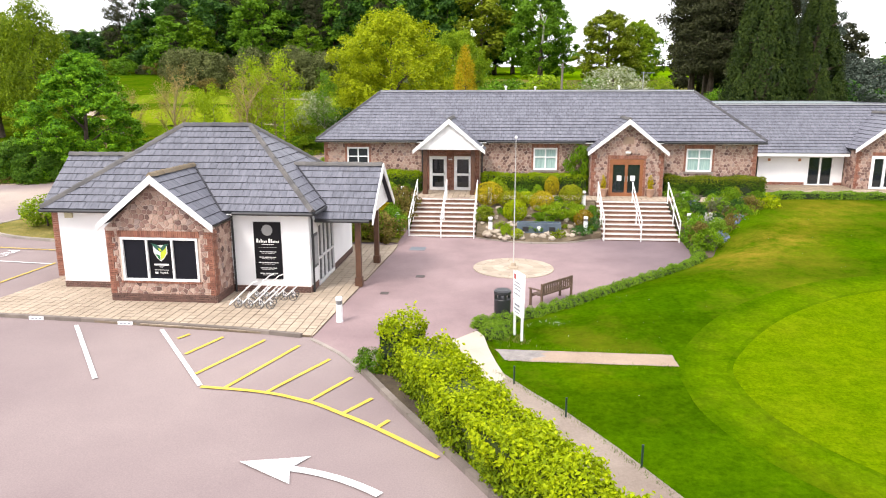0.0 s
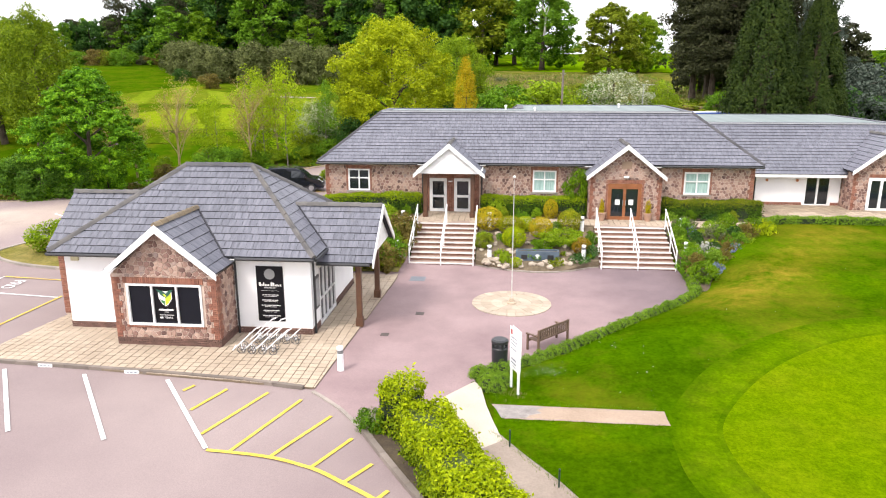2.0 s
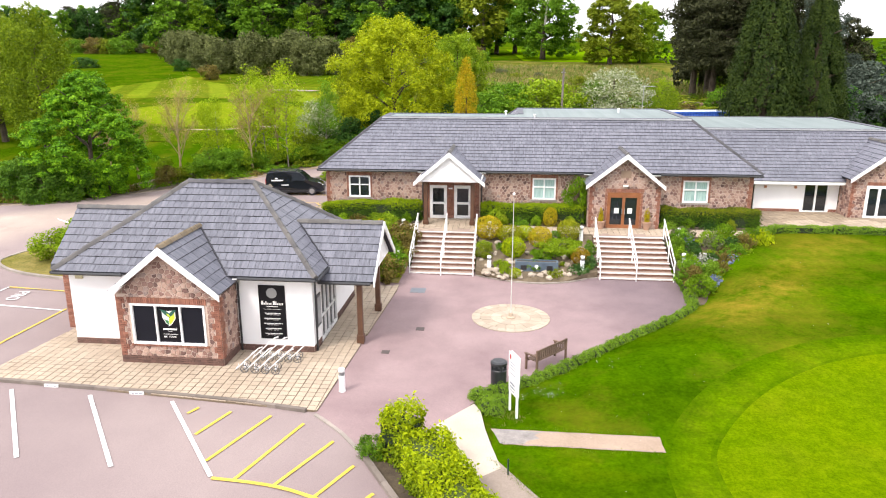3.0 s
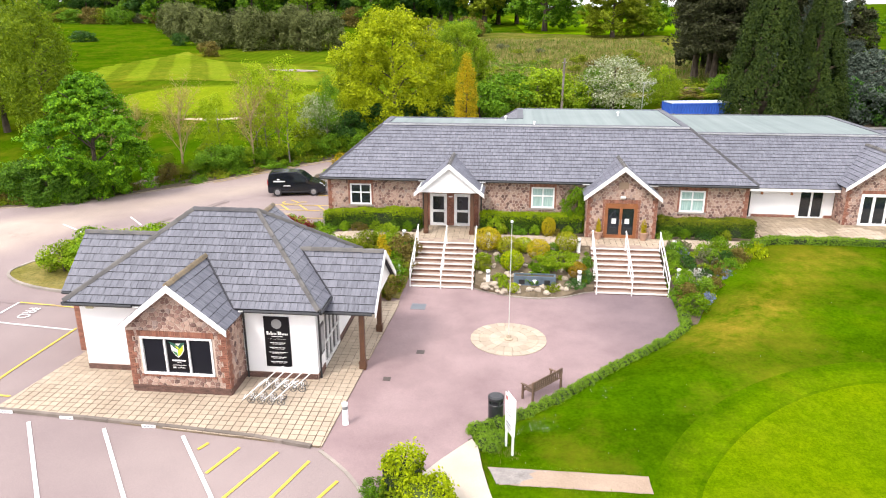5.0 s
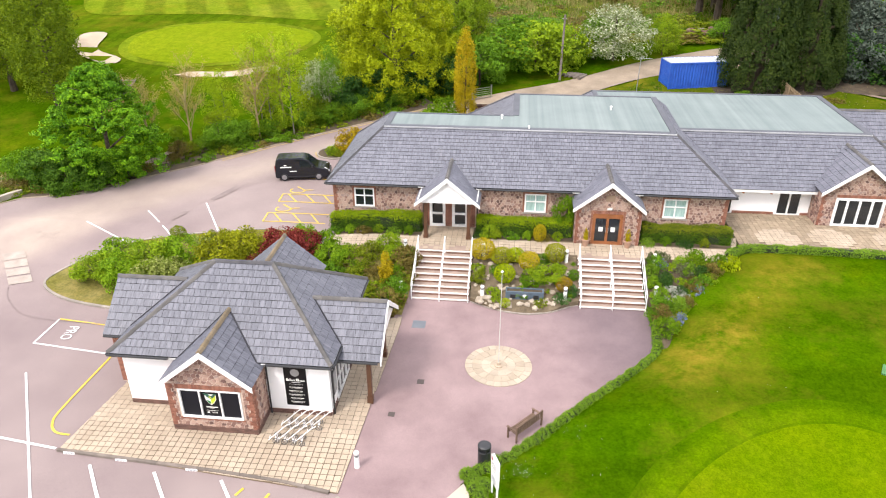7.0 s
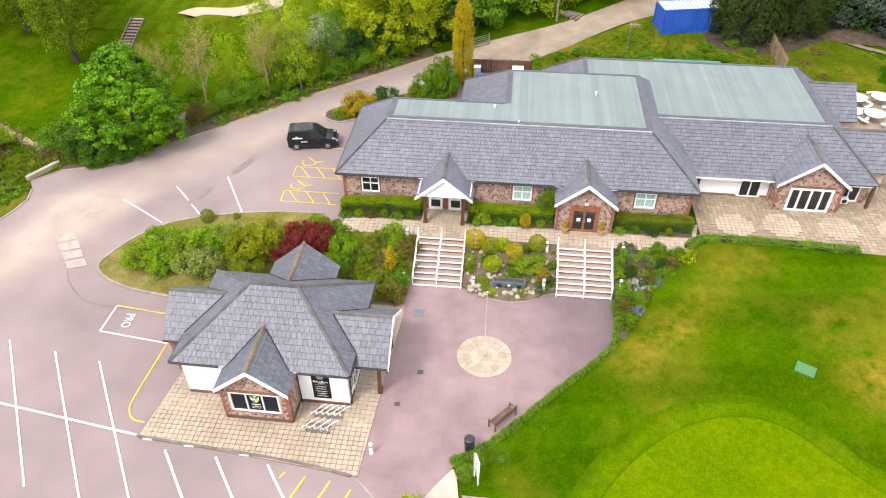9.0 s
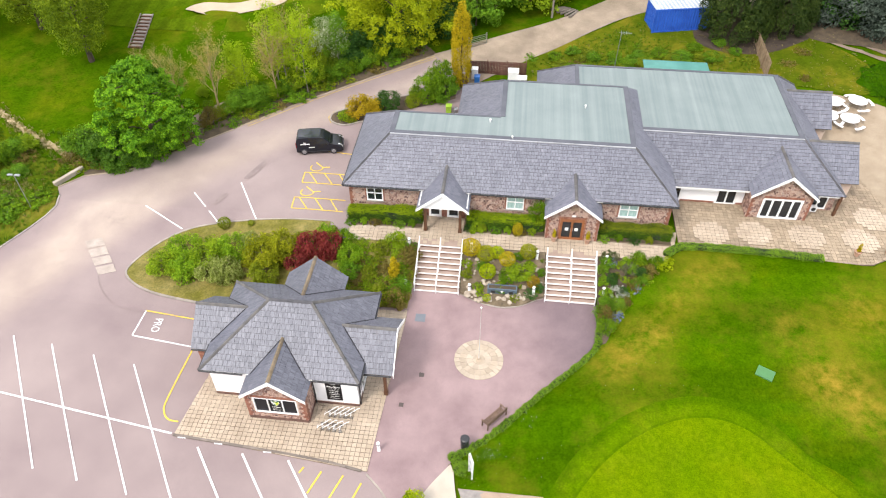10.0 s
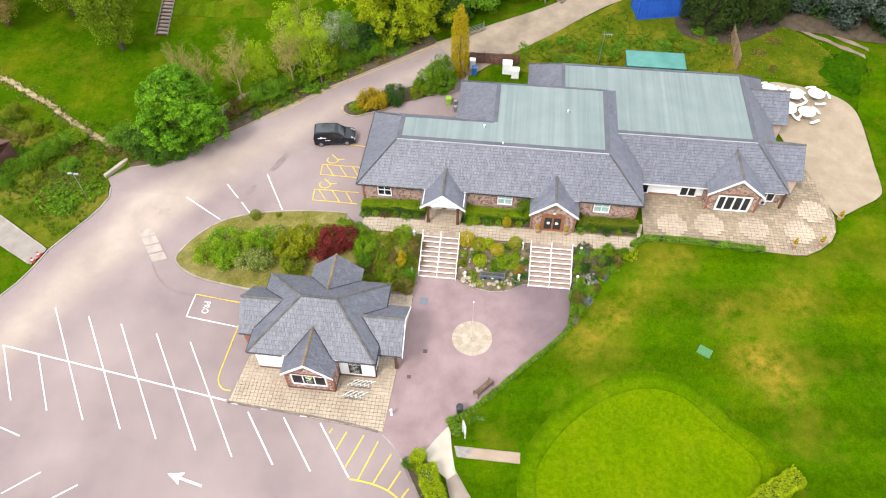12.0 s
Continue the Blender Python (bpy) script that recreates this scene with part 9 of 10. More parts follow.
def rock(x, y, s, rise):
    bm = bmesh.new()
    bmesh.ops.create_icosphere(bm, subdivisions=2, radius=s)
    o = Vector((x * 7.1, y * 3.3, s))
    for v in bm.verts:
        v.co *= 1 + 0.45 * noise.noise(v.co * (1.2 / s) + o)
        v.co.z *= 0.62
    bm.faces.ensure_lookup_table()
    ob = part("rock", bm, ROCK)
    ob.location = (x, y, rise(x, y) + s * 0.22)
    ob.rotation_euler = (0, 0, x * 5)
    return tagged(ob, "rough cream rockery stone in the soil", "rock", "rockery stones")


for i in range(110):
    x, y = random.uniform(-1.6, 4.1), random.uniform(34.2, 38.0) if i % 3 else random.uniform(34.1, 35.0)
    if inside(x, y, ROCK_BED):
        rock(x, y, random.uniform(0.07, 0.2), rockery_z)
trough = thing("slate_trough", "dark blue-grey slate trough in the rockery", "trough")
TROUGH = surface("blue_slate", (0.05, 0.076, 0.105), (0.095, 0.13, 0.168), 2.0, 20, 0.55, 0.3, 0.006)
part("front_panel", boxes((0.2, 2.35, 34.82, 34.9, 0.25, 0.86), bevel=0.012), TROUGH, trough)
part("back_panel", boxes((0.2, 2.35, 35.25, 35.33, 0.3, 0.86), bevel=0.012), TROUGH, trough)
for x in (0.2, 2.27):
    part("end_panel", boxes((x, x + 0.08, 34.902, 35.248, 0.3, 0.86)), TROUGH, trough)
for x, m in ((0.62, BLACK), (1.27, PALE), (1.92, BLACK)):
    part("plaque", boxes((x - 0.15, x + 0.15, 34.8, 34.818, 0.44, 0.68), bevel=0.006) if m is BLACK else boxes((x - 0.07, x + 0.07, 34.8, 34.818, 0.5, 0.7), (x - 0.11, x + 0.11, 34.802, 34.818, 0.62, 0.66)), m, trough, "small dark plaque" if m is BLACK else "pale carved emblem")
part("filling", boxes((0.28, 2.27, 34.9, 35.25, 0.3, 0.8)), SOIL, trough)


# ---- furniture of the forecourt ----
def bollard(x, y, z):
    b = thing("bollard_light", "short white bollard light with a grey louvre", "bollard", "bollard lights", at=(x, y, z))
    bm = bmesh.new()
    lathe(bm, [(0.115, -0.1), (0.115, 0.0), (0.105, 0.02), (0.105, 0.54)], 18)
    part("column", bm, WHITE, b)
    bm = bmesh.new()
    lathe(bm, [(0.085, 0.54)] + [(r, 0.545 + 0.022 * i + d) for i in range(5) for r, d in ((0.1, 0.0), (0.1, 0.008), (0.085, 0.012))] + [(0.085, 0.665)], 18)
    part("louvre", bm, plain("grey_louvre", (0.2, 0.2, 0.2), 0.6), b, "grey slatted lamp louvre")
    bm = bmesh.new()
    lathe(bm, [(0.105, 0.665), (0.108, 0.672), (0.108, 0.755), (0.1, 0.77)], 18)
    part("cap", bm, WHITE, b)


for x, y, z in ((-5.5, 21.5, 0.12), (-6.0, 38.15, TZ - 0.1), (-1.25, 38.15, TZ - 0.12), (3.7, 37.9, 1.28), (8.8, 37.9, 1.28), (-1.12, 34.85, 0.35), (3.55, 35.0, 0.42), (-5.75, 34.6, 0.55), (8.55, 35.3, 0.6)):
    bollard(x, y, z)

disc = thing("paved_disc", "round cream paved disc set in the forecourt", "pavement", at=(0.03, 28.95, 0.06))
DISC_A, DISC_B = surface("cream_disc_stone", (0.34, 0.28, 0.215), (0.43, 0.365, 0.285), 1.0, 20, 0.9, 0.2, 0.004, pieces=0.14), surface("sandy_disc_stone", (0.325, 0.262, 0.195), (0.41, 0.342, 0.262), 1.0, 20, 0.9, 0.2, 0.004, pieces=0.14)
for r0, r1, n, m in ((0.0, 0.4, 6, DISC_B), (0.41, 0.85, 12, DISC_A), (0.86, 1.3, 18, DISC_B), (1.31, 1.66, 26, DISC_A)):
    for i in range(n):
        bm = bmesh.new()
        a0, a1 = 2 * math.pi * i / n + 0.006, 2 * math.pi * (i + 1) / n - 0.006
        arc = np.linspace(a0, a1, 4)
        ring = [(r1 * math.cos(a), r1 * math.sin(a), -0.05) for a in arc] + ([(r0 * math.cos(a), r0 * math.sin(a), -0.05) for a in arc[::-1]] if r0 else [(0, 0, -0.05)])
        prism(bm, ring, (0, 0, 0.075 + random.uniform(0, 0.004)))
        part("paver", bm, m, disc)
pole = thing("flagpole", "tall slim white flagpole without a flag", "flagpole", at=(0.03, 28.9, 0.08))
bm = bmesh.new()
rod(bm, (0, 0, 0.06), (0, 0, 5.25), 0.024, 0.012, 10)
part("mast", bm, plain("weathered_pole_paint", (0.5, 0.49, 0.47), 0.5), pole)
bm = bmesh.new()
lathe(bm, [(0.2, 0.0), (0.2, 0.05), (0.11, 0.09), (0.09, 0.22), (0.05, 0.24)], 16)
part("base", bm, PAVER, pole)
bm = bmesh.new()
lathe(bm, [(0.03, 5.3), (0.06, 5.34), (0.06, 5.38), (0.02, 5.42)], 10)
part("finial", bm, WHITE, pole)

bench = thing("garden_bench", "weathered brown slatted wooden garden bench", "bench")
OAKWOOD = surface("weathered_bench_wood", (0.085, 0.05, 0.032), (0.16, 0.1, 0.066), 2.5, 25, 0.8, 0.3, 0.004, pieces=0.15)
for x in (-0.85, 0.85):
    for y, hgt in ((-0.24, 0.92), (0.26, 0.64)):
        part("leg", boxes((x - 0.035, x + 0.035, y - 0.035, y + 0.035, 0, hgt), bevel=0.006), OAKWOOD, bench)
    part("armrest", boxes((x - 0.045, x + 0.045, -0.22, 0.34, 0.64, 0.675), bevel=0.006), OAKWOOD, bench)
for i in range(5):
    part("seat_slat", boxes((-0.81, 0.81, -0.19 + i * 0.1, -0.11 + i * 0.1, 0.42, 0.445)), OAKWOOD, bench)
part("top_rail", boxes((-0.81, 0.81, -0.27, -0.225, 0.84, 0.92), bevel=0.006), OAKWOOD, bench)
part("lower_rail", boxes((-0.81, 0.81, -0.265, -0.225, 0.48, 0.54), bevel=0.006), OAKWOOD, bench)
part("apron", boxes((-0.81, 0.81, 0.24, 0.27, 0.33, 0.42)), OAKWOOD, bench)
for i in range(13):
    part("back_slat", boxes((-0.77 + i * 0.122, -0.70 + i * 0.122, -0.255, -0.235, 0.54, 0.84)), OAKWOOD, bench)
bench.matrix_world = pose(1.35, 24.35, 0.055, 0, 0, 49) @ Matrix.Diagonal((0.97, 0.97, 0.92, 1))

bin_ = thing("litter_bin", "round black plastic litter bin with open sides", "bin", at=(-0.33, 22.3, 0.06))
bm = bmesh.new()
lathe(bm, [(0.24, 0.0), (0.26, 0.03), (0.27, 0.68), (0.255, 0.7)], 24)
part("body", bm, BLACK, bin_)
for a in (0.4, 2.0, 3.5, 5.1):
    bm = bmesh.new()
    rod(bm, (0.23 * math.cos(a), 0.23 * math.sin(a), 0.69), (0.23 * math.cos(a), 0.23 * math.sin(a), 0.86), 0.05, n=6)
    part("pillar", bm, BLACK, bin_)
bm = bmesh.new()
lathe(bm, [(0.27, 0.85), (0.285, 0.87), (0.28, 0.95), (0.22, 0.99), (0.05, 1.0)], 24)
part("lid", bm, BLACK, bin_)

board = thing("notice_board", "white notice board on two slim posts", "sign")
bd = wall_place((0.05, 20.72, 0.1), (0.42, -1, 0), (-1, -0.42, 0))
for a in (0.03, 0.58):
    part("post", oriented(bd, (a - 0.03, a + 0.03, 0.0, 1.95, -0.03, 0.03)), WHITE, board)
part("panel", oriented(bd, (-0.02, 0.63, 1.15, 2.0, -0.055, -0.031)), WHITE, board)
part("lower_panel", oriented(bd, (0.0, 0.61, 0.7, 1.12, -0.05, -0.031)), WHITE, board)
part("panel_back", oriented(bd, (-0.02, 0.63, 1.15, 2.0, 0.031, 0.05)), WHITE, board)
part("panel_back", oriented(bd, (0.0, 0.61, 0.7, 1.12, 0.031, 0.045)), WHITE, board)
part("red_mark", oriented(bd, (0.05, 0.17, 1.78, 1.93, 0.05, 0.054)), plain("red_print", (0.351, 0.0234, 0.0234), 0.5), board)
GREYPRINT = plain("grey_lettering", (0.195, 0.211, 0.25), 0.6)
bars_of_writing(board, bd, 0.3, [(1.7, 0.2, 0.03), (1.6, 0.24, 0.03), (1.5, 0.2, 0.03), (1.35, 0.22, 0.03), (1.02, 0.18, 0.06), (0.9, 0.2, 0.05), (0.8, 0.15, 0.03)], GREYPRINT, 0.051)

DGREEN = plain("dark_green_paint", (0.0078, 0.0312, 0.0195), 0.5)
for x, y in ((0.05, 17.15), (1.22, 15.4), (2.55, 13.35), (4.0, 11.0)):
    bm = bmesh.new()
    rod(bm, (x, y, -0.1), (x, y, 0.52), 0.022, n=8)
    rod(bm, (x, y, 0.52), (x, y, 0.55), 0.028, 0.02, n=8)
    tagged(part("marker_post", bm, DGREEN), "short dark green post at the lawn's edge", "post", "posts along the lawn")


def trolley(x, y, turn):
    """A hire trolley for golf bags: white tube frame on two wheels."""
    t = thing("golf_trolley", "white tubular hire trolley with two grey wheels", "trolley", "trolleys beside the shop")
    for s in (-0.24, 0.24):
        bm = bmesh.new()
        hoop(bm, (0, s, 0.15), 0.15, 0.016)
        w = part("wheel", bm, RUBBER, t)
        bm = bmesh.new()
        for i in range(5):
            a = 2 * math.pi * i / 5
            rod(bm, (0, s, 0.15), (0.14 * math.cos(a), s, 0.15 + 0.14 * math.sin(a)), 0.012, n=5)
        part("spoke", bm, RUBBER, w)
    bm = bmesh.new()
    rod(bm, (0, -0.24, 0.15), (0, 0.24, 0.15), 0.014, n=6)
    part("axle", bm, WHITE, t)
    bm = bmesh.new()
    rod(bm, (-0.38, 0, 0.06), (0.55, 0, 0.92), 0.024, n=7)
    rod(bm, (0.55, 0, 0.92), (0.72, 0, 0.98), 0.026, n=7)
    part("shaft", bm, WHITE, t)
    bm = bmesh.new()
    rod(bm, (-0.05, 0, 0.36), (0.0, -0.22, 0.17), 0.014, n=6)
    rod(bm, (-0.05, 0, 0.36), (0.0, 0.22, 0.17), 0.014, n=6)
    part("strut", bm, WHITE, t)
    bm = bmesh.new()
    rod(bm, (-0.38, -0.1, 0.07), (-0.38, 0.1, 0.07), 0.018, n=6)
    rod(bm, (-0.38, 0.1, 0.07), (-0.3, 0.1, 0.22), 0.014, n=6)
    rod(bm, (-0.38, -0.1, 0.07), (-0.3, -0.1, 0.22), 0.014, n=6)
    part("bag_rest", bm, WHITE, t)
    bm = bmesh.new()
    rod(bm, (0.3, -0.12, 0.74), (0.3, 0.12, 0.74), 0.014, n=6)
    part("bag_bracket", bm, WHITE, t)
    t.matrix_world = pose(x, y, FLOOR_Z, 0, 0, turn) @ Matrix.Scale(0.88, 4)


RUBBER = plain("grey_rubber", (0.07, 0.07, 0.075), 0.7)
for i in range(4):
    trolley(-9.25 + i * 0.38, 22.65 - 0.02 * i, 8)
for i in range(5):
    trolley(-9.0 + i * 0.34, 23.62, 8)
for x in (-17.75, -15.35, -12.2):
    y = 20.93 - (x + 15.35) * 0.0724
    pl = thing("kerb_sign", "small white sign fixed low on the kerb", "sign", "kerb signs")
    part("plate", boxes((x - 0.25, x + 0.25, y - 0.115, y - 0.09, 0.045, 0.17), bevel=0.004), WHITE, pl)
    for a in (-0.17, -0.05, 0.09):
        part("lettering", boxes((x + a, x + a + 0.09, y - 0.119, y - 0.115, 0.09, 0.125)), GREYPRINT, pl)
for x, y, s, m, lab in ((-4.4, 32.2, 0.36, STEEL, "square grey steel drain cover"), (-3.65, 27.3, 0.17, BLACK, "small dark iron drain cover"), (-4.65, 24.85, 0.15, BLACK, "small dark iron drain cover")):
    tagged(part("drain_cover", boxes((x - s, x + s, y - s, y + s, 0.03, 0.066)), plain("dull_steel", (0.156, 0.172, 0.195), 0.6, 0.3) if s > 0.3 else plain("rusty_iron", (0.07, 0.055, 0.05), 0.7)), lab + " in the forecourt", "drain cover")
mat_bm = boxes((18.15, 19.25, 28.9, 29.75, height(18.7, 29.3) - 0.1, height(18.7, 29.3) + 0.12))
bmesh.ops.rotate(mat_bm, cent=(18.7, 29.32, 0), matrix=Matrix.Rotation(math.radians(-28), 3, "Z"), verts=mat_bm.verts[:])
tagged(part("green_mat", mat_bm, plain("pale_green_plastic", (0.055, 0.17, 0.055), 0.7)), "pale green plastic cover lying on the lawn", "cover")
TERRACOTTA = surface("pale_terracotta", (0.328, 0.195, 0.133), (0.421, 0.265, 0.187), 3, 20, 0.85, 0.2, 0.004)
for x, y, z in ((4.92, 39.75, TZ), (7.45, 39.75, TZ), (32.1, 44.2, 1.5), (27.4, 40.5, 1.5), (29.8, 41.0, 1.5)):
    bm = bmesh.new()
    lathe(bm, [(0.15, 0), (0.24, 0.4), (0.27, 0.41), (0.27, 0.47), (0.23, 0.48), (0.21, 0.42)], 18, (x, y, z))
    tagged(part("plant_pot", bm, TERRACOTTA), "tapered pale terracotta pot on the terrace", "plant pot", "terrace pots")
    S_CONE.plant(x, y, "small golden conifer in a terracotta pot", "shrub", "potted conifers", name="potted_conifer", height_to=0.75, mat=F_GBALL, rise=lambda a, b, q=z: q + 0.45)


# ---- the parked van ----
def van():
    v = thing("van", "black panel van with white lettering beside the driveway", "van")
    PAINT = plain("black_car_paint", (0.006, 0.008, 0.013), 0.14, 0.0, 0.5)
    prof = [(0.0, 0.32), (0.0, 0.75), (0.06, 1.45), (0.14, 1.72), (0.35, 1.8), (1.4, 1.83), (2.35, 1.79), (2.62, 1.7), (3.25, 1.16), (3.45, 1.08), (4.05, 0.96), (4.3, 0.82), (4.4, 0.6), (4.4, 0.35), (4.2, 0.25), (0.1, 0.25)]
    bm = bmesh.new()
    rows = []
    for y, k, dz in ((-0.9, 0.97, 0.0), (-0.84, 1.0, 0.02), (0.84, 1.0, 0.02), (0.9, 0.97, 0.0)):
        rows.append([bm.verts.new((2.2 + (x - 2.2) * (1 if abs(y) < 0.87 else 0.985), y * (1 - 0.13 * max(0, z - 1.0)), z + (dz if z > 1.5 else 0))) for x, z in prof])
    n = len(prof)
    for a, b in zip(rows, rows[1:]):
        for i in range(n):
            bm.faces.new((a[i], b[i], b[(i + 1) % n], a[(i + 1) % n]))
    bm.faces.new(rows[0])
    bm.faces.new(rows[-1][::-1])
    bmesh.ops.recalc_face_normals(bm, faces=bm.faces)
    part("body", bm, PAINT, v)
    bm = bmesh.new()
    prism(bm, [(2.64, -0.7, 1.71), (2.64, 0.7, 1.71), (3.24, 0.76, 1.2), (3.24, -0.76, 1.2)], (0.025, 0, 0.025))
    part("windscreen", bm, GLASS, v)
    for s in (-1, 1):
        bm = bmesh.new()
        prism(bm, [(2.0, s * 0.885, 1.12), (3.05, s * 0.885, 1.12), (2.62, s * 0.815, 1.62), (2.05, s * 0.815, 1.64)], (0, s * 0.012, 0))
        part("side_window", bm, GLASS, v)
        bm = bmesh.new()
        prism(bm, [(4.0, s * 0.6, 0.96), (4.36, s * 0.62, 0.72), (4.3, s * 0.88, 0.72), (3.9, s * 0.88, 0.93)], (0.03, 0, 0.04))
        part("headlight", bm, PALE, v)
        part("door_mirror", boxes((2.95, 3.1, s * 0.92 - 0.06, s * 0.92 + 0.06, 1.1, 1.28), bevel=0.03), BLACK, v)
        part("rear_light", boxes((-0.015, 0.03, s * 0.8 - 0.05, s * 0.8 + 0.05, 0.8, 1.3)), plain("red_lens", (0.273, 0.0078, 0.0078), 0.2), v)
        for i, (x0, x1, z0, z1) in enumerate(((0.45, 1.35, 1.12, 1.22), (1.2, 1.75, 0.78, 0.85), (0.75, 0.95, 1.27, 1.36))):
            part("lettering", boxes((x0, x1, s * 0.897 - 0.006, s * 0.897 + 0.006, z0, z1)), PALE, v)
        part("sill", boxes((0.8, 3.2, s * 0.895 - 0.02, s * 0.895 + 0.02, 0.3, 0.4)), BLACK, v)
        for x in (0.72, 3.5):
            bm = bmesh.new()
            rod(bm, (x, s * 0.72, 0.31), (x, s * 0.91, 0.31), 0.31, n=20)
            w = part("wheel", bm, BLACK, v)
            bm = bmesh.new()
            rod(bm, (x, s * 0.9, 0.31), (x, s * 0.925, 0.31), 0.21, 0.19, n=14)
            part("rim", bm, STEEL, w)
    part("bumper", boxes((4.3, 4.44, -0.8, 0.8, 0.3, 0.52), bevel=0.04), BLACK, v)
    part("grille", boxes((4.36, 4.415, -0.45, 0.45, 0.6, 0.72)), BLACK, v)
    part("number_plate", boxes((4.44, 4.45, -0.26, 0.26, 0.38, 0.48)), PALE, v)
    part("roof_panel", boxes((0.3, 2.3, -0.66, 0.66, 1.845, 1.856)), plain("glossy_roof", (0.0234, 0.0273, 0.0351), 0.12, 0.0, 0.8), v)
    v.matrix_world = pose(-17.75, 49.6, height(-15.8, 49.6) + 0.06, 0, 0, 10) @ Matrix.Scale(0.93, 4)


van()


# ---- the service yard and the grounds behind ----
def container():
    c = thing("shipping_container", "blue corrugated steel shipping container by the track", "container")
    BLUE = surface("blue_container_paint", (0.011, 0.06, 0.34), (0.02, 0.1, 0.47), 1.0, 10, 0.5, 0.1, 0.005)
    L, W, Hh = 6.05, 2.44, 2.55
    for name, o, u, nrm, ln in (("side_wall", (0, 0, 0), (1, 0, 0), (0, -1, 0), L), ("side_wall", (L, W, 0), (-1, 0, 0), (0, 1, 0), L), ("end_wall", (0, W, 0), (0, -1, 0), (-1, 0, 0), W), ("end_wall", (L, 0, 0), (0, 1, 0), (1, 0, 0), W)):
        pl = wall_place(o, u, nrm)
        verts, faces, a, k = [], [], 0.0, 0
        while a < ln:
            for da, h in ((0, 0.0), (0.07, -0.05), (0.14, -0.05), (0.21, 0.0)):
                for z in (0.15, Hh - 0.1):
                    verts.append(pl(min(a + da, ln), z, h))
            a += 0.28
        faces = [(2 * i, 2 * i + 2, 2 * i + 3, 2 * i + 1) for i in range(len(verts) // 2 - 1)]
        mesh(name, verts, faces, BLUE, c)
    for x in (0, L):
        for y in (0, W):
            part("corner_post", boxes((x - 0.06, x + 0.06, y - 0.06, y + 0.06, 0, Hh)), BLUE, c)
    for z in (0.0, Hh - 0.12):
        for y in (0, W):
            part("rail", boxes((0.06, L - 0.06, y - 0.05, y + 0.05, z, z + 0.14)), BLUE, c)
    part("roof", boxes((0.02, L - 0.02, 0.02, W - 0.02, Hh - 0.06, Hh + 0.01)), surface("faded_blue_roof", (0.234, 0.296, 0.39), (0.39, 0.437, 0.484), 0.8, 8, 0.6, 0.2, 0.01), c, "faded pale container roof")
    for i in range(14):
        part("roof_rib", boxes((0.3 + i * 0.42, 0.42 + i * 0.42, 0.1, W - 0.1, Hh + 0.01, Hh + 0.03)), WHITE_LINE, c)
    part("floor", boxes((0.06, L - 0.06, 0.06, W - 0.06, 0.05, 0.15)), BLACK, c)
    c.matrix_world = pose(15.1, 71.3, height(17.5, 72.5) - 0.1, 0, 0, 12)


container()
TEAL = surface("teal_tank_paint", (0.05, 0.18, 0.155), (0.09, 0.26, 0.225), 0.8, 10, 0.55, 0.2, 0.006)
tank = thing("teal_store", "low teal painted steel store behind the wing", "store")
part("body", boxes((13.7, 19.8, 62.6, 65.2, 1.8, 3.15), bevel=0.03), TEAL, tank)
part("lid", boxes((13.62, 19.88, 62.52, 65.28, 3.15, 3.27), bevel=0.03), TEAL, tank)
FENCEWOOD = surface("red_brown_fence_wood", (0.078, 0.0328, 0.0234), (0.133, 0.0585, 0.039), 2, 20, 0.85, 0.3, 0.006, pieces=0.2)


def fence(points, high, label, mat=FENCEWOOD, group="fences"):
    """A close-boarded fence: posts, rails and separate boards."""
    f = thing("fence", label, "fence", group)
    for (x0, y0), (x1, y1) in zip(points, points[1:]):
        d = math.dist((x0, y0), (x1, y1))
        z = height((x0 + x1) / 2, (y0 + y1) / 2) - 0.1
        pl = wall_place((x0, y0, z), (x1 - x0, y1 - y0, 0), (y1 - y0, x0 - x1, 0))
        a = 0.0
        while a < d - 0.05:
            part("board", oriented(pl, (a, min(a + 0.135, d), 0.05, high + random.uniform(-0.02, 0.02), 0.0, 0.022)), mat, f)
            a += 0.15
        for b in (0.3, high - 0.3):
            part("rail", oriented(pl, (0, d, b, b + 0.08, -0.045, -0.002)), mat, f)
        for a in np.linspace(0, d, max(2, round(d / 1.9) + 1)):
            part("post", oriented(pl, (a - 0.05, a + 0.05, -0.2, high + 0.08, -0.15, -0.047)), mat, f)


fence([(-3.5, 60.4), (-3.6, 62.6), (2.1, 62.7)], 1.5, "red-brown boarded fence round the bin store")
fence([(25.4, 63.8), (25.5, 70.2)], 1.9, "tan boarded fence panel behind the wing", surface("tan_fence_wood", (0.2, 0.135, 0.08), (0.32, 0.23, 0.14), 2, 20, 0.85, 0.3, 0.006, pieces=0.2))
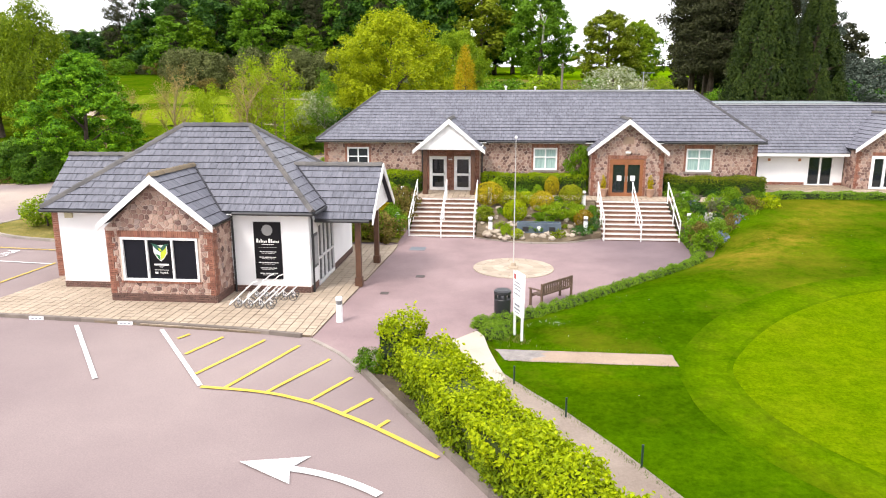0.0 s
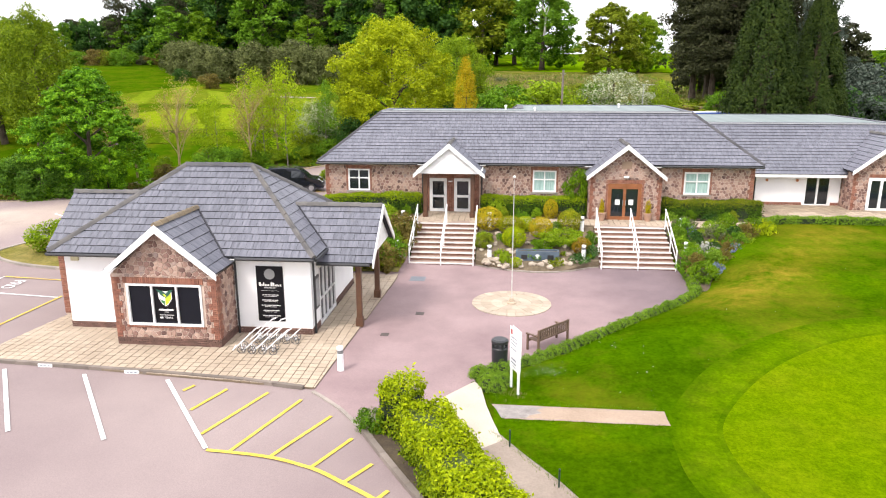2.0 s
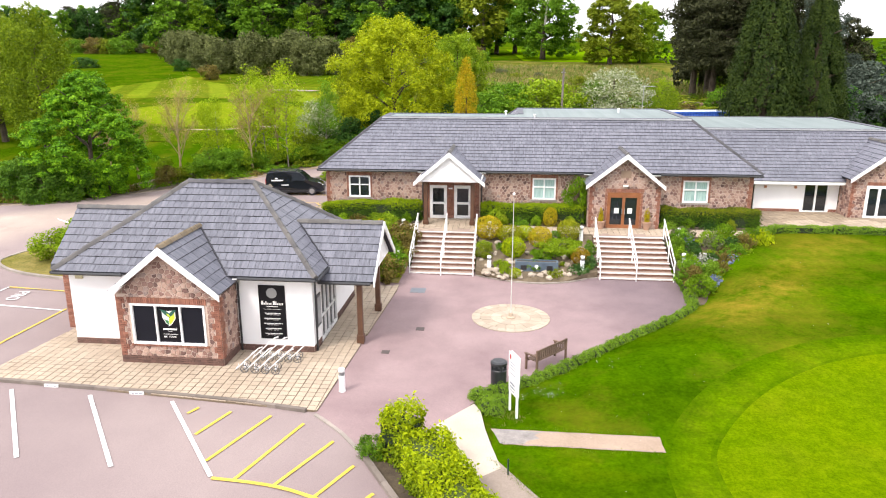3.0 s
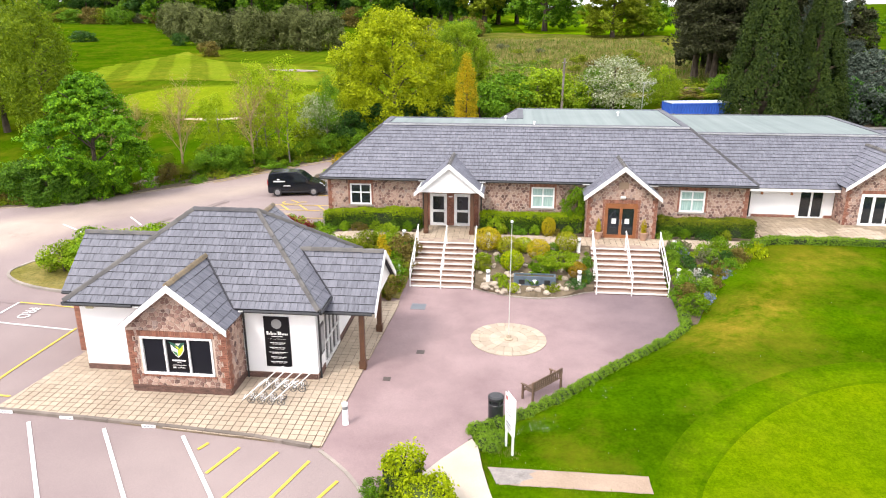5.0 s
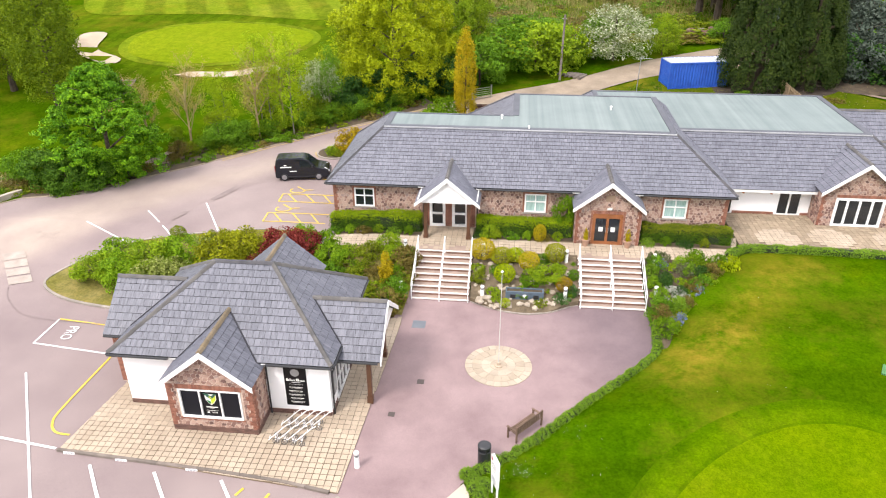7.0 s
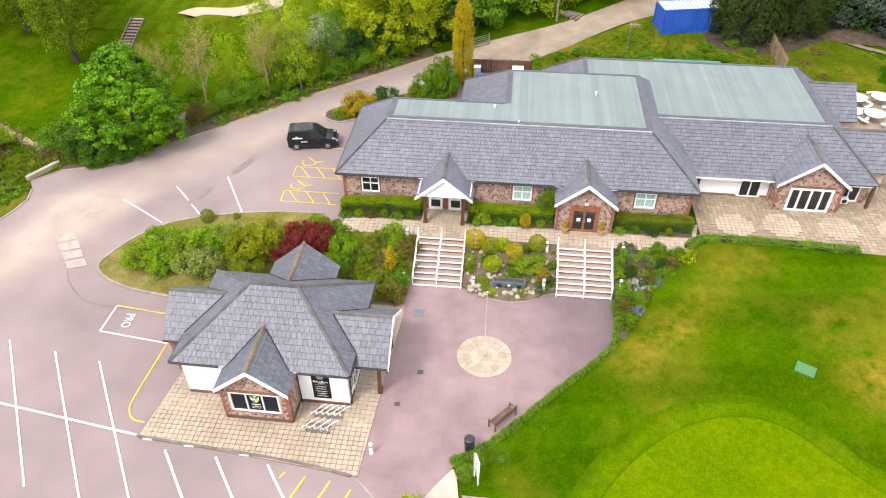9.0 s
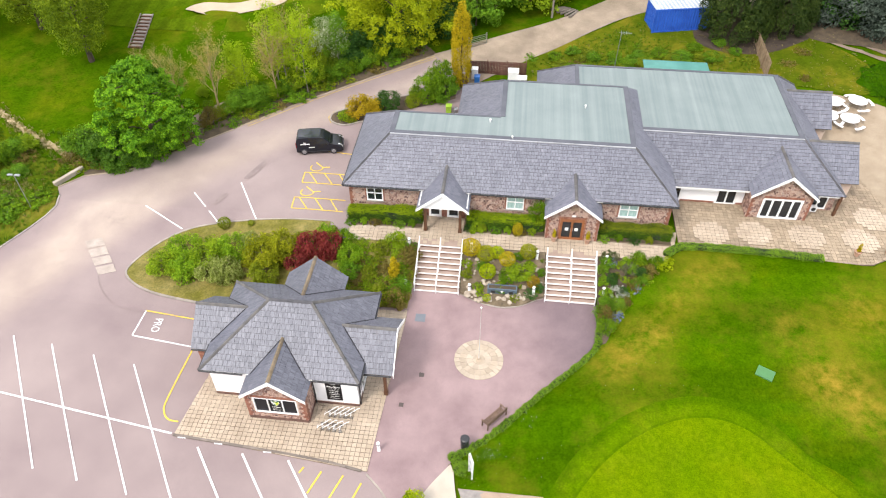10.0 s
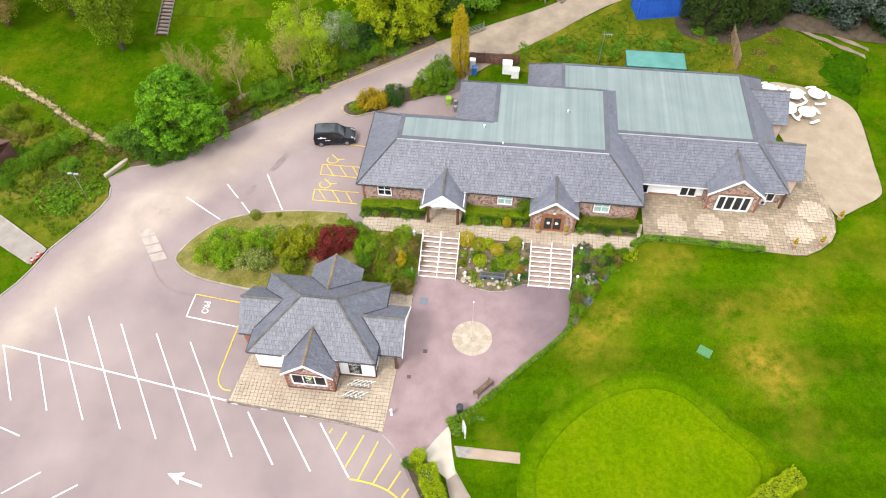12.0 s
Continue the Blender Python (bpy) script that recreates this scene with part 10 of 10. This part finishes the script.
for x, y, w, d, hh, m, lab in ((-2.9, 61.9, 0.6, 0.6, 1.1, WHITE, "white plastic bin in the store"), (0.9, 61.6, 1.0, 0.8, 1.3, WHITE, "white chest in the bin store"), (1.8, 61.0, 0.8, 0.7, 1.0, WHITE, "white crate in the bin store"), (-2.6, 61.0, 0.5, 0.5, 0.9, plain("blue_plastic", (0.0156, 0.0936, 0.312), 0.4), "blue plastic crate in the bin store"), (-4.9, 56.4, 0.5, 0.55, 0.8, plain("lime_plastic", (0.234, 0.39, 0.0312), 0.4), "lime green wheeled bin by the wall")):
    t = thing("storage_bin", lab, "bin", "yard bins", at=(x, y, height(x, y)))
    part("body", boxes((-w / 2, w / 2, -d / 2, d / 2, -0.05, hh * 0.86), bevel=0.02), m, t)
    part("lid", boxes((-w / 2 - 0.03, w / 2 + 0.03, -d / 2 - 0.03, d / 2 + 0.03, hh * 0.86, hh), bevel=0.02), m, t)
for x, y in ((-4.2, 56.2), (-4.1, 55.4)):
    bm = bmesh.new()
    lathe(bm, [(0.2, -0.05), (0.22, 0.1), (0.22, 0.6), (0.18, 0.68), (0.1, 0.7)], 14, (x, y, height(x, y)))
    tagged(part("steel_keg", bm, STEEL), "round steel keg by the kitchen wall", "keg", "kegs")


for i in range(34):
    x, y = (random.uniform(4.6, 14.5), random.uniform(62.2, 66.8)) if i < 22 else (random.uniform(12.0, 24.6), random.uniform(64.2, 67.6))
    K_BUSH.plant(x, y + 0.15 * (x - 4), "low brambles and weeds behind the wing", "weeds", "weeds behind the wing", name="bramble", height_to=random.uniform(0.35, 0.8), wide=random.uniform(1.6, 2.4), mat=(F_MID, F_HEDGE, F_OLIVE)[i % 3])


def picnic_table(x, y, turn):
    t = thing("picnic_table", "white round picnic table with four fixed benches", "table", "picnic tables")
    bm = bmesh.new()
    lathe(bm, [(0.8, 0.71), (0.84, 0.72), (0.84, 0.75), (0.82, 0.76)], 28)
    part("tabletop", bm, WHITE, t)
    for i in range(4):
        a = math.pi / 2 * i
        ring = [(r * math.cos(a + b), r * math.sin(a + b), 0.42) for r, bs in ((1.5, np.linspace(-0.4, 0.4, 6)), (1.24, np.linspace(0.42, -0.42, 6))) for b in bs]
        bm = bmesh.new()
        prism(bm, ring, (0, 0, 0.05))
        part("bench_seat", bm, RENDER, t)
        bm = bmesh.new()
        rod(bm, (0.3 * math.cos(a), 0.3 * math.sin(a), 0.7), (1.2 * math.cos(a), 1.2 * math.sin(a), -0.05), 0.035, n=6)
        rod(bm, (0.2 * math.cos(a), 0.2 * math.sin(a), 0.38), (1.25 * math.cos(a), 1.25 * math.sin(a), 0.4), 0.03, n=6)
        part("leg", bm, KERB, t)
    t.matrix_world = pose(x, y, height(x, y) + 0.13, 0, 0, turn)


for x, y, a in ((28.3, 60.7, 20), (30.7, 60.2, 45), (33.0, 60.5, 10), (31.6, 57.8, 30), (29.8, 58.1, 60)):
    picnic_table(x, y, a)
tp = thing("telegraph_pole", "grey weathered wooden telegraph pole", "pole")
tz = height(4.6, 73.5)
bm = bmesh.new()
rod(bm, (4.6, 73.5, tz - 0.3), (4.7, 73.5, tz + 6.4), 0.13, 0.1, 10)
part("mast", bm, PALE_BARK, tp)
part("step_iron", boxes((4.45, 4.9, 73.47, 73.53, tz + 6.0, tz + 6.06)), STEEL, tp)
aer = thing("aerial", "thin grey television aerial on a mast", "aerial")
bm = bmesh.new()
rod(bm, (10.2, 60.2, 4.2), (10.3, 60.2, 8.6), 0.03, n=6)
part("mast", bm, STEEL, aer)
for i, s in enumerate((0.5, 0.42, 0.36, 0.3)):
    bm = bmesh.new()
    rod(bm, (10.3 + 0.22 * i, 60.2 - s, 8.5), (10.3 + 0.22 * i, 60.2 + s, 8.5), 0.015, n=5)
    part("element", bm, STEEL, aer)
bm = bmesh.new()
rod(bm, (10.1, 60.2, 8.5), (11.2, 60.2, 8.5), 0.02, n=5)
part("boom", bm, STEEL, aer)
gate = thing("field_gate", "galvanised steel field gate across the track", "gate")
gp = wall_place((-3.9, 66.6, height(-3, 67.2)), (1.8, 1.2, 0), (1.2, -1.8, 0))
for a in (0.0, 2.1):
    part("post", oriented(gp, (a - 0.05, a + 0.05, -0.2, 1.3, -0.05, 0.05)), STEEL, gate)
for i in range(6):
    part("bar", oriented(gp, (0.05, 2.05, 0.15 + i * 0.19, 0.19 + i * 0.19, -0.02, 0.02)), STEEL, gate)
stp = thing("sleeper_steps", "timber sleeper steps climbing the grass bank", "steps")
for i in range(10):
    x, y = -38.95 - 0.11 * i, 64.0 + 0.62 * i
    part("sleeper", boxes((x - 0.62, x + 0.62, y - 0.1, y + 0.1, height(x, y) - 0.2, height(x, y) + 0.14), bevel=0.015), TIMBER, stp)
    part("gravel_tread", boxes((x - 0.55, x + 0.55, y + 0.105, y + 0.515, height(x, y) - 0.2, height(x, y) + 0.08)), KERB, stp)
for s in (-0.72, 0.72):
    bm = bmesh.new()
    rod(bm, (-38.95 + s, 63.9, height(-39, 63.9) + 0.05), (-40.0 + s, 70.0, height(-40, 70) + 0.1), 0.07, n=6)
    part("side_rail", bm, PALE_BARK, stp)
blk = part("stone_beam", boxes((-1.4, 1.4, -0.17, 0.17, -0.1, 0.32), bevel=0.03), surface("pale_block_stone", (0.312, 0.265, 0.211), (0.406, 0.351, 0.281), 1, 15, 0.9, 0.3, 0.01))
blk.matrix_world = pose(-36.4, 43.8, height(-36.4, 43.8) + 0.02, 0, 0, 62)
tagged(blk, "long pale stone beam at the verge's end", "block")
lamp = thing("street_lamp", "slim grey lamp post on the grass verge", "street lamp")
lz = height(-37.7, 39.8)
bm = bmesh.new()
rod(bm, (-37.7, 39.8, lz - 0.2), (-37.7, 39.8, lz + 3.4), 0.05, 0.035, 8)
part("mast", bm, STEEL, lamp)
for s in (-1, 1):
    part("lantern", boxes((-37.7 + s * 0.3 - 0.22, -37.7 + s * 0.3 + 0.22, 39.7, 39.9, lz + 3.38, lz + 3.48), bevel=0.02), STEEL, lamp)
for i in range(12):
    x, y = 20.2 + random.uniform(0, 4.4), 91.2 + random.uniform(-1.5, 1.5)
    bm = bmesh.new()
    bmesh.ops.create_icosphere(bm, subdivisions=2, radius=random.uniform(0.4, 0.9))
    for v in bm.verts:
        v.co *= 1 + 0.5 * noise.noise(v.co * 1.6 + Vector((i, 0, 0)))
        v.co.z *= 0.5
    ob = part("waste_pile", bm, DARK_BRICK if i % 4 else PALE_BARK)
    ob.location = (x, y, height(x, y) + 0.3)
    tagged(ob, "dark heap of tipped waste beside the track", "heap", "waste heaps")
for i in range(6):
    bm = bmesh.new()
    rod(bm, (-0.9, 0, 0), (0.9, 0, 0), 0.12 + 0.02 * (i % 3), 0.11, 9)
    lg = part("log", bm, PALE_BARK)
    lg.matrix_world = pose(5.2 + 0.35 * i, 75.4 - 0.25 * i, height(5.5, 75) + 0.1, 0, 0, 15 + 9 * i)
    tagged(lg, "cut log lying on the grass", "log", "cut logs")
shed = thing("garden_shed", "small dark shed with a red-brown roof", "shed")
sz = height(-49, 43.5)
part("wall", boxes((-50.5, -46.9, 41.2, 44.4, sz - 0.2, sz + 2.0)), FENCEWOOD, shed)
for s in (-1, 1):
    bm = bmesh.new()
    prism(bm, [(-50.7, 42.8 + s * 1.9, sz + 1.95), (-46.7, 42.8 + s * 1.9, sz + 1.95), (-46.7, 42.8, sz + 3.0), (-50.7, 42.8, sz + 3.0)], (0, 0, 0.08))
    part("roof", bm, FENCEWOOD, shed)
for x, y, hh, m in ((-46.3, 41.2, 1.5, F_MID), (-45.6, 42.0, 1.6, F_HEDGE), (-45.0, 42.9, 1.5, F_MID), (-44.4, 43.7, 1.6, F_HEDGE), (-43.8, 44.6, 1.5, F_MID), (-43.2, 45.4, 1.6, F_HEDGE), (-42.6, 46.3, 1.5, F_MID), (-42.0, 47.1, 1.3, F_LIME), (-47, 48, 1.2, F_OLIVE), (-44, 41.5, 0.9, F_OLIVE), (-41, 43.6, 0.8, F_MID), (-50, 50, 1.5, F_OLIVE)):
    K_BUSH.plant(x, y, "leafy shrub on the grass beside the car park", "shrub", "shrubs beside the car park", name="shrub", height_to=hh * 1.15, wide=(3.2 / hh) * 0.5, mat=m)

# Two small barrier weights and the pale edging at the side path's mouth.
RED_PLASTIC = plain("red_plastic", (0.45, 0.03, 0.03), 0.45)
for x, y in ((-39.68, 33.25), (-39.95, 32.6)):
    c = thing("traffic_cone", "small red and white plastic traffic cone on the path", "cone", "traffic cones", at=(x, y, height(x, y) + 0.06))
    part("foot", boxes((-0.2, 0.2, -0.2, 0.2, -0.02, 0.05), bevel=0.01), RED_PLASTIC, c)
    bm = bmesh.new()
    lathe(bm, [(0.15, 0.05), (0.125, 0.18)], 14)
    part("body", bm, RED_PLASTIC, c)
    bm = bmesh.new()
    lathe(bm, [(0.126, 0.18), (0.085, 0.38)], 14)
    part("band", bm, WHITE, c, "white reflective band")
    bm = bmesh.new()
    lathe(bm, [(0.084, 0.38), (0.05, 0.52), (0.03, 0.53)], 14)
    part("tip", bm, RED_PLASTIC, c)
for pts in ([(-52, 40.7), (-45.3, 37.15), (-39.4, 34.0)], [(-52, 37.9), (-44.0, 34.1), (-40.2, 32.3)]):
    kerb(pts, 0.03, 0.08, 0.12, label="pale edging stones along the side path")
# Weeds and tufts on the rough verges.
WEEDS = [(random.uniform(-53, -37.5), random.uniform(36.5, 48.5), random.uniform(0.25, 0.6), random.uniform(1.2, 2.4)) for i in range(26)]
WEEDS += [(x - random.uniform(0.3, 1.8), y + random.uniform(0.5, 2.0), random.uniform(0.25, 0.55), random.uniform(1.0, 1.8)) for x, y in curve(NORTH[1:], 8)]
WEEDS += [(random.uniform(2, 30), random.uniform(63, 70), random.uniform(0.15, 0.35), random.uniform(1.2, 2.2)) for i in range(26)]
WEEDS += [(random.uniform(-9, 24), random.uniform(88, 135), random.uniform(0.3, 0.8), random.uniform(2.0, 4.0)) for i in range(60)]
WEEDS = [w for w in WEEDS if not (w[0] > 26 and w[1] < 64.5) and not (w[0] < 9 and 66 < w[1] < 80)]
woodland("weeds", "rough weeds and grass tufts on the verges", WEEDS, [Recoloured(S_LOW, F_OLIVE), Recoloured(S_LOW, F_MID), Recoloured(S_LOW, F_HEDGE), Recoloured(S_LOW, F_BRONZE)])


def tufts(name, label, mat, spots, tall, blades, wide=0.05):
    """Rough grass: tufts of thin leaning blades, as one mass."""
    xy = np.repeat(np.array(spots), blades, axis=0)
    n = len(xy)
    foot = np.column_stack([xy + rng.normal(size=(n, 2)) * tall * 0.3, np.repeat([height(x, y) for x, y in spots], blades)])
    a = rng.uniform(0, 2 * math.pi, n)
    h = tall * rng.uniform(0.5, 1.25, n)
    lean = rng.uniform(0.1, 0.6, n) * h
    side = np.column_stack([-np.sin(a), np.cos(a), np.zeros(n)]) * wide / 2
    v = np.empty((n, 3, 3))
    v[:, 0], v[:, 1] = foot - side, foot + side
    v[:, 2] = foot + np.column_stack([np.cos(a) * lean, np.sin(a) * lean, h])
    ob = new(name, leaf_mesh(name, v.reshape(-1, 3), np.arange(n * 3).reshape(n, 3), mat))
    return tagged(ob, label, "grass", kind="stuff")


def scatter(n, x0, x1, y0, y1, keep=lambda x, y: True):
    pts = [(random.uniform(x0, x1), random.uniform(y0, y1)) for _ in range(n)]
    return [p for p in pts if keep(*p)]


F_STRAW = foliage("straw_grass_blades", (0.09, 0.105, 0.016), (0.2, 0.19, 0.05), (0.38, 0.33, 0.14), 0.3, 0.15)
F_BLADE = foliage("green_grass_blades", (0.03, 0.085, 0.002), (0.075, 0.16, 0.005), (0.16, 0.24, 0.012), 0.3, 0.3)
F_LUSH = foliage("lush_grass_blades", (0.02, 0.07, 0.002), (0.03, 0.095, 0.003), (0.06, 0.14, 0.006), 0.3, 0.5)
random.seed(77)
tufts("tall_grass", "tall straw-coloured rough grass on the bank", F_STRAW, scatter(2600, -9, 30, 96, 178), 0.85, 10, 0.12)
tufts("tall_grass", "green rough grass mixed into the bank", F_BLADE, scatter(1500, -9, 32, 90, 178), 0.7, 8, 0.14)
tufts("verge_grass", "uneven green grass on the verge beside the car park", F_BLADE, scatter(1700, -56, -37, 35.5, 50, lambda x, y: not inside(x, y, CARPARK) and abs(y - 34 + (x + 39.5) * 0.47) > 1.6 and not inside(x, y, [(-57, 57.5), (-37, 47.5), (-37, 45.6), (-57, 56)])), 0.28, 9, 0.07)
tufts("verge_grass", "uneven grass along the driveway verge", F_BLADE, [(x - random.uniform(0.4, 2.6), y + random.uniform(0.5, 3.0)) for x, y in curve(NORTH[1:], 30) for _ in range(5)], 0.3, 8, 0.07)
tufts("rough_tufts", "green weeds and tufts in the rough grass behind the wing", F_BLADE, scatter(1500, 2, 24.5, 62.6, 73, lambda x, y: y < 64 + 0.8 * (x - 2) and not (12.9 < x < 20.4 and y < 65.6) and not (x > 17 and y > 68) and not (14.6 < x < 22 and y > 70)), 0.2, 10, 0.06)
tufts("rough_tufts", "yellowish tufts in the rough grass behind the wing", F_STRAW, scatter(700, 2, 36, 61.8, 73, lambda x, y: y < 64 + 0.8 * (x - 2) and not (12.9 < x < 20.4 and y < 65.6) and not (x < 28.6 and y < 61.9) and not (27 < x and y < 63)), 0.13, 9, 0.05)
EDGE_LINES = [curve([(-0.3, 20.3), (-0.42, 19.62)], 8), [(x, 19.62) for x in np.arange(-0.4, 4.4, 0.1)], [(x, 18.62) for x in np.arange(-0.2, 4.4, 0.1)], curve([(-0.4, 17.8), (0.4, 16.7), (1.2, 15.6), (2.1, 14.0), (3.1, 12.2), (5.9, 7.0)], 30)]
tufts("path_straw", "dry straw-coloured grass along the earth footpath", F_STRAW, [(x + random.gauss(0, 0.2), y + random.gauss(0, 0.5)) for x, y in PATHLINE for _ in range(5)], 0.2, 9, 0.06)
tufts("path_straw", "dead brown grass in the rough below the shrubs", F_STRAW, [(random.gauss(-41.0, 1.5), random.gauss(41.2, 1.2)) for _ in range(260)], 0.22, 9, 0.07)
tufts("lawn_fringe", "longer grass left along the lawn's edges", F_BLADE, [(x + random.gauss(0, 0.05), y + random.gauss(0, 0.05)) for line in EDGE_LINES for x, y in line for _ in range(2)], 0.12, 7, 0.016)
tufts("lawn_fringe", "longer grass round the notice board's feet", F_STRAW, [(0.1 + random.gauss(0, 0.25), 20.35 + random.gauss(0, 0.28)) for _ in range(50)], 0.13, 7, 0.016)
daisy_v, daisy_f = [], []
for cx, cy, sx, sy, n in ((1.1, 21.9, 0.45, 0.3, 40), (3.4, 24.6, 0.4, 0.3, 10), (4.5, 22.0, 2.6, 2.4, 26), (9, 29.5, 3, 2.5, 24)):
    for _ in range(n):
        x, y = random.gauss(cx, sx), random.gauss(cy, sy)
        if x - lerp(y, EDGE_Y, EDGE_X) < 0.5 or inside(x, y, COLLAR):
            continue
        z, r, k = height(x, y) + 0.085, random.uniform(0.008, 0.014), len(daisy_v)
        daisy_v += [(x + r * math.cos(a), y + r * math.sin(a), z) for a in np.linspace(0, 6.283, 7)[:-1]]
        daisy_f.append(tuple(range(k, k + 6)))
tagged(mesh("daisies", daisy_v, daisy_f, PALE), "tiny white daisies scattered over the lawn", "flowers", kind="stuff")
tufts("lush_grass", "dark lush patch of uncut grass beside the gravel", F_LUSH, scatter(3000, 33.8, 40.4, 61.0, 68.6, lambda x, y: ((x - 37.2) / 3.0) ** 2 + ((y - 64.6) / 3.4) ** 2 < random.uniform(0.5, 1.0)), 0.09, 14, 0.05)


# ---- paving slabs ----
lay_slabs(pave, SHOP_PAVE, 0.3, FLOOR_Z, [(SX0, SX1, SY0, SY1), (BAY0, BAY1, BAYY, SY0), (-13.0, -9.5, 31, 32.9), (-17.95, -16.6, 25.95, 29.7)], PAVER, 300)
terr = tagged(new("terrace_paving"), "square cream paving slabs on the terrace", "paving", kind="structure")
lay_slabs(terr, TERR_A, 0.33, terrace_z, [(P2A, P2B, P2Y, 42), (-11.3, -5.3, 40.2, 41.7), (-1.9, 4.2, 40.2, 41.7), (8.2, 13.8, 40.2, 41.7)], PAVER, 200)
# Paler spots on the terrace where tables used to stand.
SPOT = 0.33
marks = [(14.4 + SPOT * round((x - 14.4) / SPOT), 39.95 + SPOT * round((y - 39.95) / SPOT)) for x, y in ((30.0, 45.0), (28.2, 42.4), (24.3, 42.2), (20.2, 42.1), (17.1, 41.9))]
lay_slabs(terr, TERR_B, SPOT, terrace_z, [(gx0, gx1, gy, 46)] + [(x - d, x + d, y - e, y + e) for x, y in marks for d, e in ((1.3, 0.64), (0.97, 0.97), (0.64, 1.3))], OLDPAVER, 100)
for x, y in marks:
    for box_ in ((x - 1.32, x + 1.32, y - 0.66, y + 0.66), (x - 0.99, x + 0.99, y + 0.66, y + 0.99), (x - 0.99, x + 0.99, y - 0.99, y - 0.66), (x - 0.66, x + 0.66, y + 0.99, y + 1.32), (x - 0.66, x + 0.66, y - 1.32, y - 0.99)):
        lay_slabs(terr, [(box_[0], box_[2]), (box_[1], box_[2]), (box_[1], box_[3]), (box_[0], box_[3])], SPOT, terrace_z, [], PAVER, 0)
